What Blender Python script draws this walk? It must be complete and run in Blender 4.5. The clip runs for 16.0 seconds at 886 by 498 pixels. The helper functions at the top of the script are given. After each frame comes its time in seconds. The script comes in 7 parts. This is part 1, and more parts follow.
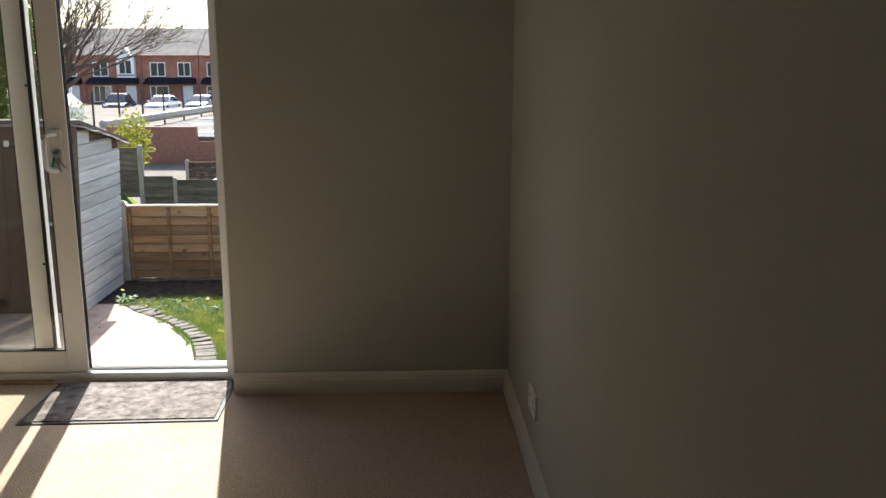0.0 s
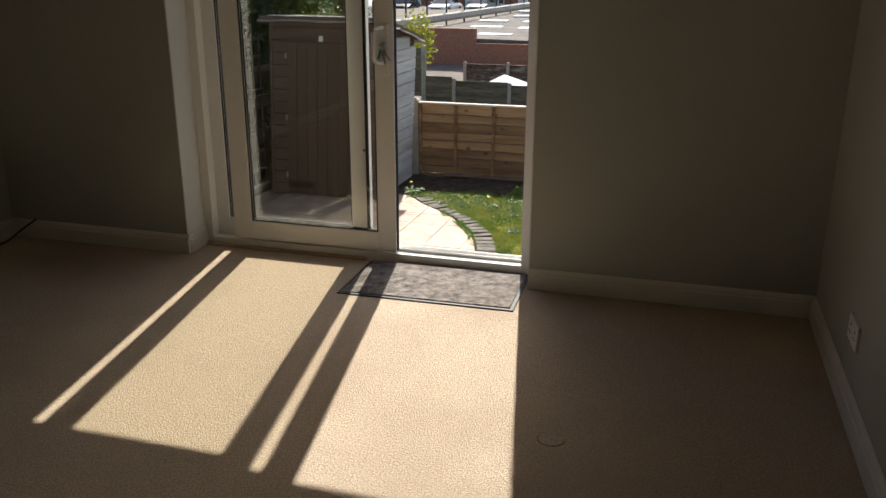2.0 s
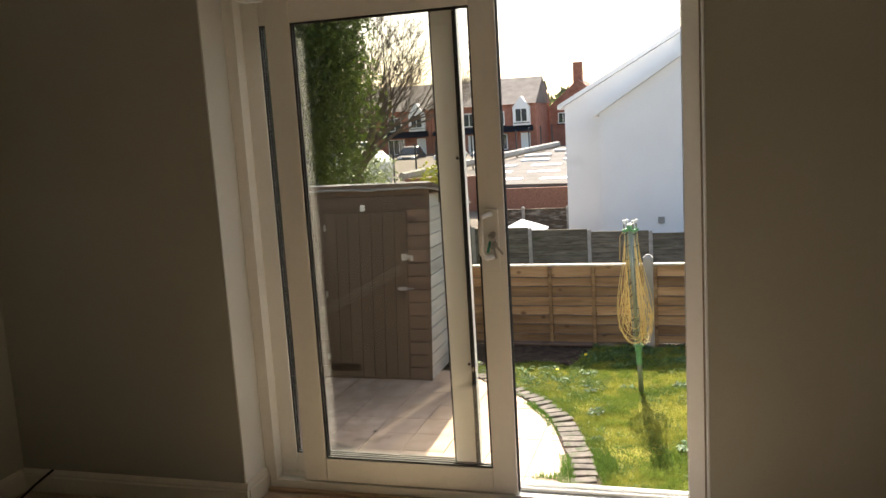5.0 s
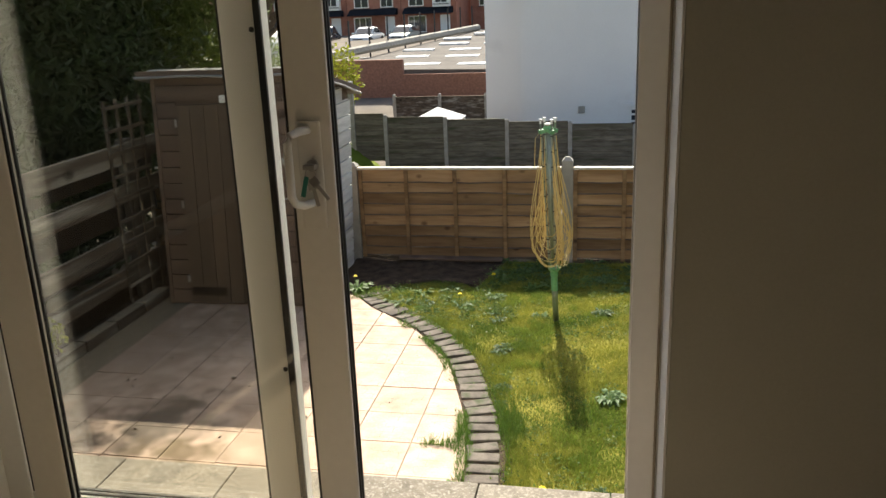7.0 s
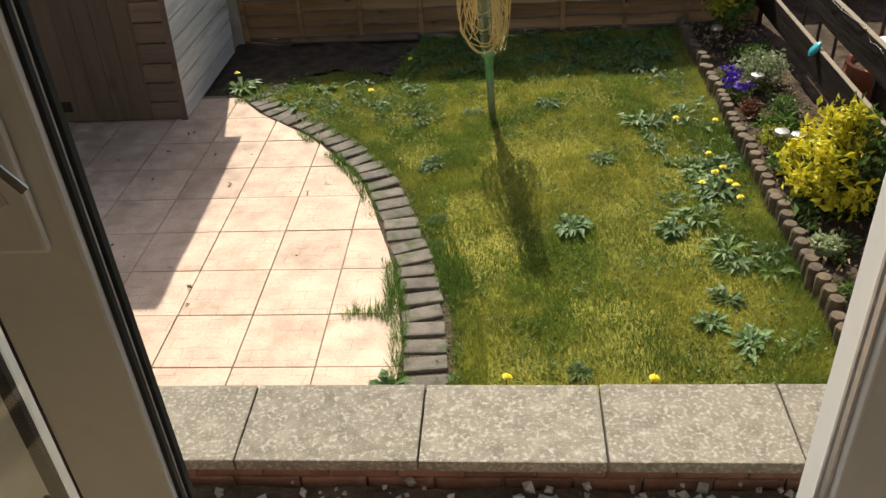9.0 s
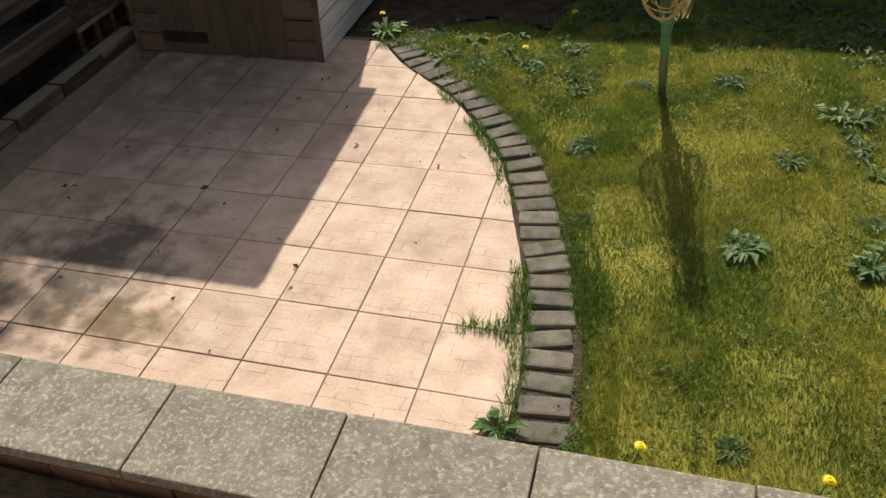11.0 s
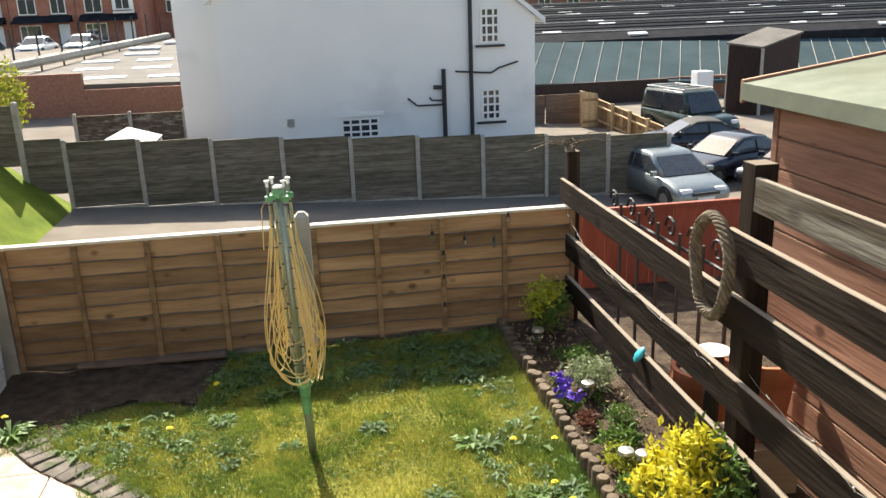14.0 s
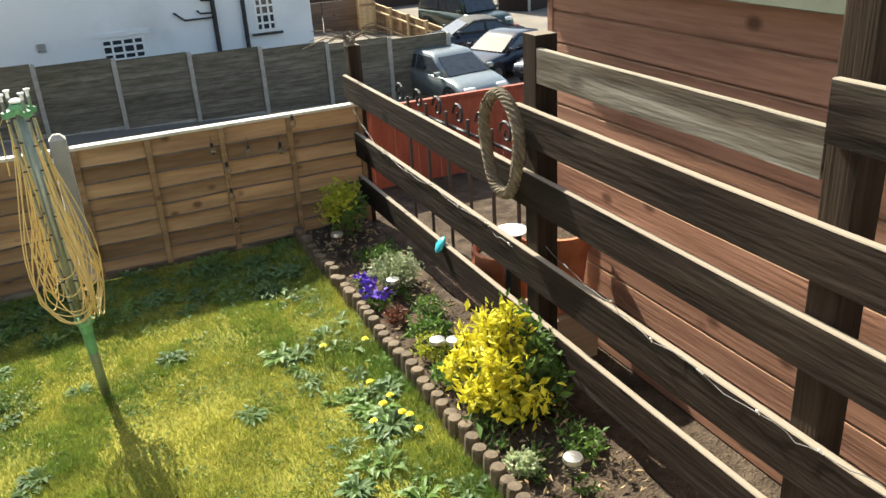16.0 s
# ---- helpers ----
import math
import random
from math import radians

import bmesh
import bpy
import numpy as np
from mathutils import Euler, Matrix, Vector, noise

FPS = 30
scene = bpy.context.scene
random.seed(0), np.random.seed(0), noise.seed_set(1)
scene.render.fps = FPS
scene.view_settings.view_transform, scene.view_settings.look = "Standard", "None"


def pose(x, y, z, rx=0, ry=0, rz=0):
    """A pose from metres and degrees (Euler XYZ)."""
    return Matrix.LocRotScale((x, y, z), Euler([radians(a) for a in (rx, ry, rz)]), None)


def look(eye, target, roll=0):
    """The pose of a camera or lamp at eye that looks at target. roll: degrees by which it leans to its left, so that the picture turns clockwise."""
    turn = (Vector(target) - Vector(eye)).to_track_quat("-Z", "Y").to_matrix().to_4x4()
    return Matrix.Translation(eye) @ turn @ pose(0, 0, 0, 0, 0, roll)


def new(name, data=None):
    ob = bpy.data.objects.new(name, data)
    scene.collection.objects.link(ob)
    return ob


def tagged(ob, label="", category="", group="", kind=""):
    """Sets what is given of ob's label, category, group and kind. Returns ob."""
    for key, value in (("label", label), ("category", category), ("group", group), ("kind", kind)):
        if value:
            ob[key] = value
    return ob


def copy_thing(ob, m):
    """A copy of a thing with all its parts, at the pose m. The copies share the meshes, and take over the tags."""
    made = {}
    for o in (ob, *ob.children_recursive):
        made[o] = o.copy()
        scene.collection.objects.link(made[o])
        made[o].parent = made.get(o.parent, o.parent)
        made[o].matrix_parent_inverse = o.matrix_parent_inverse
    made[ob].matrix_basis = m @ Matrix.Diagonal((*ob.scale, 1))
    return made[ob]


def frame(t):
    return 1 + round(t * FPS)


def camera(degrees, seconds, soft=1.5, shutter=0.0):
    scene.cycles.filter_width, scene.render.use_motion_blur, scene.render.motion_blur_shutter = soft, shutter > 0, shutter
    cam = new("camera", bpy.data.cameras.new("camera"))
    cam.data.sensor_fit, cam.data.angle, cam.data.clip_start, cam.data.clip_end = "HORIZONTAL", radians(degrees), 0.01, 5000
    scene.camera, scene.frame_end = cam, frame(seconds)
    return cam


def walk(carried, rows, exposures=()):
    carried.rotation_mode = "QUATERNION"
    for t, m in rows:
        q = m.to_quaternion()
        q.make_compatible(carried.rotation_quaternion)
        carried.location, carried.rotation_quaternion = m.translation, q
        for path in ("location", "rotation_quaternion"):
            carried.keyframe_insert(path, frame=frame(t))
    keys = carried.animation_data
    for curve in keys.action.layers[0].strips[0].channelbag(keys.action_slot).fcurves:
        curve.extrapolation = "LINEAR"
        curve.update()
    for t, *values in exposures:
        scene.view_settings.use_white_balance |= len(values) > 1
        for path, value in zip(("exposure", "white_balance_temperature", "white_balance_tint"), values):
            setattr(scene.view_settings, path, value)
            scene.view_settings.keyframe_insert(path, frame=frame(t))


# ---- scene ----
cam = camera(56.3, 16.0)
PATH = [
    (0, (2.579, -3.526, 1.402), (2.656, -1.571, 0.988), 0.1),
    (0.5, (2.556, -3.521, 1.381), (2.553, -1.602, 0.816), 0.4),
    (1, (2.514, -3.53, 1.381), (2.357, -1.627, 0.786), 0.6),
    (1.5, (2.468, -3.535, 1.375), (2.132, -1.659, 0.768), 0.5),
    (2, (2.403, -3.551, 1.373), (1.876, -1.727, 0.745), 0.2),
    (2.5, (2.283, -3.582, 1.397), (1.489, -1.864, 0.749), -1.0),
    (3, (2.168, -3.583, 1.379), (1.052, -2.044, 0.757), -2.6),
    (3.5, (2.053, -3.476, 1.409), (0.796, -2.009, 0.891), -2.7),
    (4, (1.943, -3.274, 1.441), (0.774, -1.699, 1.048), -2.3),
    (4.5, (1.83, -3.074, 1.449), (0.944, -1.317, 1.093), -2.6),
    (5, (1.727, -2.792, 1.476), (1.161, -0.896, 1.18), -3.5),
    (7.5, (1.623, -1.205, 1.37), (1.27, 0.635, 0.67), -3.2),
    (8, (1.555, -0.907, 1.351), (1.279, 0.882, 0.5), -4.3),
    (8.5, (1.478, -0.623, 1.31), (1.333, 1.095, 0.296), -4.1),
    (11, (1.366, 0.225, 1.235), (0.886, 1.71, -0.016), -4.6),
    (11.5, (1.369, 0.196, 1.294), (0.749, 1.806, 0.282), -4.9),
    (12, (1.363, 0.195, 1.345), (0.698, 1.892, 0.524), -4.8),
    (12.5, (1.35, 0.192, 1.369), (0.747, 1.969, 0.678), -4.3),
    (13, (1.367, 0.221, 1.384), (1.011, 2.089, 0.765), -3.4),
    (13.5, (1.412, 0.229, 1.397), (1.414, 2.143, 0.816), -2.4),
    (14, (1.453, 0.226, 1.392), (1.747, 2.117, 0.81), -2.0),
    (14.5, (1.486, 0.228, 1.388), (1.976, 2.065, 0.767), -2.1),
    (15, (1.486, 0.243, 1.361), (2.078, 2.021, 0.663), -2.8),
    (15.5, (1.488, 0.272, 1.332), (2.122, 2.004, 0.56), -3.2),
    (16, (1.512, 0.361, 1.26), (2.235, 2.046, 0.463), -3.5),
]
EXPOSURE = [(0, 1.55, 6100, 8), (0.5, 1.45, 6200, 8), (1.0, 1.1, 6400, 9), (1.5, 0.95, 6500, 9), (2.5, 0.75, 6500, 9), (3.0, 0.8, 6600, 9), (3.5, 1.3, 6600, 10), (4.0, 1.7, 6700, 10), (4.5, 1.65, 6900, 10), (5.0, 1.55, 7000, 10), (7.5, 0.75, 7000, 6), (8.0, 0.6, 7000, 6), (8.5, 0.55, 7000, 6), (11.0, 0.1, 7000, 6), (11.5, 0.5, 7200, 11), (12.0, 1.25, 7500, 10), (12.5, 1.75, 7600, 9), (13.0, 1.75, 7400, 8), (13.5, 1.55, 7100, 7), (14.5, 1.2, 6900, 6), (16.0, 1.45, 6900, 2)]
walk(cam, [(t, look(eye, target, roll)) for t, eye, target, roll in PATH], EXPOSURE)


# ---- light ----
SUN = Vector((-0.176, 0.98, 0.978)).normalized()
world = bpy.data.worlds.new("sky")
scene.world = world
world.use_nodes = True
wn = world.node_tree.nodes
sky = wn.new("ShaderNodeTexSky")
sky.sky_type = "NISHITA"
sky.sun_disc = False
sky.sun_elevation = math.asin(SUN.z)
sky.sun_rotation = math.atan2(SUN.x, SUN.y)
sky.air_density, sky.dust_density = 1.0, 2.5
wn["Background"].inputs[1].default_value = 0.11
world.node_tree.links.new(sky.outputs[0], wn["Background"].inputs[0])
sun = new("sun", bpy.data.lights.new("sun", "SUN"))
sun.data.energy, sun.data.angle, sun.data.color = 5.0, radians(0.55), (1.0, 0.95, 0.87)
sun.matrix_world = look(SUN * 60, (0, 0, 0))


# ---- materials ----
def material(name, dark, light, rough=0.7, scale=8.0, fine=90.0, bump=0.15, metal=0.0, stretch=(1, 1, 1), vary=0.0, spec=0.4, stain=None, stain_at=(0.55, 0.75), stain_scale=3.0, dist=0.01, knots=None):
    """Two colours mixed by broad and fine noise, an optional stain, a change from piece to piece, and fine relief."""
    m = bpy.data.materials.new(name)
    m.use_nodes = True
    n, l = m.node_tree.nodes, m.node_tree.links
    b = n["Principled BSDF"]
    b.inputs["Roughness"].default_value, b.inputs["Metallic"].default_value = rough, metal
    b.inputs["Specular IOR Level"].default_value = spec
    co = n.new("ShaderNodeTexCoord")
    mp = n.new("ShaderNodeMapping")
    mp.inputs["Scale"].default_value = stretch
    info = n.new("ShaderNodeObjectInfo")
    sc = n.new("ShaderNodeVectorMath")
    sc.operation = "SCALE"
    sc.inputs[0].default_value = (7.0, 13.0, 5.0)
    l.new(info.outputs["Random"], sc.inputs["Scale"])
    l.new(sc.outputs[0], mp.inputs["Location"])
    l.new(co.outputs["Object"], mp.inputs["Vector"])
    big, small = n.new("ShaderNodeTexNoise"), n.new("ShaderNodeTexNoise")
    big.inputs["Scale"].default_value, small.inputs["Scale"].default_value = scale, fine
    big.inputs["Detail"].default_value, small.inputs["Detail"].default_value = 5, 3
    l.new(mp.outputs[0], big.inputs["Vector"])
    l.new(mp.outputs[0], small.inputs["Vector"])
    add = n.new("ShaderNodeMath")
    add.operation = "MULTIPLY_ADD"
    add.inputs[1].default_value = 0.45
    l.new(small.outputs["Fac"], add.inputs[0])
    l.new(big.outputs["Fac"], add.inputs[2])
    ramp = n.new("ShaderNodeValToRGB")
    ramp.color_ramp.elements[0].position, ramp.color_ramp.elements[1].position = 0.42, 1.0
    ramp.color_ramp.elements[0].color, ramp.color_ramp.elements[1].color = (*dark, 1), (*light, 1)
    l.new(add.outputs[0], ramp.inputs[0])
    out = ramp.outputs[0]
    if stain:
        st = n.new("ShaderNodeTexNoise")
        st.inputs["Scale"].default_value, st.inputs["Detail"].default_value = stain_scale, 6
        l.new(mp.outputs[0], st.inputs["Vector"])
        sr = n.new("ShaderNodeMapRange")
        sr.inputs[1].default_value, sr.inputs[2].default_value = stain_at
        l.new(st.outputs["Fac"], sr.inputs[0])
        mx = n.new("ShaderNodeMix")
        mx.data_type = "RGBA"
        l.new(sr.outputs[0], mx.inputs["Factor"])
        l.new(out, mx.inputs["A"])
        mx.inputs["B"].default_value = (*stain, 1)
        out = mx.outputs["Result"]
    if knots:
        vo = n.new("ShaderNodeTexVoronoi")
        vo.inputs["Scale"].default_value = knots
        km = n.new("ShaderNodeMapping")
        km.inputs["Scale"].default_value = [1 + (s - 1) * 0.12 for s in stretch]
        l.new(co.outputs["Object"], km.inputs["Vector"])
        l.new(sc.outputs[0], km.inputs["Location"])
        l.new(km.outputs[0], vo.inputs["Vector"])
        kr = n.new("ShaderNodeMapRange")
        kr.inputs[1].default_value, kr.inputs[2].default_value, kr.inputs[3].default_value, kr.inputs[4].default_value = 0.08, 0.19, 0.8, 0.0
        l.new(vo.outputs["Distance"], kr.inputs[0])
        kx = n.new("ShaderNodeMix")
        kx.data_type = "RGBA"
        l.new(kr.outputs[0], kx.inputs["Factor"])
        l.new(out, kx.inputs["A"])
        kx.inputs["B"].default_value = (dark[0] * 0.35, dark[1] * 0.3, dark[2] * 0.3, 1)
        out = kx.outputs["Result"]
    if vary:
        hs = n.new("ShaderNodeHueSaturation")
        geo = n.new("ShaderNodeNewGeometry")
        sm = n.new("ShaderNodeMath")
        sm.operation = "ADD"
        l.new(info.outputs["Random"], sm.inputs[0])
        l.new(geo.outputs["Random Per Island"], sm.inputs[1])
        mr = n.new("ShaderNodeMapRange")
        mr.inputs[1].default_value, mr.inputs[2].default_value = 0.0, 2.0
        mr.inputs[3].default_value, mr.inputs[4].default_value = 1 - vary, 1 + vary
        l.new(sm.outputs[0], mr.inputs[0])
        l.new(mr.outputs[0], hs.inputs["Value"])
        l.new(out, hs.inputs["Color"])
        out = hs.outputs[0]
    l.new(out, b.inputs["Base Color"])
    if bump:
        bp = n.new("ShaderNodeBump")
        bp.inputs["Strength"].default_value, bp.inputs["Distance"].default_value = bump, dist
        l.new(add.outputs[0], bp.inputs["Height"])
        l.new(bp.outputs[0], b.inputs["Normal"])
    return m


def leaf_material(name, dark, light, scale=2.0, patch=None):
    """Foliage: colour from leaf to leaf, with some light let through."""
    m = material(name, dark, light, rough=0.55, scale=scale, fine=30, bump=0, vary=0.45, stain=patch, stain_at=(0.46, 0.62), stain_scale=1.9)
    n, l = m.node_tree.nodes, m.node_tree.links
    b = n["Principled BSDF"]
    tr = n.new("ShaderNodeBsdfTranslucent")
    mix = n.new("ShaderNodeMixShader")
    mix.inputs[0].default_value = 0.35
    src = b.inputs["Base Color"].links[0].from_socket
    l.new(src, tr.inputs[0])
    l.new(b.outputs[0], mix.inputs[1])
    l.new(tr.outputs[0], mix.inputs[2])
    l.new(mix.outputs[0], n["Material Output"].inputs[0])
    return m


def glass_material(name, tint=(0.93, 0.96, 0.95)):
    m = bpy.data.materials.new(name)
    m.use_nodes = True
    b = m.node_tree.nodes["Principled BSDF"]
    b.inputs["Base Color"].default_value = (*tint, 1)
    b.inputs["Roughness"].default_value, b.inputs["Transmission Weight"].default_value, b.inputs["IOR"].default_value = 0.0, 1.0, 1.45
    return m


def glazing(name, tint, gloss):
    """A sealed double-glazed unit: tinted light straight through, and a mirror that grows towards grazing."""
    m = bpy.data.materials.new(name)
    m.use_nodes = True
    n, l = m.node_tree.nodes, m.node_tree.links
    n.remove(n["Principled BSDF"])
    clear, mirror, mix = n.new("ShaderNodeBsdfTransparent"), n.new("ShaderNodeBsdfGlossy"), n.new("ShaderNodeMixShader")
    clear.inputs[0].default_value = (*tint, 1)
    mirror.inputs["Roughness"].default_value = 0.0
    face, power, scale = n.new("ShaderNodeLayerWeight"), n.new("ShaderNodeMath"), n.new("ShaderNodeMath")
    face.inputs[0].default_value = 0.5
    power.operation, power.inputs[1].default_value = "POWER", 5.0
    scale.operation, scale.inputs[1].default_value, scale.inputs[2].default_value = "MULTIPLY_ADD", 1 - gloss, gloss
    l.new(face.outputs["Facing"], power.inputs[0])
    l.new(power.outputs[0], scale.inputs[0])
    l.new(scale.outputs[0], mix.inputs[0])
    l.new(clear.outputs[0], mix.inputs[1])
    l.new(mirror.outputs[0], mix.inputs[2])
    l.new(mix.outputs[0], n["Material Output"].inputs[0])
    return m


WALL = material("grey_green_wall_paint", (0.375, 0.375, 0.333), (0.435, 0.435, 0.39), rough=0.75, scale=1.2, fine=160, bump=0.06, spec=0.3)
CEIL = material("white_ceiling_paint", (0.80, 0.79, 0.76), (0.87, 0.86, 0.83), rough=0.85, scale=1, fine=120, bump=0.05)
# the wall paint lightened: skylight on the reveal is put into the colour
REVEAL = material("skylit_reveal_wall_paint", (0.64, 0.645, 0.635), (0.72, 0.725, 0.715), rough=0.6, scale=1.5, fine=140, bump=0.06, spec=0.3)
SKIRT = material("white_gloss_paint", (0.62, 0.6, 0.54), (0.74, 0.72, 0.66), rough=0.35, scale=3, fine=60, bump=0.04)
UPVC = material("white_upvc", (0.78, 0.77, 0.74), (0.86, 0.85, 0.82), rough=0.3, scale=2, fine=50, bump=0.02)
RUBBER = material("black_rubber", (0.012, 0.012, 0.012), (0.025, 0.025, 0.025), rough=0.6, fine=200)
GLASS = glazing("double_glazing", (0.97, 0.967, 0.94), 0.055)
CARPET = material("beige_loop_carpet", (0.33, 0.257, 0.188), (0.69, 0.565, 0.435), rough=0.95, scale=150, fine=420, bump=1.0, spec=0.08, dist=0.006, stain=(0.36, 0.28, 0.205), stain_at=(0.5, 0.9), stain_scale=1.2)
MAT = material("grey_mat_pile", (0.05, 0.045, 0.042), (0.34, 0.30, 0.27), rough=0.95, scale=25, fine=240, bump=0.9, spec=0.1)
PLASTIC = material("white_plastic", (0.75, 0.74, 0.7), (0.82, 0.81, 0.78), rough=0.35, fine=40, bump=0.0)
STEEL = material("worn_steel", (0.35, 0.34, 0.33), (0.6, 0.59, 0.57), rough=0.35, metal=0.9, fine=120)
BLACK = material("black_plastic", (0.01, 0.01, 0.01), (0.03, 0.03, 0.03), rough=0.5, fine=100)
TILE = material("buff_pink_paving", (0.44, 0.30, 0.228), (0.65, 0.495, 0.395), rough=0.8, scale=7, fine=80, bump=0.4, vary=0.12, stain=(0.34, 0.24, 0.17), stain_at=(0.52, 0.90), stain_scale=6)


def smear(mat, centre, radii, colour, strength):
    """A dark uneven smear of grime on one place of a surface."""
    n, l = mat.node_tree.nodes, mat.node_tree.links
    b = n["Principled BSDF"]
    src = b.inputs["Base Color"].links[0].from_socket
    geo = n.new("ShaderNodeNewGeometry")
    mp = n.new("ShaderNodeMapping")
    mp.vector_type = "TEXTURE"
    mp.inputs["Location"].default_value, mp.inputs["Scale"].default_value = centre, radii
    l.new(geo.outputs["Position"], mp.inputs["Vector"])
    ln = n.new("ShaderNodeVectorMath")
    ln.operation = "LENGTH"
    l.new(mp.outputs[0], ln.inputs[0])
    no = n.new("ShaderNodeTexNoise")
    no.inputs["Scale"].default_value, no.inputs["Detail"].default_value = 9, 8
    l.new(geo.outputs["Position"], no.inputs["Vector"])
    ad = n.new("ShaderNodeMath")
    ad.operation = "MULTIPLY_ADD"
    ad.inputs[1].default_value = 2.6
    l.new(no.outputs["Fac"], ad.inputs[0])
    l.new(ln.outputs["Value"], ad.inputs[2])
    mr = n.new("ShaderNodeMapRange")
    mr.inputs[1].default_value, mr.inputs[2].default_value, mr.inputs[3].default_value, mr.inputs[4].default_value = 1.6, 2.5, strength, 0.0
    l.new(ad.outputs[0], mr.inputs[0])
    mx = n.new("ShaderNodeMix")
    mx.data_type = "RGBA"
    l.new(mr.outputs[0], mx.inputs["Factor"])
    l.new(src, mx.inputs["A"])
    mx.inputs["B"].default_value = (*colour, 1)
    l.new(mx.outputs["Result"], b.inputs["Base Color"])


def sunlit_tops(mat, colour):
    """Paler wood on the faces that lie upward: sunlight put into the colour, over some weathering."""
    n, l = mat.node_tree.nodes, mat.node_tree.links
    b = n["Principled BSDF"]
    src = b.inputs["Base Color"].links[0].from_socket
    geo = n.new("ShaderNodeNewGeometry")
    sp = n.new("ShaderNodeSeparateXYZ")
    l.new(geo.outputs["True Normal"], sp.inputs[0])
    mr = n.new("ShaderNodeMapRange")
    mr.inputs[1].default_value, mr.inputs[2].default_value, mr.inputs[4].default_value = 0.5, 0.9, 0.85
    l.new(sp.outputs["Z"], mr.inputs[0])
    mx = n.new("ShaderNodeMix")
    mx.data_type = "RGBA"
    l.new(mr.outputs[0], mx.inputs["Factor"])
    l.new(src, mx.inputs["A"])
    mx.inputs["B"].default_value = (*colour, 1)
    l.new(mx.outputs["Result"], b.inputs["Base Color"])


def emboss(mat, scale, strength):
    """A shallow cast-stone pattern of small blocks pressed into a tile."""
    n, l = mat.node_tree.nodes, mat.node_tree.links
    b = n["Principled BSDF"]
    before, src = b.inputs["Normal"].links[0].from_socket, b.inputs["Base Color"].links[0].from_socket
    co, info, off, warp, br = n.new("ShaderNodeTexCoord"), n.new("ShaderNodeObjectInfo"), n.new("ShaderNodeVectorMath"), n.new("ShaderNodeTexNoise"), n.new("ShaderNodeTexBrick")
    off.operation = "MULTIPLY_ADD"
    off.inputs[1].default_value = (3.1, 5.3, 0.0)
    l.new(info.outputs["Random"], off.inputs[0])
    l.new(co.outputs["Object"], off.inputs[2])
    warp.inputs["Scale"].default_value = 11
    l.new(off.outputs[0], warp.inputs["Vector"])
    bend = n.new("ShaderNodeVectorMath")
    bend.operation = "MULTIPLY_ADD"
    bend.inputs[1].default_value = (0.03, 0.03, 0.0)
    l.new(warp.outputs["Color"], bend.inputs[0])
    l.new(off.outputs[0], bend.inputs[2])
    l.new(bend.outputs[0], br.inputs["Vector"])
    br.inputs["Scale"].default_value, br.inputs["Mortar Size"].default_value, br.inputs["Mortar Smooth"].default_value = scale, 0.012, 0.6
    br.inputs["Brick Width"].default_value, br.inputs["Row Height"].default_value = 0.8, 0.42
    mr = n.new("ShaderNodeMapRange")
    mr.inputs[1].default_value, mr.inputs[2].default_value, mr.inputs[4].default_value = 0.42, 0.62, 1.0
    l.new(warp.outputs["Fac"], mr.inputs[0])
    worn = n.new("ShaderNodeMath")
    worn.operation = "MULTIPLY"
    l.new(br.outputs["Fac"], worn.inputs[0])
    l.new(mr.outputs[0], worn.inputs[1])
    bp = n.new("ShaderNodeBump")
    bp.invert = True
    bp.inputs["Strength"].default_value, bp.inputs["Distance"].default_value = strength, 0.004
    l.new(worn.outputs[0], bp.inputs["Height"])
    l.new(before, bp.inputs["Normal"])
    l.new(bp.outputs[0], b.inputs["Normal"])
    fade, mx = n.new("ShaderNodeMath"), n.new("ShaderNodeMix")
    fade.operation, fade.inputs[1].default_value = "MULTIPLY", 0.6
    mx.data_type = "RGBA"
    l.new(worn.outputs[0], fade.inputs[0])
    l.new(fade.outputs[0], mx.inputs["Factor"])
    l.new(src, mx.inputs["A"])
    mx.inputs["B"].default_value = (0.24, 0.15, 0.10, 1)
    l.new(mx.outputs["Result"], b.inputs["Base Color"])


emboss(TILE, 7.0, 0.6)
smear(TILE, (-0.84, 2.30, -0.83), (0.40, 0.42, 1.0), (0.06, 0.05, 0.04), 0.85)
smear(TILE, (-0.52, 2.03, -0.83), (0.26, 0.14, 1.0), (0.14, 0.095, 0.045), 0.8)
smear(TILE, (-1.4, 3.2, -0.83), (0.7, 1.3, 1.0), (0.20, 0.135, 0.085), 0.4)
smear(TILE, (-0.7, 3.75, -0.83), (1.0, 0.6, 1.0), (0.21, 0.145, 0.095), 0.4)
GROUT = material("dark_joint", (0.16, 0.125, 0.085), (0.27, 0.22, 0.16), rough=0.95, scale=20, fine=160, bump=0.6)
SLAB = material("lichen_concrete_slab", (0.13, 0.112, 0.09), (0.28, 0.248, 0.20), rough=0.9, scale=16, fine=170, bump=0.7, vary=0.22, stain=(0.37, 0.34, 0.29), stain_at=(0.50, 0.68), stain_scale=70)
EDGE = material("grey_brown_edging_brick", (0.085, 0.072, 0.06), (0.21, 0.18, 0.15), rough=0.9, scale=14, fine=130, bump=0.5, vary=0.3, stain=(0.07, 0.085, 0.04), stain_at=(0.52, 0.70), stain_scale=12)
BRICK = material("red_brown_brick", (0.17, 0.085, 0.06), (0.33, 0.17, 0.12), rough=0.9, scale=10, fine=90, bump=0.4, vary=0.3)
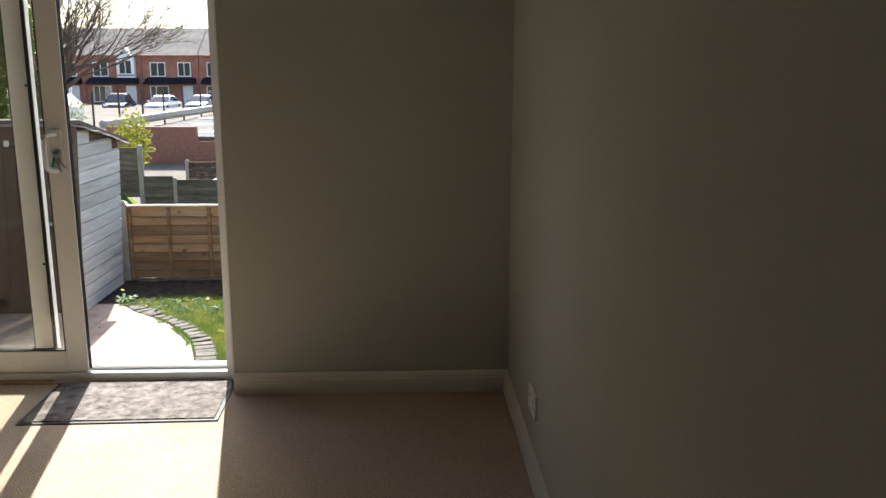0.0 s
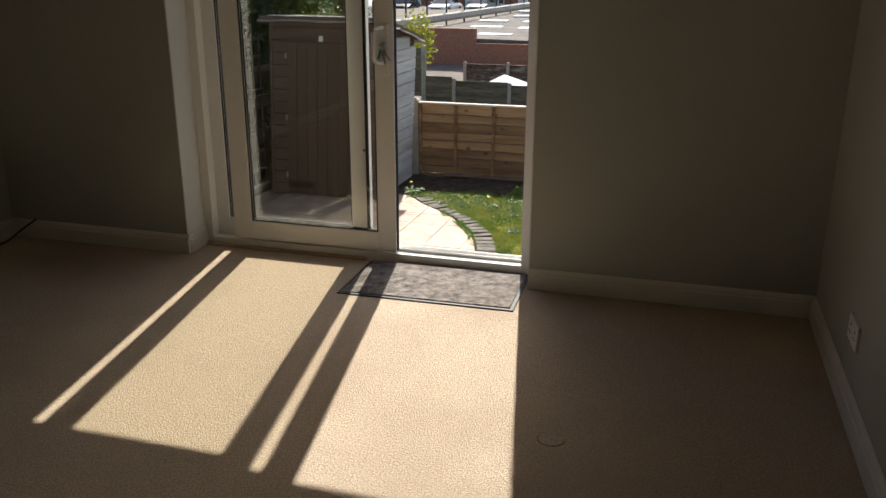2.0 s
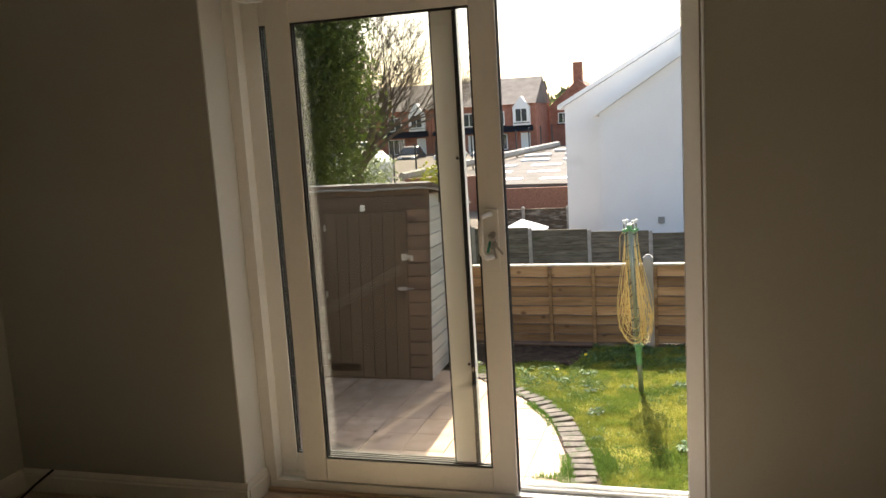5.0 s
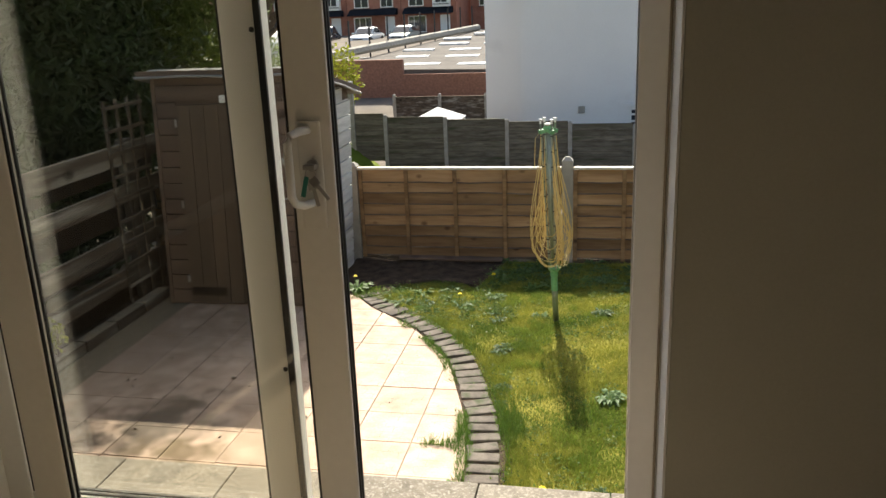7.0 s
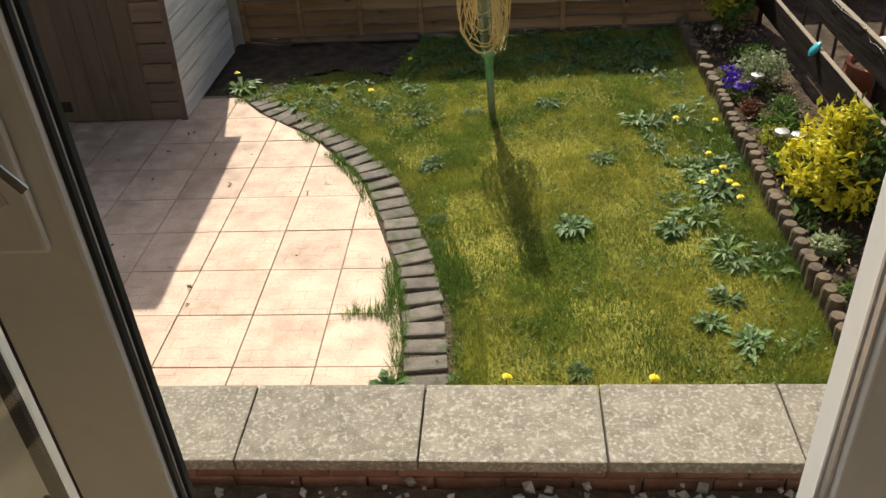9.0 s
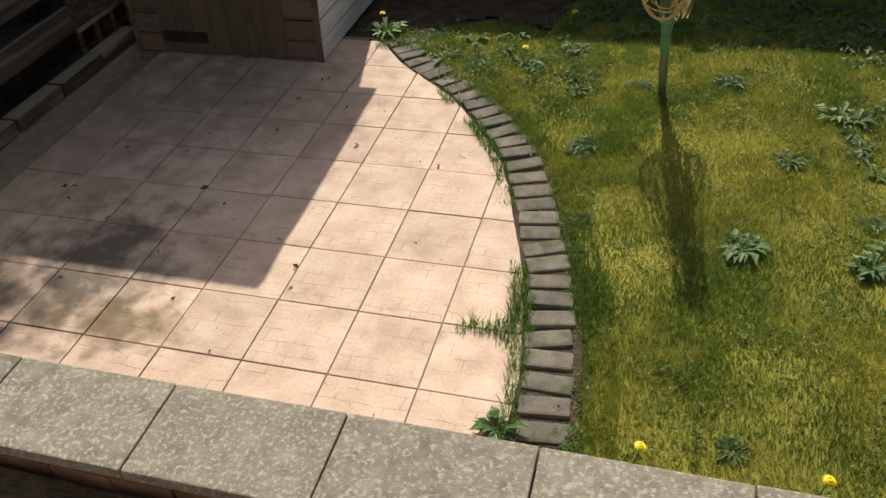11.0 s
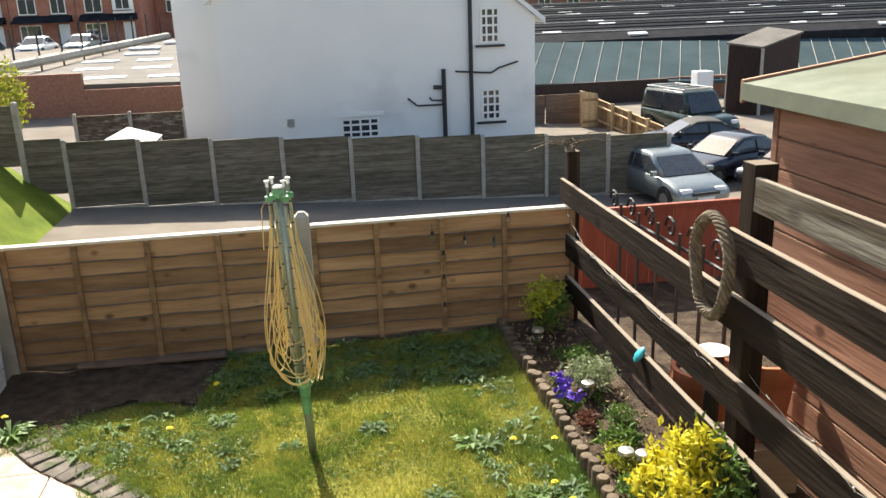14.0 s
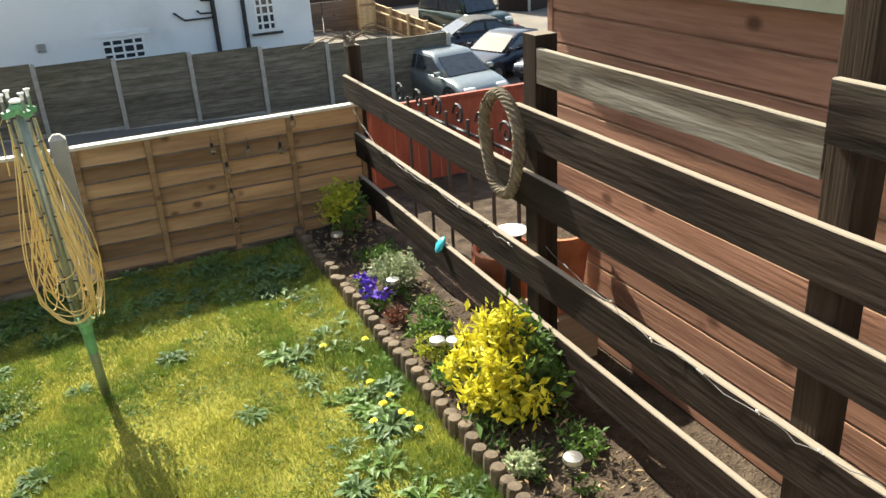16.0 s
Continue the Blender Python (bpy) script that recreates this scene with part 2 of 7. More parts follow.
MORTAR = material("mortar", (0.24, 0.21, 0.18), (0.36, 0.33, 0.29), rough=0.95, scale=14, fine=120, bump=0.4)
SOIL = material("dark_garden_soil", (0.032, 0.023, 0.017), (0.115, 0.085, 0.062), rough=1.0, scale=11, fine=80, bump=1.0, spec=0.1, dist=0.03)
GROUND = material("mossy_ground", (0.085, 0.10, 0.018), (0.32, 0.28, 0.06), rough=1.0, scale=2.2, fine=60, bump=0.8, spec=0.1)
# bleached capping, made whiter still to carry the sun in its colour
CAPWOOD = material("bleached_sunlit_capping", (0.50, 0.45, 0.37), (0.74, 0.69, 0.60), rough=0.8, scale=4, fine=30, bump=0.2)
TARMAC = material("grey_tarmac", (0.15, 0.13, 0.108), (0.23, 0.20, 0.17), rough=0.95, spec=0.1, scale=0.8, fine=60, bump=0.3, stain=(0.14, 0.13, 0.12), stain_at=(0.55, 0.75), stain_scale=0.5)
CONC = material("concrete_post", (0.24, 0.225, 0.195), (0.42, 0.40, 0.36), rough=0.9, scale=6, fine=110, bump=0.4)
FENCE = material("golden_larch_lap", (0.18, 0.104, 0.053), (0.40, 0.258, 0.142), rough=0.85, spec=0.2, scale=2.6, fine=14, bump=0.5, stretch=(0.4, 1, 4), vary=0.7, stain=(0.12, 0.066, 0.034), stain_at=(0.53, 0.76), stain_scale=1.7, knots=5.2)
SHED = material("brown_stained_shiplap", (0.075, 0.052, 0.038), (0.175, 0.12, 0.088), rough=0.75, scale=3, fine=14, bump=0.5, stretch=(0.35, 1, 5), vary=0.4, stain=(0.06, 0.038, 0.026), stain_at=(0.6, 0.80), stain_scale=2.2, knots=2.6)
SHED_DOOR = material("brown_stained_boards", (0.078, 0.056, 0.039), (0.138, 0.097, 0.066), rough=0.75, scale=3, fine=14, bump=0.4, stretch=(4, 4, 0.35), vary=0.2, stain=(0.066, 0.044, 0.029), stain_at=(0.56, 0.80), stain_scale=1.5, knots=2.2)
# silvered wood, its tone lifted further to paint skylight on this side
SHED_SIDE = material("silvered_skylit_shiplap", (0.38, 0.36, 0.335), (0.70, 0.675, 0.64), rough=0.7, scale=3, fine=14, bump=0.5, stretch=(1, 0.4, 4), vary=0.25, stain=(0.20, 0.175, 0.145), stain_at=(0.57, 0.80), stain_scale=2.4)
FELT = material("grey_roof_felt", (0.20, 0.19, 0.18), (0.36, 0.35, 0.33), rough=0.8, scale=6, fine=180, bump=0.5, stain=(0.44, 0.42, 0.38), stain_at=(0.56, 0.75), stain_scale=3)
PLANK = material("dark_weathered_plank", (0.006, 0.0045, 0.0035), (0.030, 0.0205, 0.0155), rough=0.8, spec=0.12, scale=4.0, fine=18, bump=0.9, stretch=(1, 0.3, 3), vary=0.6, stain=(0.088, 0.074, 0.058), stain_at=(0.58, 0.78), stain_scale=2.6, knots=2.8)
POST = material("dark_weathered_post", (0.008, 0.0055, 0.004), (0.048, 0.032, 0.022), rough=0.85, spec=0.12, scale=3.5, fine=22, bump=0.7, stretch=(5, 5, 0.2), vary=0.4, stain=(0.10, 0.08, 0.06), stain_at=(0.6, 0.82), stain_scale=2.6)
PLANK_L = material("grey_weathered_plank", (0.04, 0.031, 0.024), (0.15, 0.12, 0.09), rough=0.85, spec=0.15, scale=4, fine=18, bump=0.9, stretch=(1, 0.28, 3.4), vary=0.4, stain=(0.29, 0.268, 0.23), stain_at=(0.52, 0.68), stain_scale=2.6, knots=2.6)
CLAD = material("red_brown_cladding", (0.15, 0.072, 0.047), (0.42, 0.218, 0.148), rough=0.75, spec=0.2, scale=2.5, fine=15, bump=0.5, stretch=(0.3, 0.3, 5), vary=0.35, stain=(0.10, 0.048, 0.03), stain_at=(0.57, 0.78), stain_scale=2.2, knots=3.9)
GFELT = material("green_mineral_felt", (0.135, 0.15, 0.112), (0.225, 0.24, 0.185), rough=0.95, scale=5, fine=220, bump=0.5, spec=0.2, stain=(0.12, 0.125, 0.085), stain_at=(0.5, 0.8), stain_scale=1.3)
GREYFENCE = material("grey_silvered_lap", (0.07, 0.063, 0.047), (0.22, 0.198, 0.155), rough=0.95, spec=0.1, scale=2, fine=6, bump=0.3, stretch=(1, 1, 7), vary=0.35, stain=(0.05, 0.06, 0.03), stain_at=(0.55, 0.75), stain_scale=1)
RENDER = material("white_render", (0.80, 0.79, 0.77), (0.88, 0.87, 0.85), rough=0.9, scale=0.5, fine=30, bump=0.15, stain=(0.60, 0.59, 0.57), stain_at=(0.6, 0.85), stain_scale=0.35)
SLATE = material("dark_slate", (0.012, 0.013, 0.016), (0.032, 0.033, 0.038), rough=0.95, scale=1.5, fine=14, bump=0.4, vary=0.2, spec=0.05)
ROOFTILE = material("brown_grey_roof_tile", (0.10, 0.08, 0.07), (0.20, 0.165, 0.145), rough=0.85, scale=1.2, fine=9, bump=0.5)
TEAL = material("blue_grey_metal_roof", (0.034, 0.058, 0.066), (0.06, 0.09, 0.10), rough=0.9, scale=0.6, fine=12, bump=0.1, spec=0.08)
LEAD = material("black_iron_pipe", (0.015, 0.015, 0.016), (0.04, 0.04, 0.042), rough=0.5, fine=60)
GRASS = leaf_material("grass_blade", (0.11, 0.165, 0.020), (0.42, 0.40, 0.075), scale=5.5, patch=(0.095, 0.16, 0.024))
WEED = leaf_material("blue_green_weed_leaf", (0.045, 0.095, 0.028), (0.15, 0.235, 0.085), scale=12)
DEEP = leaf_material("dark_conifer_spray", (0.02, 0.042, 0.014), (0.075, 0.115, 0.03), scale=1.0)
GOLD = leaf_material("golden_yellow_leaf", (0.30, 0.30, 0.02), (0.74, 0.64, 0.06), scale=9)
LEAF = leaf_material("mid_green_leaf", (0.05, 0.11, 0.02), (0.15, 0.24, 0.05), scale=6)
LIME = leaf_material("lime_leaf", (0.20, 0.26, 0.02), (0.48, 0.48, 0.05), scale=6)
PALE = leaf_material("pale_variegated_leaf", (0.17, 0.23, 0.10), (0.46, 0.50, 0.30), scale=8)
PETAL = material("yellow_petal", (0.75, 0.55, 0.01), (0.9, 0.75, 0.02), rough=0.6, fine=60)
VIOLET = material("violet_petal", (0.06, 0.025, 0.30), (0.16, 0.06, 0.55), rough=0.6, fine=60)
BARK_AND_SHADE = material("grey_bark_and_shade", (0.06, 0.045, 0.035), (0.17, 0.13, 0.10), rough=0.9, scale=6, fine=60)

# tone painted on each wood's top faces as sunlight
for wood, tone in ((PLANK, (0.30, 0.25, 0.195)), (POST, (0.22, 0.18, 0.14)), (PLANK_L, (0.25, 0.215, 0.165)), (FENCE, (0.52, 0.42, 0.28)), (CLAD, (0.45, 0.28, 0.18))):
    sunlit_tops(wood, tone)


# ---- mesh helpers ----
class Mesh:
    """Collects corners and faces of one mesh."""

    def __init__(self):
        self.v, self.f = [], []

    def add(self, verts, faces):
        k = len(self.v)
        self.v += [tuple(p) for p in verts]
        self.f += [tuple(i + k for i in q) for q in faces]
        return self

    def box(self, x0, y0, z0, x1, y1, z1, m=None):
        c = [Vector(p) for p in ((x0, y0, z0), (x1, y0, z0), (x1, y1, z0), (x0, y1, z0), (x0, y0, z1), (x1, y0, z1), (x1, y1, z1), (x0, y1, z1))]
        if m is not None:
            c = [m @ p for p in c]
        return self.add(c, ((0, 3, 2, 1), (4, 5, 6, 7), (0, 1, 5, 4), (1, 2, 6, 5), (2, 3, 7, 6), (3, 0, 4, 7)))

    def tube(self, pts, radii, n=8, cap=True):
        pts = [Vector(p) for p in pts]
        if not isinstance(radii, (list, tuple)):
            radii = [radii] * len(pts)
        k0 = len(self.v)
        ring = []
        for i, p in enumerate(pts):
            d = (pts[min(i + 1, len(pts) - 1)] - pts[max(i - 1, 0)])
            d = d.normalized() if d.length > 1e-9 else Vector((0, 0, 1))
            u = d.cross(Vector((0.31, 0.11, 0.94)) if abs(d.z) < 0.9 else Vector((1, 0.1, 0))).normalized()
            w = d.cross(u)
            ring.append([p + (u * math.cos(a) + w * math.sin(a)) * radii[i] for a in (2 * math.pi * j / n for j in range(n))])
        for r in ring:
            self.v += [tuple(q) for q in r]
        for i in range(len(pts) - 1):
            for j in range(n):
                a, b = k0 + i * n + j, k0 + i * n + (j + 1) % n
                self.f.append((a, b, b + n, a + n))
        if cap:
            self.f.append(tuple(k0 + j for j in reversed(range(n))))
            self.f.append(tuple(k0 + (len(pts) - 1) * n + j for j in range(n)))
        return self

    def lathe(self, profile, at, n=16):
        """A turned shape round an upright axis: profile of (radius, height)."""
        k0 = len(self.v)
        for r, z in profile:
            self.v += [(at[0] + r * math.cos(2 * math.pi * j / n), at[1] + r * math.sin(2 * math.pi * j / n), at[2] + z) for j in range(n)]
        for i in range(len(profile) - 1):
            for j in range(n):
                a, b = k0 + i * n + j, k0 + i * n + (j + 1) % n
                self.f.append((a, b, b + n, a + n))
        self.f.append(tuple(k0 + j for j in reversed(range(n))))
        self.f.append(tuple(k0 + (len(profile) - 1) * n + j for j in range(n)))
        return self

    def prism(self, outline, axis, a, b):
        """An outline of two coordinates drawn out along an axis (0, 1, 2) from a to b."""
        n = len(outline)
        put = {0: lambda p, s: (s, p[0], p[1]), 1: lambda p, s: (p[0], s, p[1]), 2: lambda p, s: (p[0], p[1], s)}[axis]
        vs = [put(p, a) for p in outline] + [put(p, b) for p in outline]
        fs = [tuple(range(n)), tuple(reversed(range(n, 2 * n)))] + [(i, i + n, (i + 1) % n + n, (i + 1) % n) for i in range(n)]
        return self.add(vs, fs)

    def leaves(self, spots, size, flat=0.0, slim=0.5):
        """A bent, pointed leaf at each spot, turned at random."""
        for p in spots:
            d = Vector((random.gauss(0, 1), random.gauss(0, 1), random.gauss(0, 1) * (1 - flat) + 0.25)).normalized()
            u = d.cross(Vector((random.gauss(0, 1), random.gauss(0, 1), random.gauss(0, 1)))).normalized()
            s = size * random.uniform(0.6, 1.3)
            p = Vector(p)
            k = len(self.v)
            w = d.cross(u) * s * 0.15
            self.v += [tuple(p), tuple(p + d * s * 0.45 + u * s * slim * 0.5 - w), tuple(p + d * s), tuple(p + d * s * 0.45 - u * s * slim * 0.5 - w)]
            self.f.append((k, k + 1, k + 2, k + 3))
        return self

    def data(self, name, smooth=False, bevel=0.0, tidy=True):
        me = bpy.data.meshes.new(name)
        me.from_pydata(self.v, [], self.f)
        if tidy or bevel:
            bm = bmesh.new()
            bm.from_mesh(me)
            bmesh.ops.recalc_face_normals(bm, faces=bm.faces)
            if bevel:
                bmesh.ops.bevel(bm, geom=list(bm.edges), offset=bevel, segments=2, profile=0.6, affect="EDGES", clamp_overlap=True)
            bm.to_mesh(me)
            bm.free()
        if smooth:
            me.shade_smooth()
        return me


def thing(name, at, label, category, group="", kind=""):
    ob = new(name)
    ob.location = at
    ob.empty_display_size = 0.1
    return tagged(ob, label, category, group, kind)


def origin(ob):
    return Vector(ob.location)


def part(name, mesh, mat, parent=None, label="", smooth=False, bevel=0.0, tidy=True, kind=""):
    me = mesh if isinstance(mesh, bpy.types.Mesh) else mesh.data(name, smooth, bevel, tidy)
    if not me.materials:
        me.materials.append(mat)
    ob = new(name, me)
    if parent is not None:
        ob.parent = parent
        ob.matrix_parent_inverse = Matrix.Translation(-origin(parent))
    return tagged(ob, label, kind=kind)


def single(name, mesh, mat, label, category, kind="", smooth=False, bevel=0.0, group="", tidy=True):
    return tagged(part(name, mesh, mat, None, "", smooth, bevel, tidy), label, category, group, kind)


def unit_box(name, x, y, z, bevel, mat):
    """A bevelled box mesh on its base centre, to be shared between alike pieces."""
    me = Mesh().box(-x / 2, -y / 2, 0, x / 2, y / 2, z).data(name, bevel=bevel)
    me.materials.append(mat)
    return me


def piece(name, me, parent, m):
    ob = new(name, me)
    ob.parent = parent
    ob.matrix_parent_inverse = Matrix.Translation(-origin(parent))
    ob.matrix_basis = m
    return ob


# ---- the room ----
XL, XR, YB, H = -1.09, 3.01, -4.7, 2.42
DL, DR, DT = 0.0, 1.790, 2.06          # door opening in the garden wall
G0 = -0.86                              # garden level

single("floor", Mesh().box(XL - 0.1, YB - 0.1, -0.12, XR + 0.1, 0.14, 0.0), CARPET, "beige loop-pile fitted carpet with furniture dents", "carpet floor", "structure")
single("ceiling", Mesh().box(XL - 0.1, YB - 0.1, H, XR + 0.1, 0.30, H + 0.15), CEIL, "plain white painted ceiling", "ceiling", "structure")
single("wall_west", Mesh().box(XL - 0.12, YB - 0.1, -0.12, XL, 0.0, H), WALL, "matt grey-green painted plaster wall", "wall", "structure")
single("wall_east", Mesh().box(XR, YB - 0.1, -0.12, XR + 0.12, 0.0, H), WALL, "matt grey-green painted plaster wall", "wall", "structure")
single("wall_south", Mesh().box(XL, YB - 0.1, -0.12, XR, YB, H), WALL, "matt grey-green painted plaster wall", "wall", "structure")
wn_ = Mesh().box(XL - 0.12, 0.0, -0.9, DL, 0.30, H).box(DR, 0.0, -0.9, XR + 0.12, 0.30, H).box(DL, 0.0, DT, DR, 0.30, H)
single("wall_north", wn_, WALL, "grey-green painted wall round the patio door opening", "wall", "structure")
rev = Mesh().box(DL + 0.001, 0.002, 0.0, DL + 0.006, 0.17, DT).box(DR - 0.006, 0.002, 0.0, DR - 0.001, 0.17, DT).box(DL + 0.006, 0.002, DT - 0.006, DR - 0.006, 0.17, DT - 0.001)
single("door_reveal_trim", rev, REVEAL, "painted plaster reveal of the door opening, skylight put into its pale grey", "reveal", "structure")
single("foundation_wall", Mesh().box(XL - 0.12, 0.16, -0.9, XR + 0.12, 0.29, -0.03), BRICK, "brick wall below the door sill", "wall", "structure")

# skirting boards: a plain board with a moulded top
SK = [(0, 0), (0.019, 0), (0.019, 0.066), (0.014, 0.072), (0.014, 0.080), (0.009, 0.090), (0.004, 0.096), (0, 0.097)]


def skirting(name, axis, at, sign, a, b):
    return single(name, Mesh().prism([(at + sign * d, z + 0.001) for d, z in SK], axis, a, b), SKIRT, "white painted moulded skirting board along the wall", "skirting board", "structure")


skirting("baseboard_west", 1, XL, 1, YB, -0.02)
skirting("baseboard_east", 1, XR, -1, YB, -0.02)
skirting("baseboard_north_a", 0, 0.0, -1, XL, DL + 0.019)
skirting("baseboard_north_b", 0, 0.0, -1, DR - 0.002, XR)
skirting("baseboard_reveal", 1, DL + 0.006, 1, -0.001, 0.165)


# ---- patio door ----
door = thing("door_1", (0.9, 0.2, 0.0), "white plastic sliding patio door standing half open", "patio door", "", "structure")
fr = Mesh().box(DL + 0.006, 0.165, 0.0, DL + 0.055, 0.285, DT - 0.006).box(DR - 0.070, 0.165, 0.0, DR - 0.006, 0.205, DT - 0.006).box(DR - 0.045, 0.205, 0.0, DR - 0.006, 0.285, DT - 0.006)
fr.box(DL + 0.055, 0.165, DT - 0.06, DR - 0.070, 0.285, DT - 0.006).box(DL + 0.055, 0.165, 0.0, DR - 0.070, 0.285, 0.045)
fr.box(DL + 0.055, 0.208, 0.045, DR - 0.070, 0.213, 0.062).box(DL + 0.055, 0.262, 0.045, DR - 0.070, 0.267, 0.062)
frame_ob = part("door_frame", fr, UPVC, door, "white plastic outer frame with a track", bevel=0.003)
part("jamb_seal", Mesh().box(DR - 0.0735, 0.176, 0.05, DR - 0.0705, 0.184, DT - 0.062).box(DR - 0.0735, 0.190, 0.05, DR - 0.0705, 0.194, DT - 0.062), STEEL, door, "worn grey seal strip on the jamb")
CAULK = material("stained_caulk", (0.24, 0.20, 0.155), (0.38, 0.33, 0.27), rough=0.8, scale=9, fine=60)
part("caulk_bead", Mesh().tube([(DR - 0.012, 0.164, 0.01), (DR - 0.012, 0.164, 1.0), (DR - 0.012, 0.164, DT - 0.02)], 0.0032, 6), CAULK, door, "brown-stained caulk line")


def sash(name, x0, x1, y0, y1, z0, z1, stile, stile_r, rail, label):
    s = part(name, Mesh().box(x0, y0, z0, x0 + stile, y1, z1).box(x1 - stile_r, y0, z0, x1, y1, z1).box(x0 + stile, y0 + 0.001, z0, x1 - stile_r, y1 - 0.001, z0 + rail).box(x0 + stile, y0 + 0.001, z1 - rail, x1 - stile_r, y1 - 0.001, z1), UPVC, door, label, bevel=0.004)
    a, b, c, d = x0 + stile, x1 - stile_r, z0 + rail, z1 - rail
    w = 0.007
    for yy0, yy1 in ((y0 + 0.006, y0 + 0.012), (y1 - 0.012, y1 - 0.006)):
        part("gasket", Mesh().box(a, yy0, c, a + w, yy1, d).box(b - w, yy0, c, b, yy1, d).box(a + w, yy0, c, b - w, yy1, c + w).box(a + w, yy0, d - w, b - w, yy1, d), RUBBER, s, "black rubber glazing seal")
    g = part("pane", Mesh().box(a + 0.002, y0 + 0.013, c + 0.002, b - 0.002, y1 - 0.013, d - 0.002), GLASS, s, "clear double-glazed pane")
    return s


slide = sash("sliding_sash", 0.185, 1.087, 0.165, 0.205, 0.052, 1.992, 0.103, 0.096, 0.098, "white plastic sliding sash")
fixed = sash("fixed_sash", 0.052, 0.93, 0.222, 0.26, 0.052, 1.992, 0.075, 0.10, 0.09, "white plastic fixed sash")
part("interlock", Mesh().box(0.185, 0.205, 0.06, 0.197, 0.222, 1.985).box(0.915, 0.214, 0.06, 0.93, 0.222, 1.985), RUBBER, slide, "dark brush seal")
part("seal_strip", Mesh().box(1.087, 0.172, 0.06, 1.0915, 0.178, 1.985).box(1.087, 0.188, 0.06, 1.0915, 0.196, 1.985), RUBBER, slide, "black edge seal")
for zz in (0.55, 1.35):
    part("screw_cover", Mesh().tube([(0.905, 0.2205, zz), (0.905, 0.2225, zz)], 0.006, 10), RUBBER, fixed)
handle = part("door_handle", Mesh().box(1.010, 0.156, 0.925, 1.064, 0.1648, 1.160), PLASTIC, slide, "white plastic pull handle plate", bevel=0.004)
arc = [(1.037, 0.157, 1.142), (1.026, 0.128, 1.142), (1.014, 0.112, 1.136), (1.008, 0.107, 1.120), (1.008, 0.107, 1.005), (1.014, 0.112, 0.990), (1.026, 0.128, 0.983), (1.037, 0.157, 0.983)]
part("grip", Mesh().tube(arc, 0.009, 10), PLASTIC, handle, "white D-shaped grip", smooth=True)
part("lock_cylinder", Mesh().tube([(1.043, 0.148, 1.066), (1.043, 0.158, 1.066)], 0.013, 14), STEEL, handle, "dull metal key cylinder")
keys = thing("key_bunch", (1.043, 0.14, 1.05), "bunch of keys with a green tag hanging from the lock", "keys")
part("key_in_lock", Mesh().box(1.029, 0.128, 1.060, 1.055, 0.1475, 1.071), STEEL, keys, "brass key head in the lock", bevel=0.002)
part("key_ring", Mesh().tube([(1.043 + 0.012 * math.cos(a), 0.135, 1.050 + 0.012 * math.sin(a)) for a in [k * math.pi / 6 for k in range(13)]], 0.0012, 6), STEEL, keys)
part("key", Mesh().box(-0.010, -0.001, -0.02, 0.010, 0.001, 0.0, pose(1.046, 0.132, 1.042, 0, -38, 0)).box(-0.004, -0.001, -0.058, 0.004, 0.001, -0.02, pose(1.046, 0.132, 1.042, 0, -38, 0)), STEEL, keys, "steel key")
part("key", Mesh().box(-0.010, -0.001, -0.02, 0.010, 0.001, 0.0, pose(1.043, 0.136, 1.036, 0, -12, 20)).box(-0.004, -0.001, -0.058, 0.004, 0.001, -0.02, pose(1.043, 0.136, 1.036, 0, -12, 20)), STEEL, keys, "steel key")
KEYTAG = material("green_plastic_tag", (0.02, 0.16, 0.12), (0.04, 0.26, 0.2), rough=0.4, fine=40)
part("key_tag", Mesh().box(-0.005, -0.002, -0.045, 0.005, 0.002, 0.0, pose(1.036, 0.130, 1.046, 0, 14, 10)), KEYTAG, keys, "green plastic key tag", bevel=0.001)
WOODSTRIP = material("pale_wood_strip", (0.36, 0.26, 0.16), (0.5, 0.38, 0.25), rough=0.6, stretch=(1, 8, 8), fine=50)
single("threshold_strip", Mesh().box(DL + 0.02, 0.140, 0.001, 0.93, 0.164, 0.014), WOODSTRIP, "pale wooden strip along the door threshold", "threshold strip", "structure", bevel=0.003)
single("door_sill", Mesh().box(DL - 0.04, 0.286, -0.05, DR + 0.04, 0.36, -0.015), UPVC, "white plastic outer door sill", "sill", "structure", bevel=0.004)

# ---- things in the room ----
mat_ob = thing("door_mat", (1.37, -0.08, 0.0), "grey-brown pile door mat with a black rubber edge", "door mat")
mm = pose(1.369, -0.08, 0.001, 0, 0, 1.2)
part("backing", Mesh().box(-0.405, -0.232, 0, 0.405, 0.232, 0.005, mm), RUBBER, mat_ob, "thin black rubber backing", bevel=0.002)
pile = Mesh()
nx, ny = 60, 34
pv = [(mm @ Vector((-0.385 + 0.77 * i / nx, -0.212 + 0.424 * j / ny, 0.009 + random.uniform(-0.0012, 0.0016)))) for j in range(ny + 1) for i in range(nx + 1)]
pile.add(pv, [(j * (nx + 1) + i, j * (nx + 1) + i + 1, (j + 1) * (nx + 1) + i + 1, (j + 1) * (nx + 1) + i) for j in range(ny) for i in range(nx)])
pile.box(-0.387, -0.214, 0.0052, 0.387, 0.214, 0.0075, mm)
part("mat_surface", pile, MAT, mat_ob, "coarse grey-brown pile")


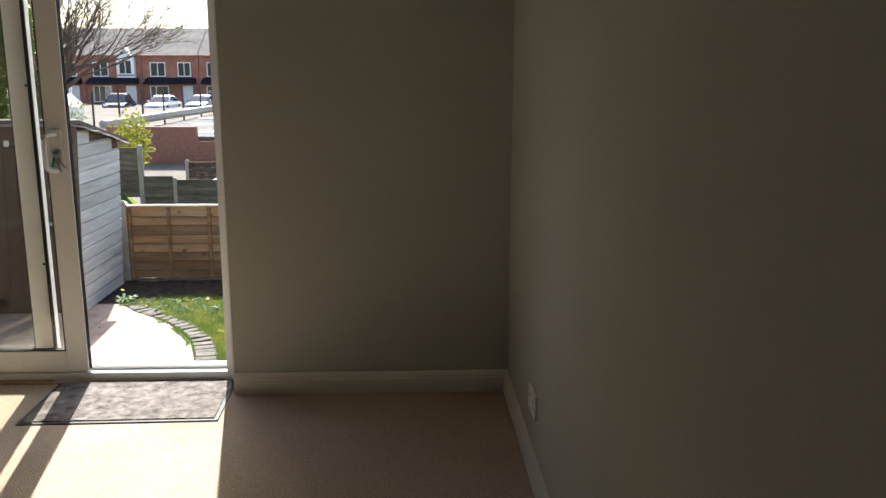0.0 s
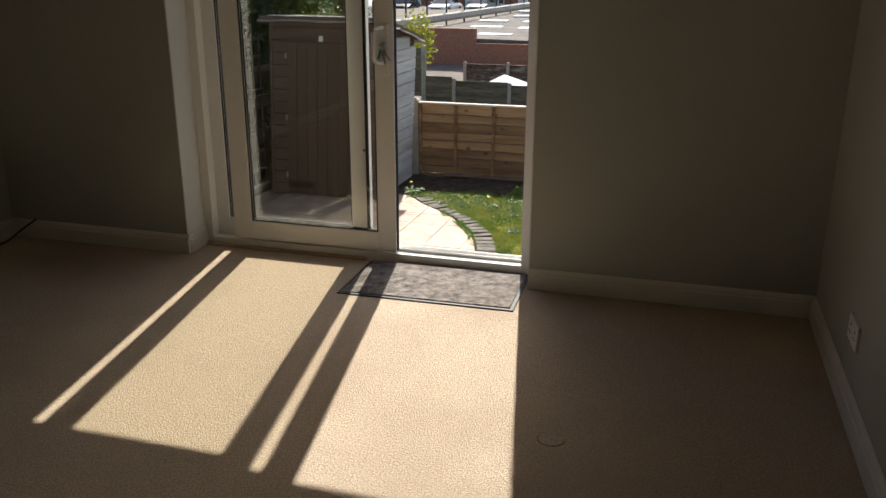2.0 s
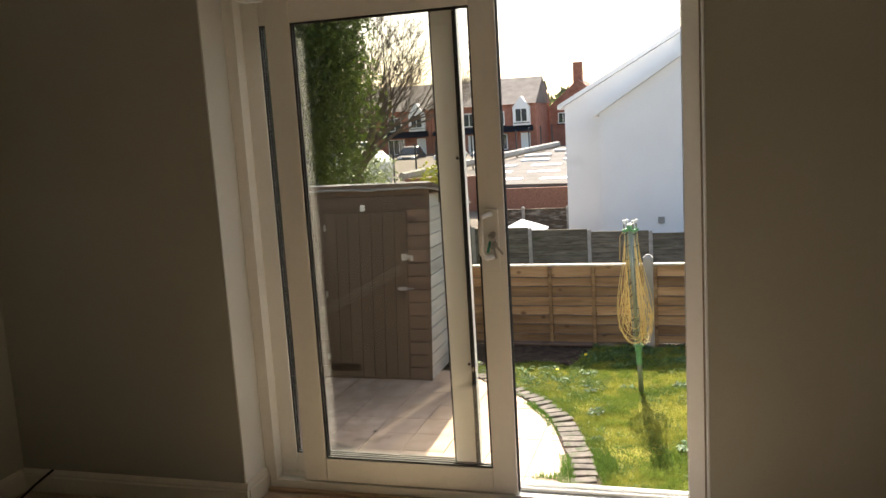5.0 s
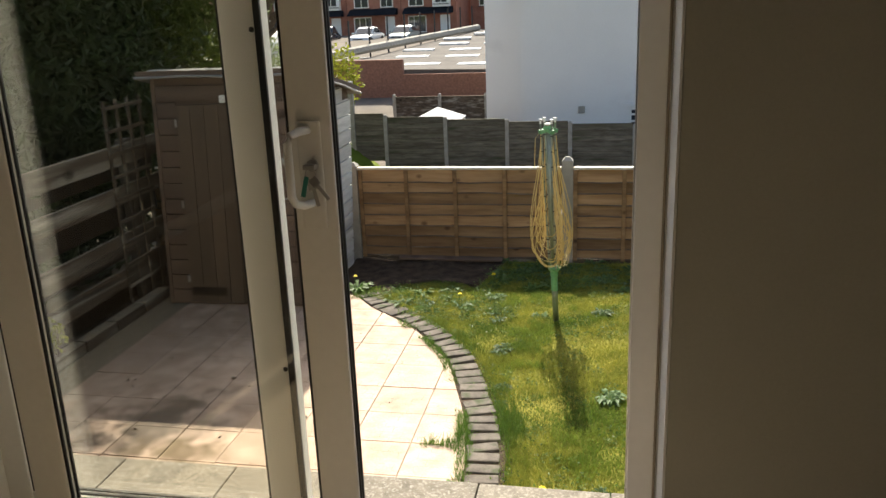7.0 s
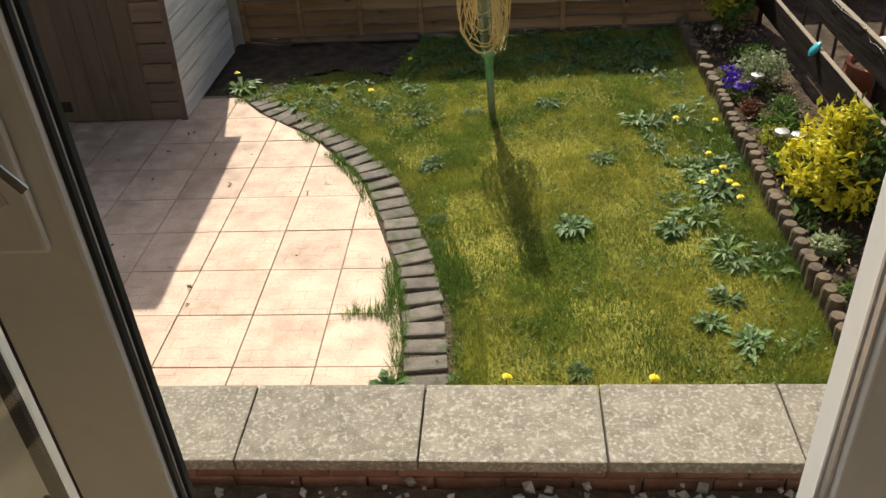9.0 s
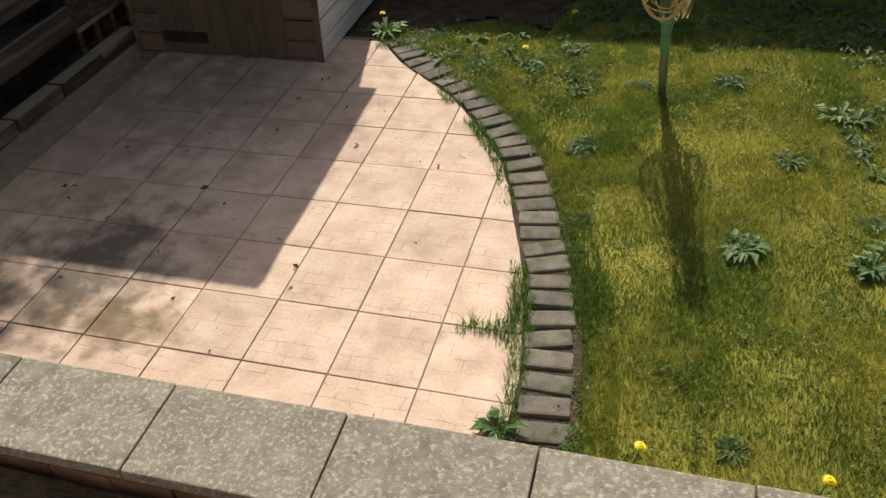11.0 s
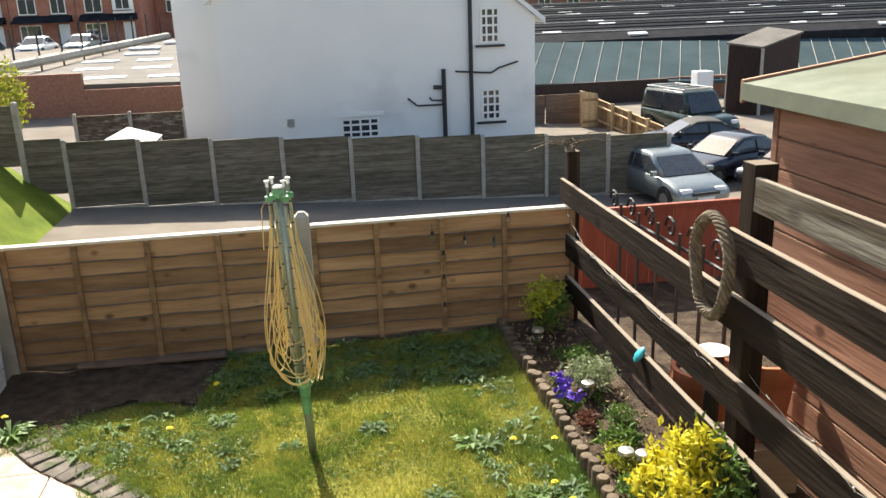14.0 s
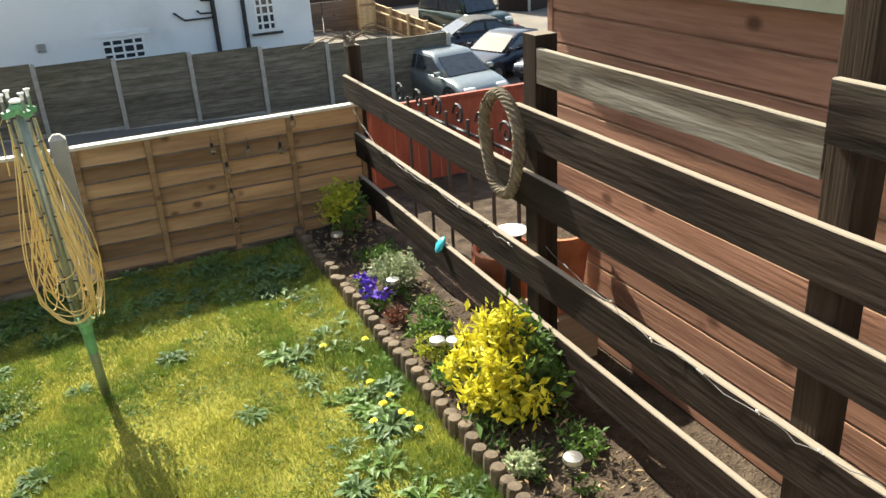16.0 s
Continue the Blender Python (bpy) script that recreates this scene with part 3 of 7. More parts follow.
def socket(name, m, width, label):
    s = thing(name, m.translation, label, "wall socket")
    part("face_plate", Mesh().box(-width / 2, -0.0005, -0.043, width / 2, -0.010, 0.043, m), PLASTIC, s, "white plastic plate", bevel=0.002)
    for k in ((-1, 1) if width > 0.1 else (0,)):
        c = k * 0.036
        part("pin_slots", Mesh().box(c - 0.004, -0.0102, 0.008, c + 0.004, -0.0112, 0.017, m).box(c - 0.015, -0.0102, -0.014, c - 0.007, -0.0112, -0.010, m).box(c + 0.007, -0.0102, -0.014, c + 0.015, -0.0112, -0.010, m), BLACK, s)
        part("rocker_switch", Mesh().box(c * 0.55 - 0.006, -0.0102, 0.022, c * 0.55 + 0.006, -0.0135, 0.034, m), PLASTIC, s, bevel=0.001)
    return s


socket("wall_socket", pose(XL, -0.455, 0.222, 0, 0, 90), 0.147, "white plastic double wall socket above the skirting")
socket("wall_socket", pose(XR, -0.79, 0.27, 0, 0, -90), 0.147, "white plastic wall socket on the side wall")

single("cable_strip", Mesh().box(-0.012, 0, 0, 0.012, 1.50, 0.012, pose(-0.925, -1.99, 0.001, 0, 0, 3.6)), BLACK, "long thin black cable strip lying along the skirting", "cable strip", bevel=0.003)
single("cable_strip_liner", Mesh().box(0, 0, 0, 0.010, 1.46, 0.006, pose(-0.905, -1.98, 0.001, 0, 0, 3.6)), PLASTIC, "thin pale strip lying beside the black cable", "cable strip")
loop = [(-0.925, -1.99, 0.008), (-0.955, -2.06, 0.012), (-0.93, -2.14, 0.012), (-0.86, -2.20, 0.008), (-0.79, -2.19, 0.006), (-0.77, -2.14, 0.006), (-0.82, -2.12, 0.012), (-0.89, -2.15, 0.02)]
single("loose_cable", Mesh().tube(loop, 0.005, 6), BLACK, "short looped end of black cable on the carpet", "cable", smooth=True)
single("corner_cable", Mesh().tube([(-1.02, -0.25, 0.005), (-0.99, -0.16, 0.02), (-0.95, -0.09, 0.07), (-0.90, -0.035, 0.115)], 0.005, 6), BLACK, "black cable end rising from the carpet at the corner", "cable", smooth=True)
for k, (dx, dy, r) in enumerate(((2.10, -1.28, 0.045), (2.98 - 0.1, -1.45, 0.03))):
    dent = Mesh().lathe([(r, 0.0003), (r * 0.85, 0.0022), (r * 0.65, 0.0012), (r * 0.2, 0.0006)], (dx, dy, 0), 18)
    single("carpet_dent", dent, CARPET, "round furniture dent pressed into the beige carpet", "carpet dent", "structure", smooth=True)

# ---- garden: low wall, slabs, patio ----
plinth = thing("low_garden_wall", (0.6, 1.51, G0), "low brick retaining wall capped with lichened concrete slabs", "garden wall", "", "structure")
part("wall_core", Mesh().box(-1.85, 1.40, G0 - 0.05, 3.08, 1.62, -0.716), MORTAR, plinth)
slab_me = unit_box("slab", 0.569, 0.335, 0.046, 0.006, SLAB)
for i in range(-3, 6):
    piece("slab", slab_me, plinth, pose(0.272 + 0.575 * i, 1.512 + random.uniform(-0.004, 0.004), -0.716 + random.uniform(0, 0.003), 0, 0, random.uniform(-0.4, 0.4)))
brick_me = unit_box("brick", 0.208, 0.02, 0.062, 0.004, BRICK)
for row in range(2):
    for i in range(23):
        piece("brick", brick_me, plinth, pose(-1.74 + 0.216 * i + 0.1 * row, 1.625, G0 + 0.004 + 0.071 * row))
        piece("brick", brick_me, plinth, pose(-1.74 + 0.216 * i + 0.1 * row, 1.396, G0 + 0.004 + 0.071 * row))

# tiled patio with a curved edge
EDGE_IN = [(1.02, 1.66), (1.01, 2.01), (0.98, 2.24), (0.93, 2.54), (0.83, 2.88), (0.70, 3.28), (0.55, 3.55), (0.29, 3.90), (-0.06, 4.22), (-0.24, 4.44)]


def smooth_line(pts, n):
    """Points at even steps along a smooth line through pts."""
    out = []
    for i in range(len(pts) - 1):
        p0, p1, p2, p3 = (Vector((*pts[max(0, min(len(pts) - 1, i + k))], 0)) for k in (-1, 0, 1, 2))
        for s in range(12):
            t = s / 12
            out.append(0.5 * ((2 * p1) + (p2 - p0) * t + (2 * p0 - 5 * p1 + 4 * p2 - p3) * t * t + (3 * p1 - p0 - 3 * p2 + p3) * t ** 3))
    out.append(Vector((*pts[-1], 0)))
    total = [0]
    for a, b in zip(out, out[1:]):
        total.append(total[-1] + (b - a).length)
    res, j = [], 0
    for k in range(n):
        s = total[-1] * k / (n - 1)
        while j < len(out) - 2 and total[j + 1] < s:
            j += 1
        res.append(out[j].lerp(out[j + 1], (s - total[j]) / max(1e-9, total[j + 1] - total[j])))
    return res


CURVE = smooth_line(EDGE_IN, 200)


def edge_x(y):
    """The x of the patio's curved edge at y."""
    best = min(CURVE, key=lambda p: abs(p.y - y))
    return best.x


PZ = -0.835
patio = thing("patio", (0.0, 3.0, PZ), "buff-pink square patio tiles with narrow dark joints", "patio", "", "structure")
bed = Mesh()
for x0, x1, y1 in ((-1.84, -0.25, 4.55), (-0.25, 0.12, 4.22), (0.12, 0.42, 3.88), (0.42, 0.72, 3.45), (0.72, 0.99, 2.85)):
    bed.box(x0, 1.62, G0 - 0.06, x1, y1, PZ - 0.006)
part("patio_bed", bed, GROUT, patio)
PX, PY = 0.322, 0.319
tile_me = unit_box("tile", PX - 0.005, PY - 0.005, 0.030, 0.0025, TILE)
for i in range(-7, 4):
    for j in range(-2, 8):
        x0, y0 = 0.036 + PX * i, 2.272 + PY * j
        x1, y1 = x0 + PX, y0 + PY
        y0c, y1c = max(y0, 1.685), min(y1, 4.50)
        if y1c - y0c < 0.03 or x0 < -1.86:
            continue
        if y0c > 4.2 and x1 < -0.4:
            continue
        tz = PZ - 0.030 + random.uniform(-0.0015, 0.0015)
        cut = min(edge_x(y0c), edge_x(y1c))
        if x1 < cut + 0.004 and y1c - y0c > PY - 0.002:
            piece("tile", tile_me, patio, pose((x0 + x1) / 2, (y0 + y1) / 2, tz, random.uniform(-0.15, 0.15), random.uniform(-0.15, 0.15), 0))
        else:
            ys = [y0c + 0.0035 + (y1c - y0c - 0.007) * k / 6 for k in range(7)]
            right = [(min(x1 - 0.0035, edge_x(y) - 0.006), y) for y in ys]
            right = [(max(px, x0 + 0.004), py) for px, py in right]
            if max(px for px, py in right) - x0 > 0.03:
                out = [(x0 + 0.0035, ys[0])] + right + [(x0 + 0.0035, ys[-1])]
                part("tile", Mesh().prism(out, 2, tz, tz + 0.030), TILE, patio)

LICHEN = material("dead_leaf", (0.07, 0.055, 0.04), (0.17, 0.135, 0.10), rough=0.95, scale=20, fine=120)
rg = random.Random(31)
debris = Mesh()
for k in range(70):
    x, y = rg.uniform(-1.7, 0.6), rg.uniform(1.75, 4.1)
    debris.leaves([(x, y, PZ + 0.003)], rg.uniform(0.008, 0.035), 0.9, 0.6)
single("leaf_debris", debris, LICHEN, "small dead leaves and crumbs on the patio", "debris", "stuff", tidy=False)

edging = thing("curved_brick_edging", (0.9, 3.0, PZ), "curved row of worn grey-brown edging bricks beside the lawn", "brick edging", "", "structure")
edge_me = unit_box("brick", 0.168, 0.080, 0.05, 0.010, EDGE)
part("edging_soil", Mesh().prism([(p.x - 0.03, p.y) for p in CURVE[::4]] + [(p.x + 0.195, p.y + 0.06) for p in CURVE[::-4]], 2, PZ - 0.06, PZ - 0.004), SOIL, edging, "dark soil between the bricks")
line = smooth_line(EDGE_IN, 33)
for k, p in enumerate(line):
    d = (line[min(k + 1, 32)] - line[max(k - 1, 0)]).normalized()
    nrm = Vector((d.y, -d.x, 0))
    c = p + nrm * 0.092
    piece("brick", edge_me, edging, pose(c.x + random.uniform(-0.006, 0.006), c.y, PZ - 0.043 + random.uniform(-0.004, 0.006), random.uniform(-3, 3), random.uniform(-3, 3), math.degrees(math.atan2(nrm.y, nrm.x)) + random.uniform(-6, 6)))

kerb = thing("dark_kerb_row", (-1.84, 3.0, PZ), "row of dark weathered kerb blocks below the plank fence", "kerb", "", "structure")
kerb_me = unit_box("kerb_block", 0.10, 0.37, 0.11, 0.012, PLANK_L)
for k in range(7):
    piece("kerb_block", kerb_me, kerb, pose(-1.875, 1.86 + 0.385 * k, PZ - 0.035, 0, 0, random.uniform(-1.5, 1.5)))

# ---- ground ----


def ground_z(x, y):
    """Height of the land: the garden shelf, the drop behind it, and the car park."""
    low = -3.965 - 0.046 * max(-8, min(14, x))
    bank = max(0.0, -5.0 - x - max(0, 20.5 - y) * 0.12)
    low += min(2.4, bank * 0.75) if y < 23.6 else 0
    if y > 23.6:
        low += min(1, (y - 23.6) / 34) * (2.3 if x < 3 else max(0, 2.3 - (x - 3) * 0.25))
    t = max(0.0, min(1.0, (y - 5.75) / 0.5)) if x > -2.2 else max(0.0, min(1.0, (y - 9) / 6))
    if y < 5.6 and x < 6:
        t = 0
    return (G0 - 0.02) * (1 - t) + low * t


gx = [-2500, -600, -150, -60, -40] + [-28 + 1.0 * k for k in range(21)] + [-7.5 + 0.5 * k for k in range(50)] + [18, 20, 22, 25, 30, 40, 60, 150, 600, 2500]
gy = [-2500, -300, -60, -12, 0.30] + [0.8 + 0.5 * k for k in range(10)] + [5.6, 5.75, 5.9, 6.1, 6.3] + [7 + 0.75 * k for k in range(24)] + [25, 28, 32, 36, 42, 50, 60, 75, 100, 200, 600, 2500]
gm = Mesh()
gm.add([(x, y, ground_z(x, y) - (0.06 if y < 1.9 or x < -2.2 and y < 9 else 0)) for y in gy for x in gx], [(j * len(gx) + i, j * len(gx) + i + 1, (j + 1) * len(gx) + i + 1, (j + 1) * len(gx) + i) for j in range(len(gy) - 1) for i in range(len(gx) - 1)])
ground = single("ground", gm, TARMAC, "grey tarmac and garden ground falling away to a car park", "ground", "structure", smooth=True, tidy=False)
BANK = material("bank_grass", (0.06, 0.10, 0.012), (0.17, 0.21, 0.03), rough=0.95, scale=1.5, fine=30, bump=0.8, spec=0.1)
ground.data.materials.append(BANK)
for p in ground.data.polygons:
    c = p.center
    if (c.x < -4.9 - max(0, 20.5 - c.y) * 0.12 and c.y < 23.6 and c.y > 5.5) or abs(c.x) > 60 or abs(c.y) > 110:
        p.material_index = 1

# lawn, soil and bed
LX, LY = 2.66, 5.50


def in_lawn(x, y):
    return x > edge_x(y) + 0.185 if y < 4.4 else x > -0.3


def in_soil(x, y):
    return y > 4.75 + 0.10 * math.sin(x * 5) and x < 0.85 - (5.5 - y) * 0.25


def bump_z(x, y):
    return 0.012 * noise.noise((x * 2.2, y * 2.2, 0.3)) + 0.006 * noise.noise((x * 9, y * 9, 1.3))


def sheet(name, inside, x0, x1, y0, y1, step, z, mat, label, category, rough=1.0):
    m = Mesh()
    cols, rows = int((x1 - x0) / step), int((y1 - y0) / step)
    for j in range(rows):
        for i in range(cols):
            x, y = x0 + i * step, y0 + j * step
            if inside(x + step / 2, y + step / 2):
                m.add([(a, b, z + bump_z(a, b) * rough) for a, b in ((x, y), (x + step, y), (x + step, y + step), (x, y + step))], [(0, 1, 2, 3)])
    return single(name, m, mat, label, category, "structure", smooth=False, tidy=False)


sheet("lawn", lambda x, y: in_lawn(x - 0.05, y) and not in_soil(x, y), -0.6, LX, 1.70, 5.52, 0.04, G0 + 0.012, GROUND, "mossy patchy garden lawn", "lawn")
sheet("soil_patch", lambda x, y: x > -0.56 and y > 4.30 and (in_soil(x, y - 0.06 + 0.05 * noise.noise((x * 6, y * 6, 2))) or x < 0.0 and y > 4.48), -0.6, 1.0, 4.3, 5.54, 0.04, G0 + 0.016, SOIL, "bare dark soil patch below the fence", "soil", 2.5)
sheet("flower_bed", lambda x, y: True, 2.64, 3.16, 1.64, 5.56, 0.04, G0 + 0.05, SOIL, "dark soil of the flower bed along the plank fence", "flower bed", 3.0)
sheet("soil_strip", lambda x, y: True, -2.7, -1.82, 1.64, 5.56, 0.08, G0 - 0.012, SOIL, "dark soil below the plank fence and hedge", "soil", 2.5)
sheet("soil_gap", lambda x, y: True, -1.8, 3.1, 0.30, 1.40, 0.05, -0.80, SOIL, "stony soil between the house and the low wall", "soil", 2.5)


def blades(name, count, inside, x0, x1, y0, y1, h0, h1, mat, label, tall=None, width=0.002):
    """Short bent grass blades, too many to count, in one mesh."""
    rng = random.Random(11)
    v, f = [], []
    done = 0
    while done < count:
        x, y = rng.uniform(x0, x1), rng.uniform(y0, y1)
        if not inside(x, y):
            continue
        done += 1
        clump = 0.5 + 0.5 * noise.noise((x * 3.1, y * 3.1, 4.0))
        if rng.random() > 0.35 + 0.75 * clump:
            continue
        h = rng.uniform(h0, h1) * (0.55 + 0.9 * clump) * (tall(x, y) if tall else 1)
        a, b = rng.uniform(0, 6.283), rng.uniform(0.1, 0.9)
        dx, dy = math.cos(a), math.sin(a)
        lean = h * b
        z = G0 + 0.008 + bump_z(x, y)
        w = width * rng.uniform(0.6, 1.3)
        k = len(v)
        v += [(x - dy * w, y + dx * w, z), (x + dy * w, y - dx * w, z), (x + dx * lean * 0.4 + dy * w * 0.7, y + dy * lean * 0.4 - dx * w * 0.7, z + h * 0.6), (x + dx * lean * 0.4 - dy * w * 0.7, y + dy * lean * 0.4 + dx * w * 0.7, z + h * 0.6), (x + dx * lean, y + dy * lean, z + h)]
        f += [(k, k + 1, k + 2, k + 3), (k + 3, k + 2, k + 4)]
    m = Mesh()
    m.v, m.f = v, f
    return single(name, m, mat, label, "grass", "stuff", tidy=False)


def tallness(x, y):
    return 1 + 0.5 * max(0, (y - 4.6)) + 1.2 * max(0, (x - 2.3) / 0.35) + (0.9 if x < edge_x(y) + 0.32 and y < 4.5 else 0)


blades("grass", 330000, lambda x, y: in_lawn(x, y) and not in_soil(x, y - 0.03), -0.45, LX, 1.70, 5.46, 0.010, 0.028, GRASS, "short uneven yellow-green lawn grass with moss", tallness, 0.0015)
TUFT = leaf_material("fresh_tuft_blade", (0.06, 0.13, 0.015), (0.16, 0.27, 0.05), scale=3)
blades("edge_grass", 5200, lambda x, y: abs(x - edge_x(y) + 0.015) < 0.035 + 0.05 * max(0, noise.noise((y * 3.3, 0, 8))) and noise.noise((y * 2.3, 1, 3)) > -0.15 or (abs(y - 2.27) < 0.055 and x < edge_x(y) and x > edge_x(y) - 0.26 * (1 - abs(y - 2.27) / 0.06) + 0.12 * noise.noise((x * 30, y * 30, 5))), 0.2, 1.15, 1.74, 4.1, 0.02, 0.058, TUFT, "grass tufts growing between the tiles and edging bricks")

MOSS = leaf_material("straw_yellow_blade", (0.30, 0.28, 0.05), (0.58, 0.50, 0.13), scale=6)
LUSH = leaf_material("lush_green_blade", (0.085, 0.155, 0.018), (0.27, 0.34, 0.06), scale=5)
blades("grass", 38000, lambda x, y: in_lawn(x, y) and not in_soil(x, y - 0.03) and noise.noise((x * 2.6, y * 2.6, 7.0)) + 0.4 * noise.noise((x * 9, y * 9, 3.0)) > 0.16, -0.3, LX, 1.70, 5.0, 0.007, 0.022, MOSS, "straw-yellow mossy patches of lawn grass", None, 0.0016)
blades("grass", 42000, lambda x, y: in_lawn(x, y) and not in_soil(x, y - 0.03) and noise.noise((x * 2.1, y * 2.1, 11.0)) + 0.4 * noise.noise((x * 8, y * 8, 5.0)) > 0.26 - 0.8 * max(0, x - 2.3), -0.3, LX, 1.70, 5.48, 0.014, 0.036, LUSH, "longer lush green tufts of lawn grass", None, 0.0022)
blades("edge_grass", 3000, lambda x, y: abs(x - edge_x(y) - 0.20) < 0.03 and noise.noise((y * 2.9, 4, 1)) > -0.25, -0.2, 1.3, 1.74, 4.4, 0.02, 0.05, TUFT, "grass hanging over the edging bricks")

# gravel and crumbled mortar in the gap by the door
STONE = material("pale_rubble", (0.22, 0.2, 0.17), (0.5, 0.47, 0.42), rough=0.9, scale=8, fine=80, bump=0.4, vary=0.35)
rub = Mesh()
for k in range(420):
    x, y, r = random.uniform(0.1, 2.3), random.uniform(0.75, 1.37), random.uniform(0.006, 0.022)
    if k < 60:
        x, r = random.uniform(1.3, 2.1), random.uniform(0.015, 0.032)
    m4 = pose(x, y, -0.795 + r * 0.4, *(random.uniform(0, 360) for _ in range(3)))
    pts = [m4 @ (Vector(q).normalized() * r * random.uniform(0.7, 1.2)) for q in ((1, 0, 0), (-1, 0, 0), (0, 1, 0), (0, -1, 0), (0, 0, 0.8), (0, 0, -0.8))]
    rub.add(pts, ((0, 2, 4), (2, 1, 4), (1, 3, 4), (3, 0, 4), (2, 0, 5), (1, 2, 5), (3, 1, 5), (0, 3, 5)))
single("rubble", rub, STONE, "loose pale stones and mortar crumbs on the soil", "rubble", "stuff", tidy=False)


# ---- garden shed ----
SX0, SX1, SY0, SY1, SZ = -1.73, -0.535, 4.19, 5.30, PZ - 0.005
LEAN = Matrix(((1, 0, 0.045, -0.045 * SZ), (0, 1, 0, 0), (0, 0, 1, 0), (0, 0, 0, 1)))
shed = thing("garden_shed", (-1.13, 4.7, SZ), "small weathered brown wooden shed with a felted pent roof", "shed")


def roof_z(y):
    return 0.945 - (y - SY0) * 0.205


def lap(m, a, b, z0, z1, front, depth, along):
    """A shiplap board with a scooped upper edge, drawn along x or y."""
    s = 1 if depth > 0 else -1
    prof = [(front + depth, z0), (front, z0), (front, z1 - 0.013), (front + 0.0165 * s, z1 - 0.011), (front + 0.0165 * s, z1), (front + depth, z1)]
    return m.prism(prof, 0 if along == "x" else 1, a, b)


def leaned(m, mat4=LEAN):
    m.v = [tuple(mat4 @ Vector(p)) for p in m.v]
    return m


core = Mesh()
core.prism([(SY0 + 0.02, SZ), (SY1 - 0.02, SZ), (SY1 - 0.02, roof_z(SY1 - 0.02) - 0.01), (SY0 + 0.02, roof_z(SY0) - 0.01)], 0, SX0 + 0.02, SX1 - 0.02)
part("shed_body", leaned(core), SHED, shed)
z, rows = SZ + 0.012, []
while z < 0.93:
    rows.append((z, min(z + 0.121, 0.94)))
    z += 0.1225
DX0, DX1, DZ = -1.545, -0.745, 0.735
for z0, z1 in rows:
    spans = ((SX0 + 0.03, DX0), (DX1, SX1 - 0.03)) if z1 < DZ + 0.03 else ((SX0 + 0.03, SX1 - 0.03),)
    for a, b in spans:
        part("board", leaned(lap(Mesh(), a + 0.002, b - 0.002, z0, z1, SY0, 0.019, "x")), SHED, shed)
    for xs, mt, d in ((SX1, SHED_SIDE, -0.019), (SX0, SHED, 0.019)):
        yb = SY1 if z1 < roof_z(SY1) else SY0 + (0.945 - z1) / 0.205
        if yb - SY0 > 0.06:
            part("board", leaned(lap(Mesh(), SY0 + 0.006, yb, z0, z1, xs, d, "y")), mt, shed, "silver-grey weathered board with skylight put into its tone" if mt is SHED_SIDE else "")
for a, b, c, d in ((SX0, SX0 + 0.03, SY0 - 0.004, SY0 + 0.02), (SX1 - 0.032, SX1 + 0.004, SY0 - 0.004, SY0 + 0.006)):
    part("corner_batten", leaned(Mesh().box(a, c, SZ + 0.002, b, d, 0.94)), SHED, shed, bevel=0.003)
sdoor = part("shed_door", leaned(Mesh().box(DX0, SY0 - 0.002, SZ + 0.02, DX1, SY0 + 0.012, DZ)), SHED, shed, "brown vertical-board shed door")
nb = 7
for k in range(nb):
    a = DX0 + 0.004 + (DX1 - DX0 - 0.008) * k / nb
    b = DX0 + 0.004 + (DX1 - DX0 - 0.008) * (k + 1) / nb
    part("board", leaned(Mesh().box(a + 0.0012, SY0 - 0.014, SZ + 0.022, b - 0.0012, SY0 - 0.0025, DZ - 0.003)), SHED_DOOR, sdoor, bevel=0.002)
latch = part("hasp", leaned(Mesh().box(-0.80, SY0 - 0.019, 0.29, -0.745, SY0 - 0.014, 0.35).box(-0.745, SY0 - 0.022, 0.305, -0.69, SY0 - 0.016, 0.335)), STEEL, sdoor, "galvanised hasp", bevel=0.001)
part("padlock", leaned(Mesh().box(-0.715, SY0 - 0.035, 0.285, -0.685, SY0 - 0.02, 0.32)), STEEL, sdoor, bevel=0.003)
part("bolt", leaned(Mesh().tube([(-0.85, SY0 - 0.022, 0.03), (-0.69, SY0 - 0.022, 0.03)], 0.006, 8).box(-0.83, SY0 - 0.018, 0.012, -0.755, SY0 - 0.014, 0.048)), STEEL, sdoor, "galvanised sliding bolt")
for zz in (0.60, -0.02, -0.62):
    part("hinge", leaned(Mesh().box(DX0 - 0.01, SY0 - 0.018, zz - 0.03, DX0 + 0.012, SY0 - 0.0145, zz + 0.03)), STEEL, sdoor)
part("patch_board", leaned(Mesh().box(DX0 + 0.02, SY0 - 0.021, SZ + 0.085, DX0 + 0.31, SY0 - 0.0145, SZ + 0.155)), POST, sdoor, "dark patch board at the foot of the door", bevel=0.002)
part("notice_plate", leaned(Mesh().box(-1.19, SY0 - 0.006, 0.745, -1.145, SY0 - 0.001, 0.80)), PLASTIC, shed, "small pale plate above the door")
rf = Mesh()
nx_, ny_ = 16, 12
top = []
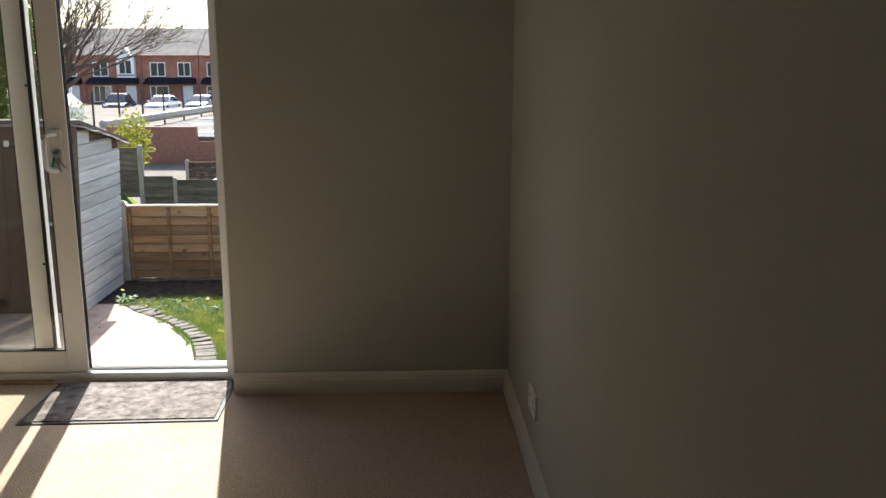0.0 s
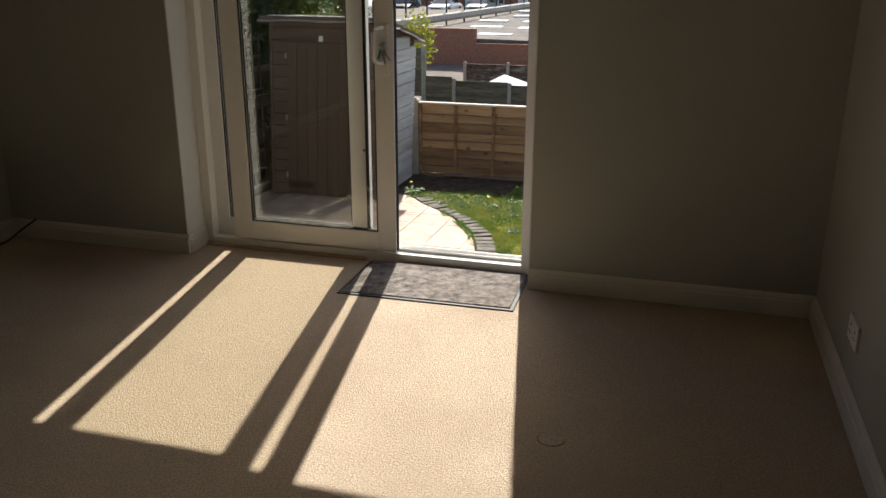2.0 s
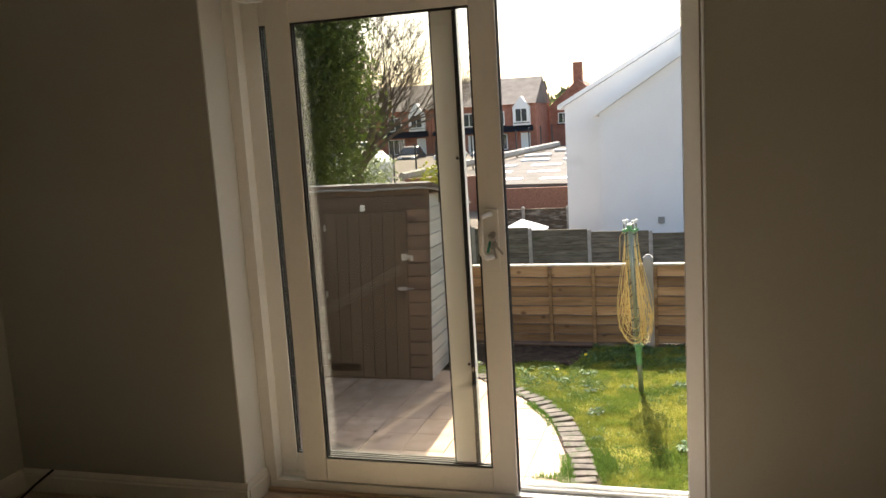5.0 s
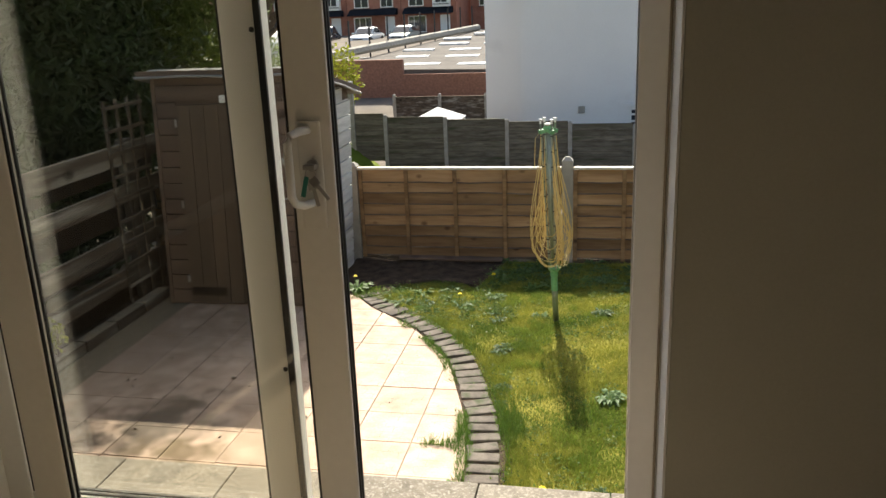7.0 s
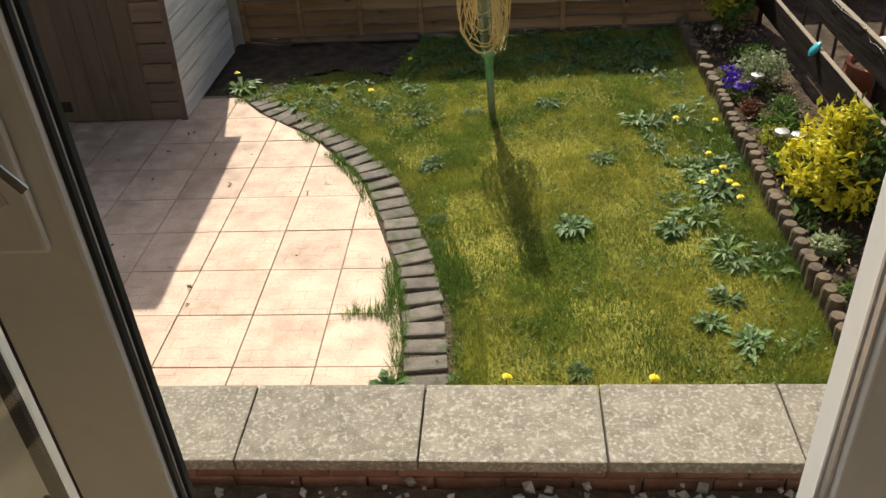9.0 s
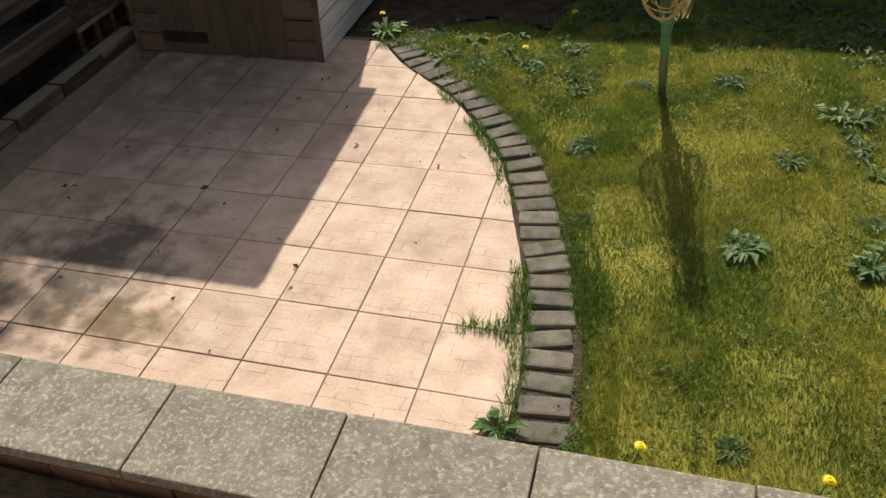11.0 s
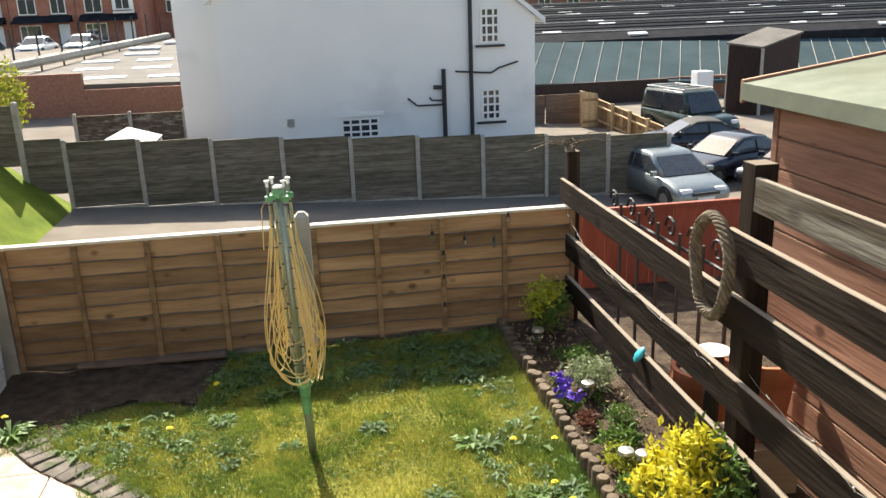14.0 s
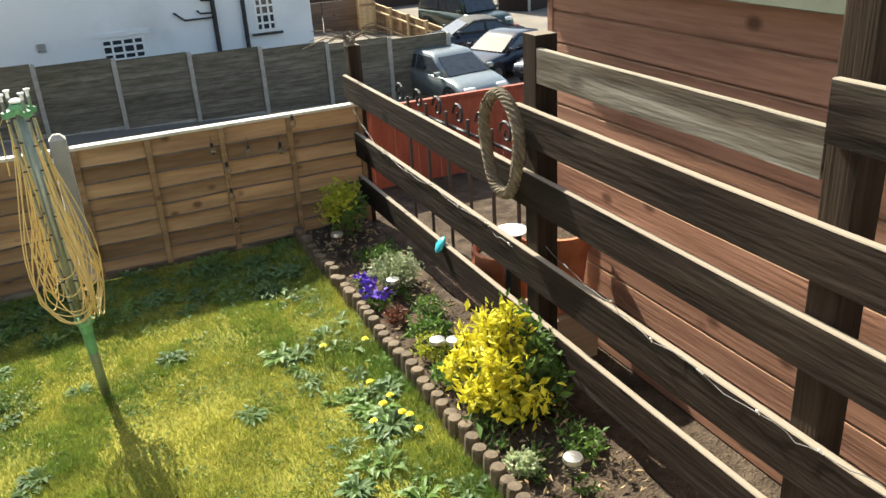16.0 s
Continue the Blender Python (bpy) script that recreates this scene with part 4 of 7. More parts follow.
for j in range(ny_ + 1):
    for i in range(nx_ + 1):
        x = SX0 - 0.10 + (SX1 - SX0 + 0.17) * i / nx_
        y = SY0 - 0.07 + (SY1 - SY0 + 0.21) * j / ny_
        sag = 0.010 * noise.noise((x * 4, y * 4, 2)) + (0.012 * noise.noise((y * 9, 3, 1)) if i == nx_ else 0)
        edge = -0.07 if i in (0, nx_) or j in (0, ny_) else 0
        top.append((x + (0.012 * noise.noise((y * 7, 9, 1)) if i == nx_ else 0), y, roof_z(y) + 0.055 + sag + edge * (1 + 0.25 * noise.noise((x * 6, y * 6, 5)))))
rf.add(top, [(j * (nx_ + 1) + i, j * (nx_ + 1) + i + 1, (j + 1) * (nx_ + 1) + i + 1, (j + 1) * (nx_ + 1) + i) for j in range(ny_) for i in range(nx_)])
roof = part("roof_felt", leaned(rf), FELT, shed, "wrinkled grey mineral roofing felt", tidy=True)
so = roof.modifiers.new("thick", "SOLIDIFY")
so.thickness, so.offset = 0.012, -1
part("roof_deck", leaned(Mesh().prism([(SY0 - 0.055, roof_z(SY0 - 0.055) - 0.005), (SY1 + 0.12, roof_z(SY1 + 0.12) - 0.005), (SY1 + 0.12, roof_z(SY1 + 0.12) + 0.03), (SY0 - 0.055, roof_z(SY0 - 0.055) + 0.03)], 0, SX0 - 0.085, SX1 + 0.055)), SHED, shed)

# ---- back fence ----
FY = 5.55


def lap_fence(name, x0, x1, y, zb, zt, rows, battens, mats, label, cap=True, group="fence panels", line=None):
    p = thing(name, ((x0 + x1) / 2, y, zb), label, "fence", group)
    hgt = (zt - zb) / rows
    for r in range(rows):
        a, b = zb + hgt * r - (0.014 if r else 0), zb + hgt * (r + 1) + 0.004
        n, mlist = 16, Mesh()
        prof = []
        for k in range(n + 1):
            x = x0 + (x1 - x0) * k / n
            wob = 0.010 * noise.noise((x * 2.3, r * 3.7 + x0, 1)) + 0.004 * noise.noise((x * 9, r * 5.1, 4))
            prof += [(x, y - 0.037, a + wob), (x, y - 0.031, a + wob + 0.011), (x, y - 0.012, b), (x, y - 0.003, b), (x, y - 0.020, a + wob)]
        fs = [(k * 5 + j, k * 5 + (j + 1) % 5, (k + 1) * 5 + (j + 1) % 5, (k + 1) * 5 + j) for k in range(n) for j in range(5)]
        mlist.add(prof, fs)
        board = part("lap_board", mlist, mats[0], p, tidy=False)
        # bark-dark lower lip also paints the shade line under each lap
        board.data.materials.append(BARK_AND_SHADE)
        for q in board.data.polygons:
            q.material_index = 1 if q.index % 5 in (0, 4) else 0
    for x in battens:
        part("batten", Mesh().box(x - 0.017, y - 0.050, zb - 0.01, x + 0.017, y - 0.034, zt + 0.004), mats[1], p, bevel=0.003)
    if cap:
        part("capping_rail", Mesh().box(x0, y - 0.042, zt + 0.005, x1, y + 0.022, zt + 0.024), CAPWOOD if mats[0] is FENCE else mats[1], p, "bleached capping rail with sunlight put into its colour" if mats[0] is FENCE else "", bevel=0.003)
    return p


def post(name, x, y, zb, zt, w, mat, label, cat="fence post", group="fence posts", point=0.03):
    h = w / 2
    m = Mesh().box(x - h, y - h, zb, x + h, y + h, zt)
    m.add([(x - h, y - h, zt), (x + h, y - h, zt), (x + h, y + h, zt), (x - h, y + h, zt), (x - h * 0.4, y - h * 0.4, zt + point), (x + h * 0.4, y - h * 0.4, zt + point), (x + h * 0.4, y + h * 0.4, zt + point), (x - h * 0.4, y + h * 0.4, zt + point)], ((0, 1, 5, 4), (1, 2, 6, 5), (2, 3, 7, 6), (3, 0, 4, 7), (4, 5, 6, 7)))
    return single(name, m, mat, label, cat, group=group)


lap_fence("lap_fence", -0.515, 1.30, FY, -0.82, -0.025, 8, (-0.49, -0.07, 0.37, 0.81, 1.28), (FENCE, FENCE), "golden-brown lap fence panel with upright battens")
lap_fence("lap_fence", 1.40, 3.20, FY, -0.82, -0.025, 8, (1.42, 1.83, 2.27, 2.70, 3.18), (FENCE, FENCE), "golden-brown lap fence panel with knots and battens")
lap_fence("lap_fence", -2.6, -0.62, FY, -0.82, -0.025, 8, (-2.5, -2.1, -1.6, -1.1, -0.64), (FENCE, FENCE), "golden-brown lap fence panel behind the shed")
single("gravel_board", Mesh().box(-0.51, FY - 0.02, G0 - 0.02, 3.2, FY + 0.02, -0.822), PLANK_L, "dark wooden gravel board below the fence panels", "gravel board", "structure")
post("fence_post", -0.565, FY - 0.01, G0 - 0.03, 0.012, 0.098, CONC, "pale concrete fence post beside the shed")
post("fence_post", 1.352, FY, G0 - 0.03, 0.055, 0.092, CONC, "pale concrete fence post between lap panels")
single("loose_board", Mesh().box(-0.47, -0.028, 0, 0.47, 0.028, 0.02, pose(0.32, FY - 0.10, G0 + 0.035, 14, 0, -1.5)), SHED, "old loose board lying on the soil below the fence", "board", bevel=0.004)

# ---- rotary clothes line ----
GREEN = material("green_plastic", (0.08, 0.25, 0.11), (0.16, 0.38, 0.18), rough=0.45, fine=50, bump=0.05)
GALV = material("grey_green_metal", (0.17, 0.205, 0.165), (0.31, 0.345, 0.29), rough=0.4, metal=0.5, fine=80)
ROPE = material("yellow_plastic_line", (0.50, 0.37, 0.14), (0.70, 0.54, 0.24), rough=0.6, fine=120, bump=0.2)
B0, B1 = Vector((1.338, 4.10, G0 - 0.02)), Vector((1.288, 3.985, 0.60))


def on_pole(z):
    return B0.lerp(B1, (z - B0.z) / (B1.z - B0.z))


rot = thing("rotary_clothes_line", (1.338, 4.10, G0), "folded green rotary clothes line with drooping yellow cord", "clothes line")
part("lower_pole", Mesh().tube([B0, on_pole(-0.44)], 0.021, 12), GALV, rot, "weathered green metal pole", smooth=True)
part("upper_pole", Mesh().tube([on_pole(-0.44), on_pole(0.58)], 0.017, 12), GALV, rot, smooth=True)
part("lower_hub", Mesh().lathe([(0.022, 0), (0.027, 0.01), (0.028, 0.045), (0.042, 0.058), (0.042, 0.072), (0.024, 0.085)], on_pole(-0.50), 14).tube([on_pole(-0.60), on_pole(-0.50)], 0.0235, 12), GREEN, rot, "green plastic hub", smooth=False)
crown = Mesh().lathe([(0.020, 0), (0.034, 0.006), (0.036, 0.026), (0.026, 0.040), (0.012, 0.046)], on_pole(0.54), 14)
for k in range(4):
    crown.box(0.02, -0.014, 0.004, 0.064, 0.014, 0.030, Matrix.Translation(on_pole(0.54)) @ pose(0, 0, 0, 0, 12, 30 + 90 * k))
part("top_hub", crown, GREEN, rot, "green plastic crown with four sockets", bevel=0.002)
part("crown_cap", Mesh().lathe([(0.024, 0), (0.026, 0.006), (0.016, 0.014), (0.004, 0.016)], on_pole(0.587), 14), PLASTIC, rot, "pale round cap")
ARMS = []
for k in range(4):
    a = math.radians(30 + 90 * k)
    off = Vector((math.cos(a), math.sin(a), 0))
    p0, p1 = on_pole(-0.44) + off * 0.032, on_pole(0.60) + off * 0.054
    ARMS.append((p0, p1))
    arm = part("arm", Mesh().tube([p0, p1], 0.0065, 8), GALV, rot)
    part("end_cap", Mesh().tube([p1, p1 + Vector((0, 0, 0.022))], 0.007, 8).tube([p1 + Vector((0, 0, 0.0225)), p1 + Vector((0, 0, 0.030))], 0.013, 10), PLASTIC, arm, "pale flat-headed end cap")
    for s in range(9):
        q = p0.lerp(p1, 0.12 + 0.1 * s)
        part("line_clip", Mesh().box(q.x - 0.0085, q.y - 0.0085, q.z - 0.003, q.x + 0.0085, q.y + 0.0085, q.z + 0.003), LEAD, arm)
rng = random.Random(5)
for k in range(32):
    side = rng.choice((1, 1, 2, 2, 2, 3, 3, 3, 0, 0))
    (a0, a1), (b0, b1) = ARMS[side], ARMS[(side + 1) % 4]
    h = rng.uniform(0.38, 0.97)
    start, end = a0.lerp(a1, h), b0.lerp(b1, min(0.97, h + rng.uniform(-0.08, 0.08)))
    zb = rng.uniform(-0.43, -0.27) if side in (3, 0) else rng.uniform(-0.40, -0.17)
    spread = rng.uniform(0.03, 0.125)
    pts = []
    for s in range(33):
        u = 2 * s / 32 - 1
        v = abs(u)
        w = 0.5 + 0.5 * math.copysign(min(1.0, v / 0.42) ** 0.75, u)
        top = start if u < 0 else end
        fall = v ** 1.9
        z = zb + (top.z - zb) * fall
        q = a0.lerp(a1, (z - a0.z) / (a1.z - a0.z)).lerp(b0.lerp(b1, (z - b0.z) / (b1.z - b0.z)), w)
        out = (q - on_pole(z)) * Vector((1, 1, 0))
        q = q + out.normalized() * spread * math.sin(2.5 * (1 - fall) ** 1.5)
        pts.append(q + Vector((0.004 * math.sin(7 * u + k), 0.004 * math.cos(5 * u + k), 0)))
    part("cord_loop", Mesh().tube(pts, 0.0026, 5, cap=False), ROPE, rot, tidy=False)
part("cord_tail", Mesh().tube([on_pole(0.55) + Vector((-0.05, -0.02, 0)), on_pole(0.50) + Vector((-0.085, -0.03, 0)), on_pole(0.42) + Vector((-0.09, -0.03, 0)), on_pole(0.30) + Vector((-0.10, -0.02, 0))], 0.0025, 5), ROPE, rot)

# ---- plank fence on the right ----
FX = 3.15


def rough_plank(x0, y0, z0, x1, y1, z1, sag=0.0):
    """A sawn plank along y with slightly uneven edges."""
    m = Mesh()
    n = 10
    for k in range(n + 1):
        t = k / n
        y = y0 + (y1 - y0) * t
        dz = -sag * 4 * t * (1 - t)
        e0, e1 = 0.004 * noise.noise((y * 3, z0 * 9, 1)), 0.004 * noise.noise((y * 3, z1 * 9, 2))
        m.v += [(x0, y, z0 + dz + e0), (x1, y, z0 + dz + e0), (x1, y, z1 + dz + e1 - 0.003), (x1 - 0.004, y, z1 + dz + e1), (x0 + 0.004, y, z1 + dz + e1), (x0, y, z1 + dz + e1 - 0.003)]
    for k in range(n):
        for j in range(6):
            a, b = k * 6 + j, k * 6 + (j + 1) % 6
            m.f.append((a, b, b + 6, a + 6))
    m.f += [tuple(range(5, -1, -1)), tuple(n * 6 + j for j in range(6))]
    return m


rail = thing("plank_fence", (FX, 3.6, G0), "dark weathered horizontal plank fence with open gaps", "plank fence")
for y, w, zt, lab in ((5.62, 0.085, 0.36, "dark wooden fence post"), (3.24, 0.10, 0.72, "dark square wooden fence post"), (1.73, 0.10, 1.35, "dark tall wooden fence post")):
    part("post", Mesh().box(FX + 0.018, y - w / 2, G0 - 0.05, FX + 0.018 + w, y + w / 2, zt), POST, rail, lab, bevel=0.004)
PL = [(0.01, 0.165, 1.0, 5.66), (-0.355, -0.195, 1.0, 5.70), (-0.655, -0.495, 1.0, 5.64), (0.28, 0.435, 1.0, 3.32)]
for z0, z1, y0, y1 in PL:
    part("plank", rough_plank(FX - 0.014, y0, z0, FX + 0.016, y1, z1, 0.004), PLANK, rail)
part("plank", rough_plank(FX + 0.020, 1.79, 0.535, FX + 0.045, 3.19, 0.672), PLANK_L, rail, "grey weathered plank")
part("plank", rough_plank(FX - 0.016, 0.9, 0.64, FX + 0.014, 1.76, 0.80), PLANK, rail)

# ---- neighbour's shed behind it ----
nshed = thing("neighbour_shed", (4.4, 2.4, G0), "red-brown clad wooden shed with a green felt roof", "shed")
NX, NY0, NY1 = 3.60, 0.6, 3.80
part("shed_body", Mesh().box(NX + 0.02, NY0, G0 - 0.03, 5.3, NY1 - 0.02, 0.87), CLAD, nshed)
z = G0 + 0.0
while z < 0.84:
    part("cladding_board", lap(Mesh(), NY0, NY1, z, min(z + 0.142, 0.87), NX, 0.019, "y"), CLAD, nshed)
    part("cladding_board", lap(Mesh(), NX + 0.02, 5.3, z, min(z + 0.142, 0.87), NY1, -0.019, "x"), CLAD, nshed)
    z += 0.144
part("corner_batten", Mesh().box(NX - 0.006, NY1 - 0.04, G0, NX + 0.03, NY1 + 0.006, 0.87), CLAD, nshed, bevel=0.003)
rv = [(NX - 0.10, NY0 - 0.1, 0.955), (5.4, NY0 - 0.1, 1.22), (5.4, NY1 + 0.13, 1.22), (NX - 0.10, NY1 + 0.13, 0.955)]
part("roof_felt", Mesh().add(rv + [(p[0], p[1], p[2] - 0.012) for p in rv], ((0, 1, 2, 3), (7, 6, 5, 4), (0, 4, 5, 1), (1, 5, 6, 2), (2, 6, 7, 3), (3, 7, 4, 0))).box(NX - 0.112, NY0 - 0.1, 0.875, NX - 0.10, NY1 + 0.13, 0.957), GFELT, nshed, "pale green mineral felt with a turned-down edge", bevel=0.003)
part("fascia", Mesh().add([(NX - 0.10, NY1 + 0.131, 0.86), (5.4, NY1 + 0.131, 1.13), (5.4, NY1 + 0.131, 1.235), (NX - 0.10, NY1 + 0.131, 0.968), (NX - 0.10, NY1 + 0.155, 0.86), (5.4, NY1 + 0.155, 1.13), (5.4, NY1 + 0.155, 1.235), (NX - 0.10, NY1 + 0.155, 0.968)], ((0, 1, 2, 3), (7, 6, 5, 4), (0, 4, 5, 1), (3, 2, 6, 7), (1, 5, 6, 2), (0, 3, 7, 4))), CLAD, nshed, "red-brown roof fascia")

# ---- plank fence and trellis on the left ----
lf = thing("plank_fence", (-1.95, 3.2, G0), "grey weathered horizontal plank fence with open gaps", "plank fence")
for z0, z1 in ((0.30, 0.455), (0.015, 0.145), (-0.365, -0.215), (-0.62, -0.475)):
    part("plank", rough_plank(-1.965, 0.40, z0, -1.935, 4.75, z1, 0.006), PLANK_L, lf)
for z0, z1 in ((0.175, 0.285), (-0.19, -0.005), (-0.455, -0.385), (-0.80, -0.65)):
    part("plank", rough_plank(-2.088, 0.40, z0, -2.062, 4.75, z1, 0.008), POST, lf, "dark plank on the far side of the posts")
for y in (1.2, 2.75, 4.3):
    part("post", Mesh().box(-2.06, y - 0.045, G0 - 0.05, -1.968, y + 0.045, 0.47), PLANK_L, lf, bevel=0.004)
tr = thing("trellis", (-1.92, 4.2, G0), "old brown square wooden trellis leaning on the fence", "trellis")
for k in range(4):
    y = 3.97 + 0.16 * k
    part("upright", Mesh().box(-1.932, y - 0.014, PZ + 0.06, -1.918, y + 0.014, 0.79), PLANK_L, tr)
for k in range(9):
    zz = -0.62 + 0.17 * k
    part("slat", Mesh().box(-1.917, 3.955, zz - 0.012, -1.905, 4.47, zz + 0.012), PLANK_L, tr)


# ---- plants ----
def blob_points(c, r, n, rng, shell=0.45, cut=-1.0):
    out = []
    while len(out) < n:
        d = Vector((rng.gauss(0, 1), rng.gauss(0, 1), rng.gauss(0, 1))).normalized()
        if d.z < cut:
            continue
        k = rng.uniform(shell, 1) * (0.78 + 0.35 * noise.noise(d * 2.4 + Vector(c)))
        out.append(Vector(c) + Vector((d.x * r[0], d.y * r[1], d.z * r[2])) * k)
    return out


def shrub(name, at, r, n, size, mats, label, slim=0.5, stems=6, seed=1, category="shrub"):
    rng = random.Random(seed)
    s = thing(name, at, label, category)
    for k in range(stems):
        a = rng.uniform(0, 6.28)
        q = Vector(at) + Vector((math.cos(a) * r[0] * 0.5, math.sin(a) * r[1] * 0.5, r[2] * 1.3))
        part("stem", Mesh().tube([at, Vector(at).lerp(q, 0.5) + Vector((0.01, 0, 0)), q], [0.006, 0.005, 0.003], 5), BARK_AND_SHADE, s, tidy=False)
    c = Vector(at) + Vector((0, 0, r[2] * 1.02))
    pts = blob_points(c, r, n, rng)
    if len(mats) == 1:
        part("foliage", Mesh().leaves(pts, size, 0.2, slim), mats[0], s, tidy=False)
    else:
        # leaves split by the sun's side: light and shade put into their colour
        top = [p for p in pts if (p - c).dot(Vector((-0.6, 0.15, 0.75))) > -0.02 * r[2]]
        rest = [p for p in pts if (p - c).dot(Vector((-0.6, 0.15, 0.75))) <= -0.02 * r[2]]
        part("golden_foliage", Mesh().leaves(top, size, 0.2, slim), mats[0], s, "golden-yellow leaves with sunlight put into the colour", tidy=False)
        part("green_foliage", Mesh().leaves(rest, size, 0.2, slim), mats[1], s, "green leaves with shade put into the colour", tidy=False)
    return s


BEDZ = G0 + 0.05


def sprig_shrub(name, at, r, count, size, mats, label, seed):
    """A shrub of upright leafy sprigs of uneven height; gold and green paint its lit and shaded sides."""
    rng = random.Random(seed)
    t = thing(name, at, label, "shrub")
    gold, green = Mesh(), Mesh()
    for k in range(count):
        a, q = rng.uniform(0, 6.283), math.sqrt(rng.random())
        d = Vector((math.cos(a) * r[0] * q, math.sin(a) * r[1] * q, 0))
        tip = Vector(at) + d + Vector((0, 0, r[2] * (1 - 0.62 * q * q) * rng.uniform(0.72, 1.12)))
        foot = Vector(at) + d * 0.25
        part("stem", Mesh().tube([foot, foot.lerp(tip, 0.5) + d * 0.12, tip], [0.005, 0.004, 0.002], 4), BARK_AND_SHADE, t, tidy=False)
        # gold paints the sunlit tips, green the shaded rest
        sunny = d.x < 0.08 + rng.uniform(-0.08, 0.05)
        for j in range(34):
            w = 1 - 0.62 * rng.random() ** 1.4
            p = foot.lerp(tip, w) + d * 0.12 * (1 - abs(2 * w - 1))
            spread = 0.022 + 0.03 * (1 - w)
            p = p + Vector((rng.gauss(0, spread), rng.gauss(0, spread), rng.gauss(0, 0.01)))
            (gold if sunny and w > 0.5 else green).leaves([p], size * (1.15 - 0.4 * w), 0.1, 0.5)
    part("golden_foliage", gold, mats[0], t, "golden-yellow leaves with sunlight put into the colour", tidy=False)
    part("green_foliage", green, mats[1], t, "green leaves with shade put into the colour", tidy=False)


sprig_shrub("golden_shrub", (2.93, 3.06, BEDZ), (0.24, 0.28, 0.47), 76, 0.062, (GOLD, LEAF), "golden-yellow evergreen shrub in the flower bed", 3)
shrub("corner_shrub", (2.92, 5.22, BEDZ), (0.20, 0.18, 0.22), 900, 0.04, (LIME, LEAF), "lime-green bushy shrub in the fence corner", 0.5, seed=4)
shrub("pale_shrub", (2.93, 4.38, BEDZ), (0.19, 0.21, 0.11), 800, 0.035, (PALE,), "low pale variegated shrub in the flower bed", 0.5, seed=5)
shrub("small_plant", (2.86, 3.75, BEDZ), (0.13, 0.16, 0.05), 240, 0.05, (LEAF,), "small straggly green plant in the flower bed", 0.4, seed=6, category="plant")
WINE = leaf_material("wine_red_leaf", (0.07, 0.02, 0.015), (0.22, 0.09, 0.05), scale=6)
for k, (x, y, r, m, lab) in enumerate(((2.80, 3.55, 0.12, LIME, "straggly yellow-green plant in the flower bed"), (2.95, 3.95, 0.11, LEAF, "low leafy green plant in the flower bed"), (2.78, 3.98, 0.08, WINE, "small wine-red leafy plant in the flower bed"), (2.76, 3.32, 0.09, LEAF, "low leafy green plant in the flower bed"), (2.98, 4.75, 0.10, LEAF, "low leafy green plant in the flower bed"), (3.02, 2.6, 0.12, LEAF, "low leafy green plant in the flower bed"), (2.76, 2.62, 0.08, PALE, "small pale plant in the flower bed"))):
    shrub("small_plant", (x, y, BEDZ), (r, r * 1.2, r * 0.55), 260, 0.032, (m,), lab, 0.45, seed=60 + k, category="plant")
shrub("small_plant", (2.84, 2.15, BEDZ), (0.12, 0.14, 0.06), 220, 0.045, (LIME,), "small lime-yellow plant in the flower bed", 0.5, seed=7, category="plant")

for x, y, r in ((-1.87, 2.96, 0.16), (-1.87, 2.72, 0.14), (-1.87, 2.50, 0.10)):
    shrub("small_plant", (x, y, PZ + 0.05), (r * 0.45, r * 0.8, r), 170, 0.03, (LIME,), "yellow-green plant growing on the kerb by the fence", 0.5, seed=int(y * 100), category="plant")
logs = thing("log_roll_edging", (2.66, 3.9, G0), "row of short round wooden logs edging the flower bed", "log edging", "", "structure")
log_me = Mesh().lathe([(0.032, 0), (0.032, 0.125), (0.028, 0.135), (0.0, 0.138)], (0, 0, 0), 9).data("log", smooth=False)
LOG = material("weathered_log", (0.045, 0.032, 0.022), (0.17, 0.125, 0.08), rough=0.85, scale=10, fine=70, vary=0.3)
log_me.materials.append(LOG)
for k in range(54):
    piece("log", log_me, logs, pose(2.655 + random.uniform(-0.006, 0.006), 1.72 + 0.0705 * k, G0 - 0.02 + random.uniform(-0.018, 0.012), random.uniform(-3, 3), random.uniform(-3, 3), random.uniform(0, 360)))


# ---- details in the garden ----
def rosette(name, x, y, r, n, mat, label, seed, zz=None):
    rng = random.Random(seed)
    m = Mesh()
    z0 = (G0 + 0.012) if zz is None else zz
    m.v.append((x, y, z0))
    for k in range(n):
        a = rng.uniform(0, 6.283)
        l = r * rng.uniform(0.5, 1.1)
        d = Vector((math.cos(a), math.sin(a), 0))
        s = Vector((-d.y, d.x, 0)) * l * rng.uniform(0.10, 0.17)
        up = rng.uniform(0.05, 0.45) * l
        p = Vector((x + rng.uniform(-1, 1) * r * 0.3, y + rng.uniform(-1, 1) * r * 0.3, z0))
        q, e = p + d * l * 0.6 + Vector((0, 0, up)), p + d * l + Vector((0, 0, up * 0.7))
        i = len(m.v)
        m.v += [tuple(w) for w in (q + s, e, q - s, q + Vector((0, 0, -0.004)))]
        m.f += [(0, i + 3, i), (i + 3, i + 1, i), (0, i + 2, i + 3), (i + 3, i + 2, i + 1)]
    return single(name, m, mat, label, "weed", group="lawn weeds", tidy=False)


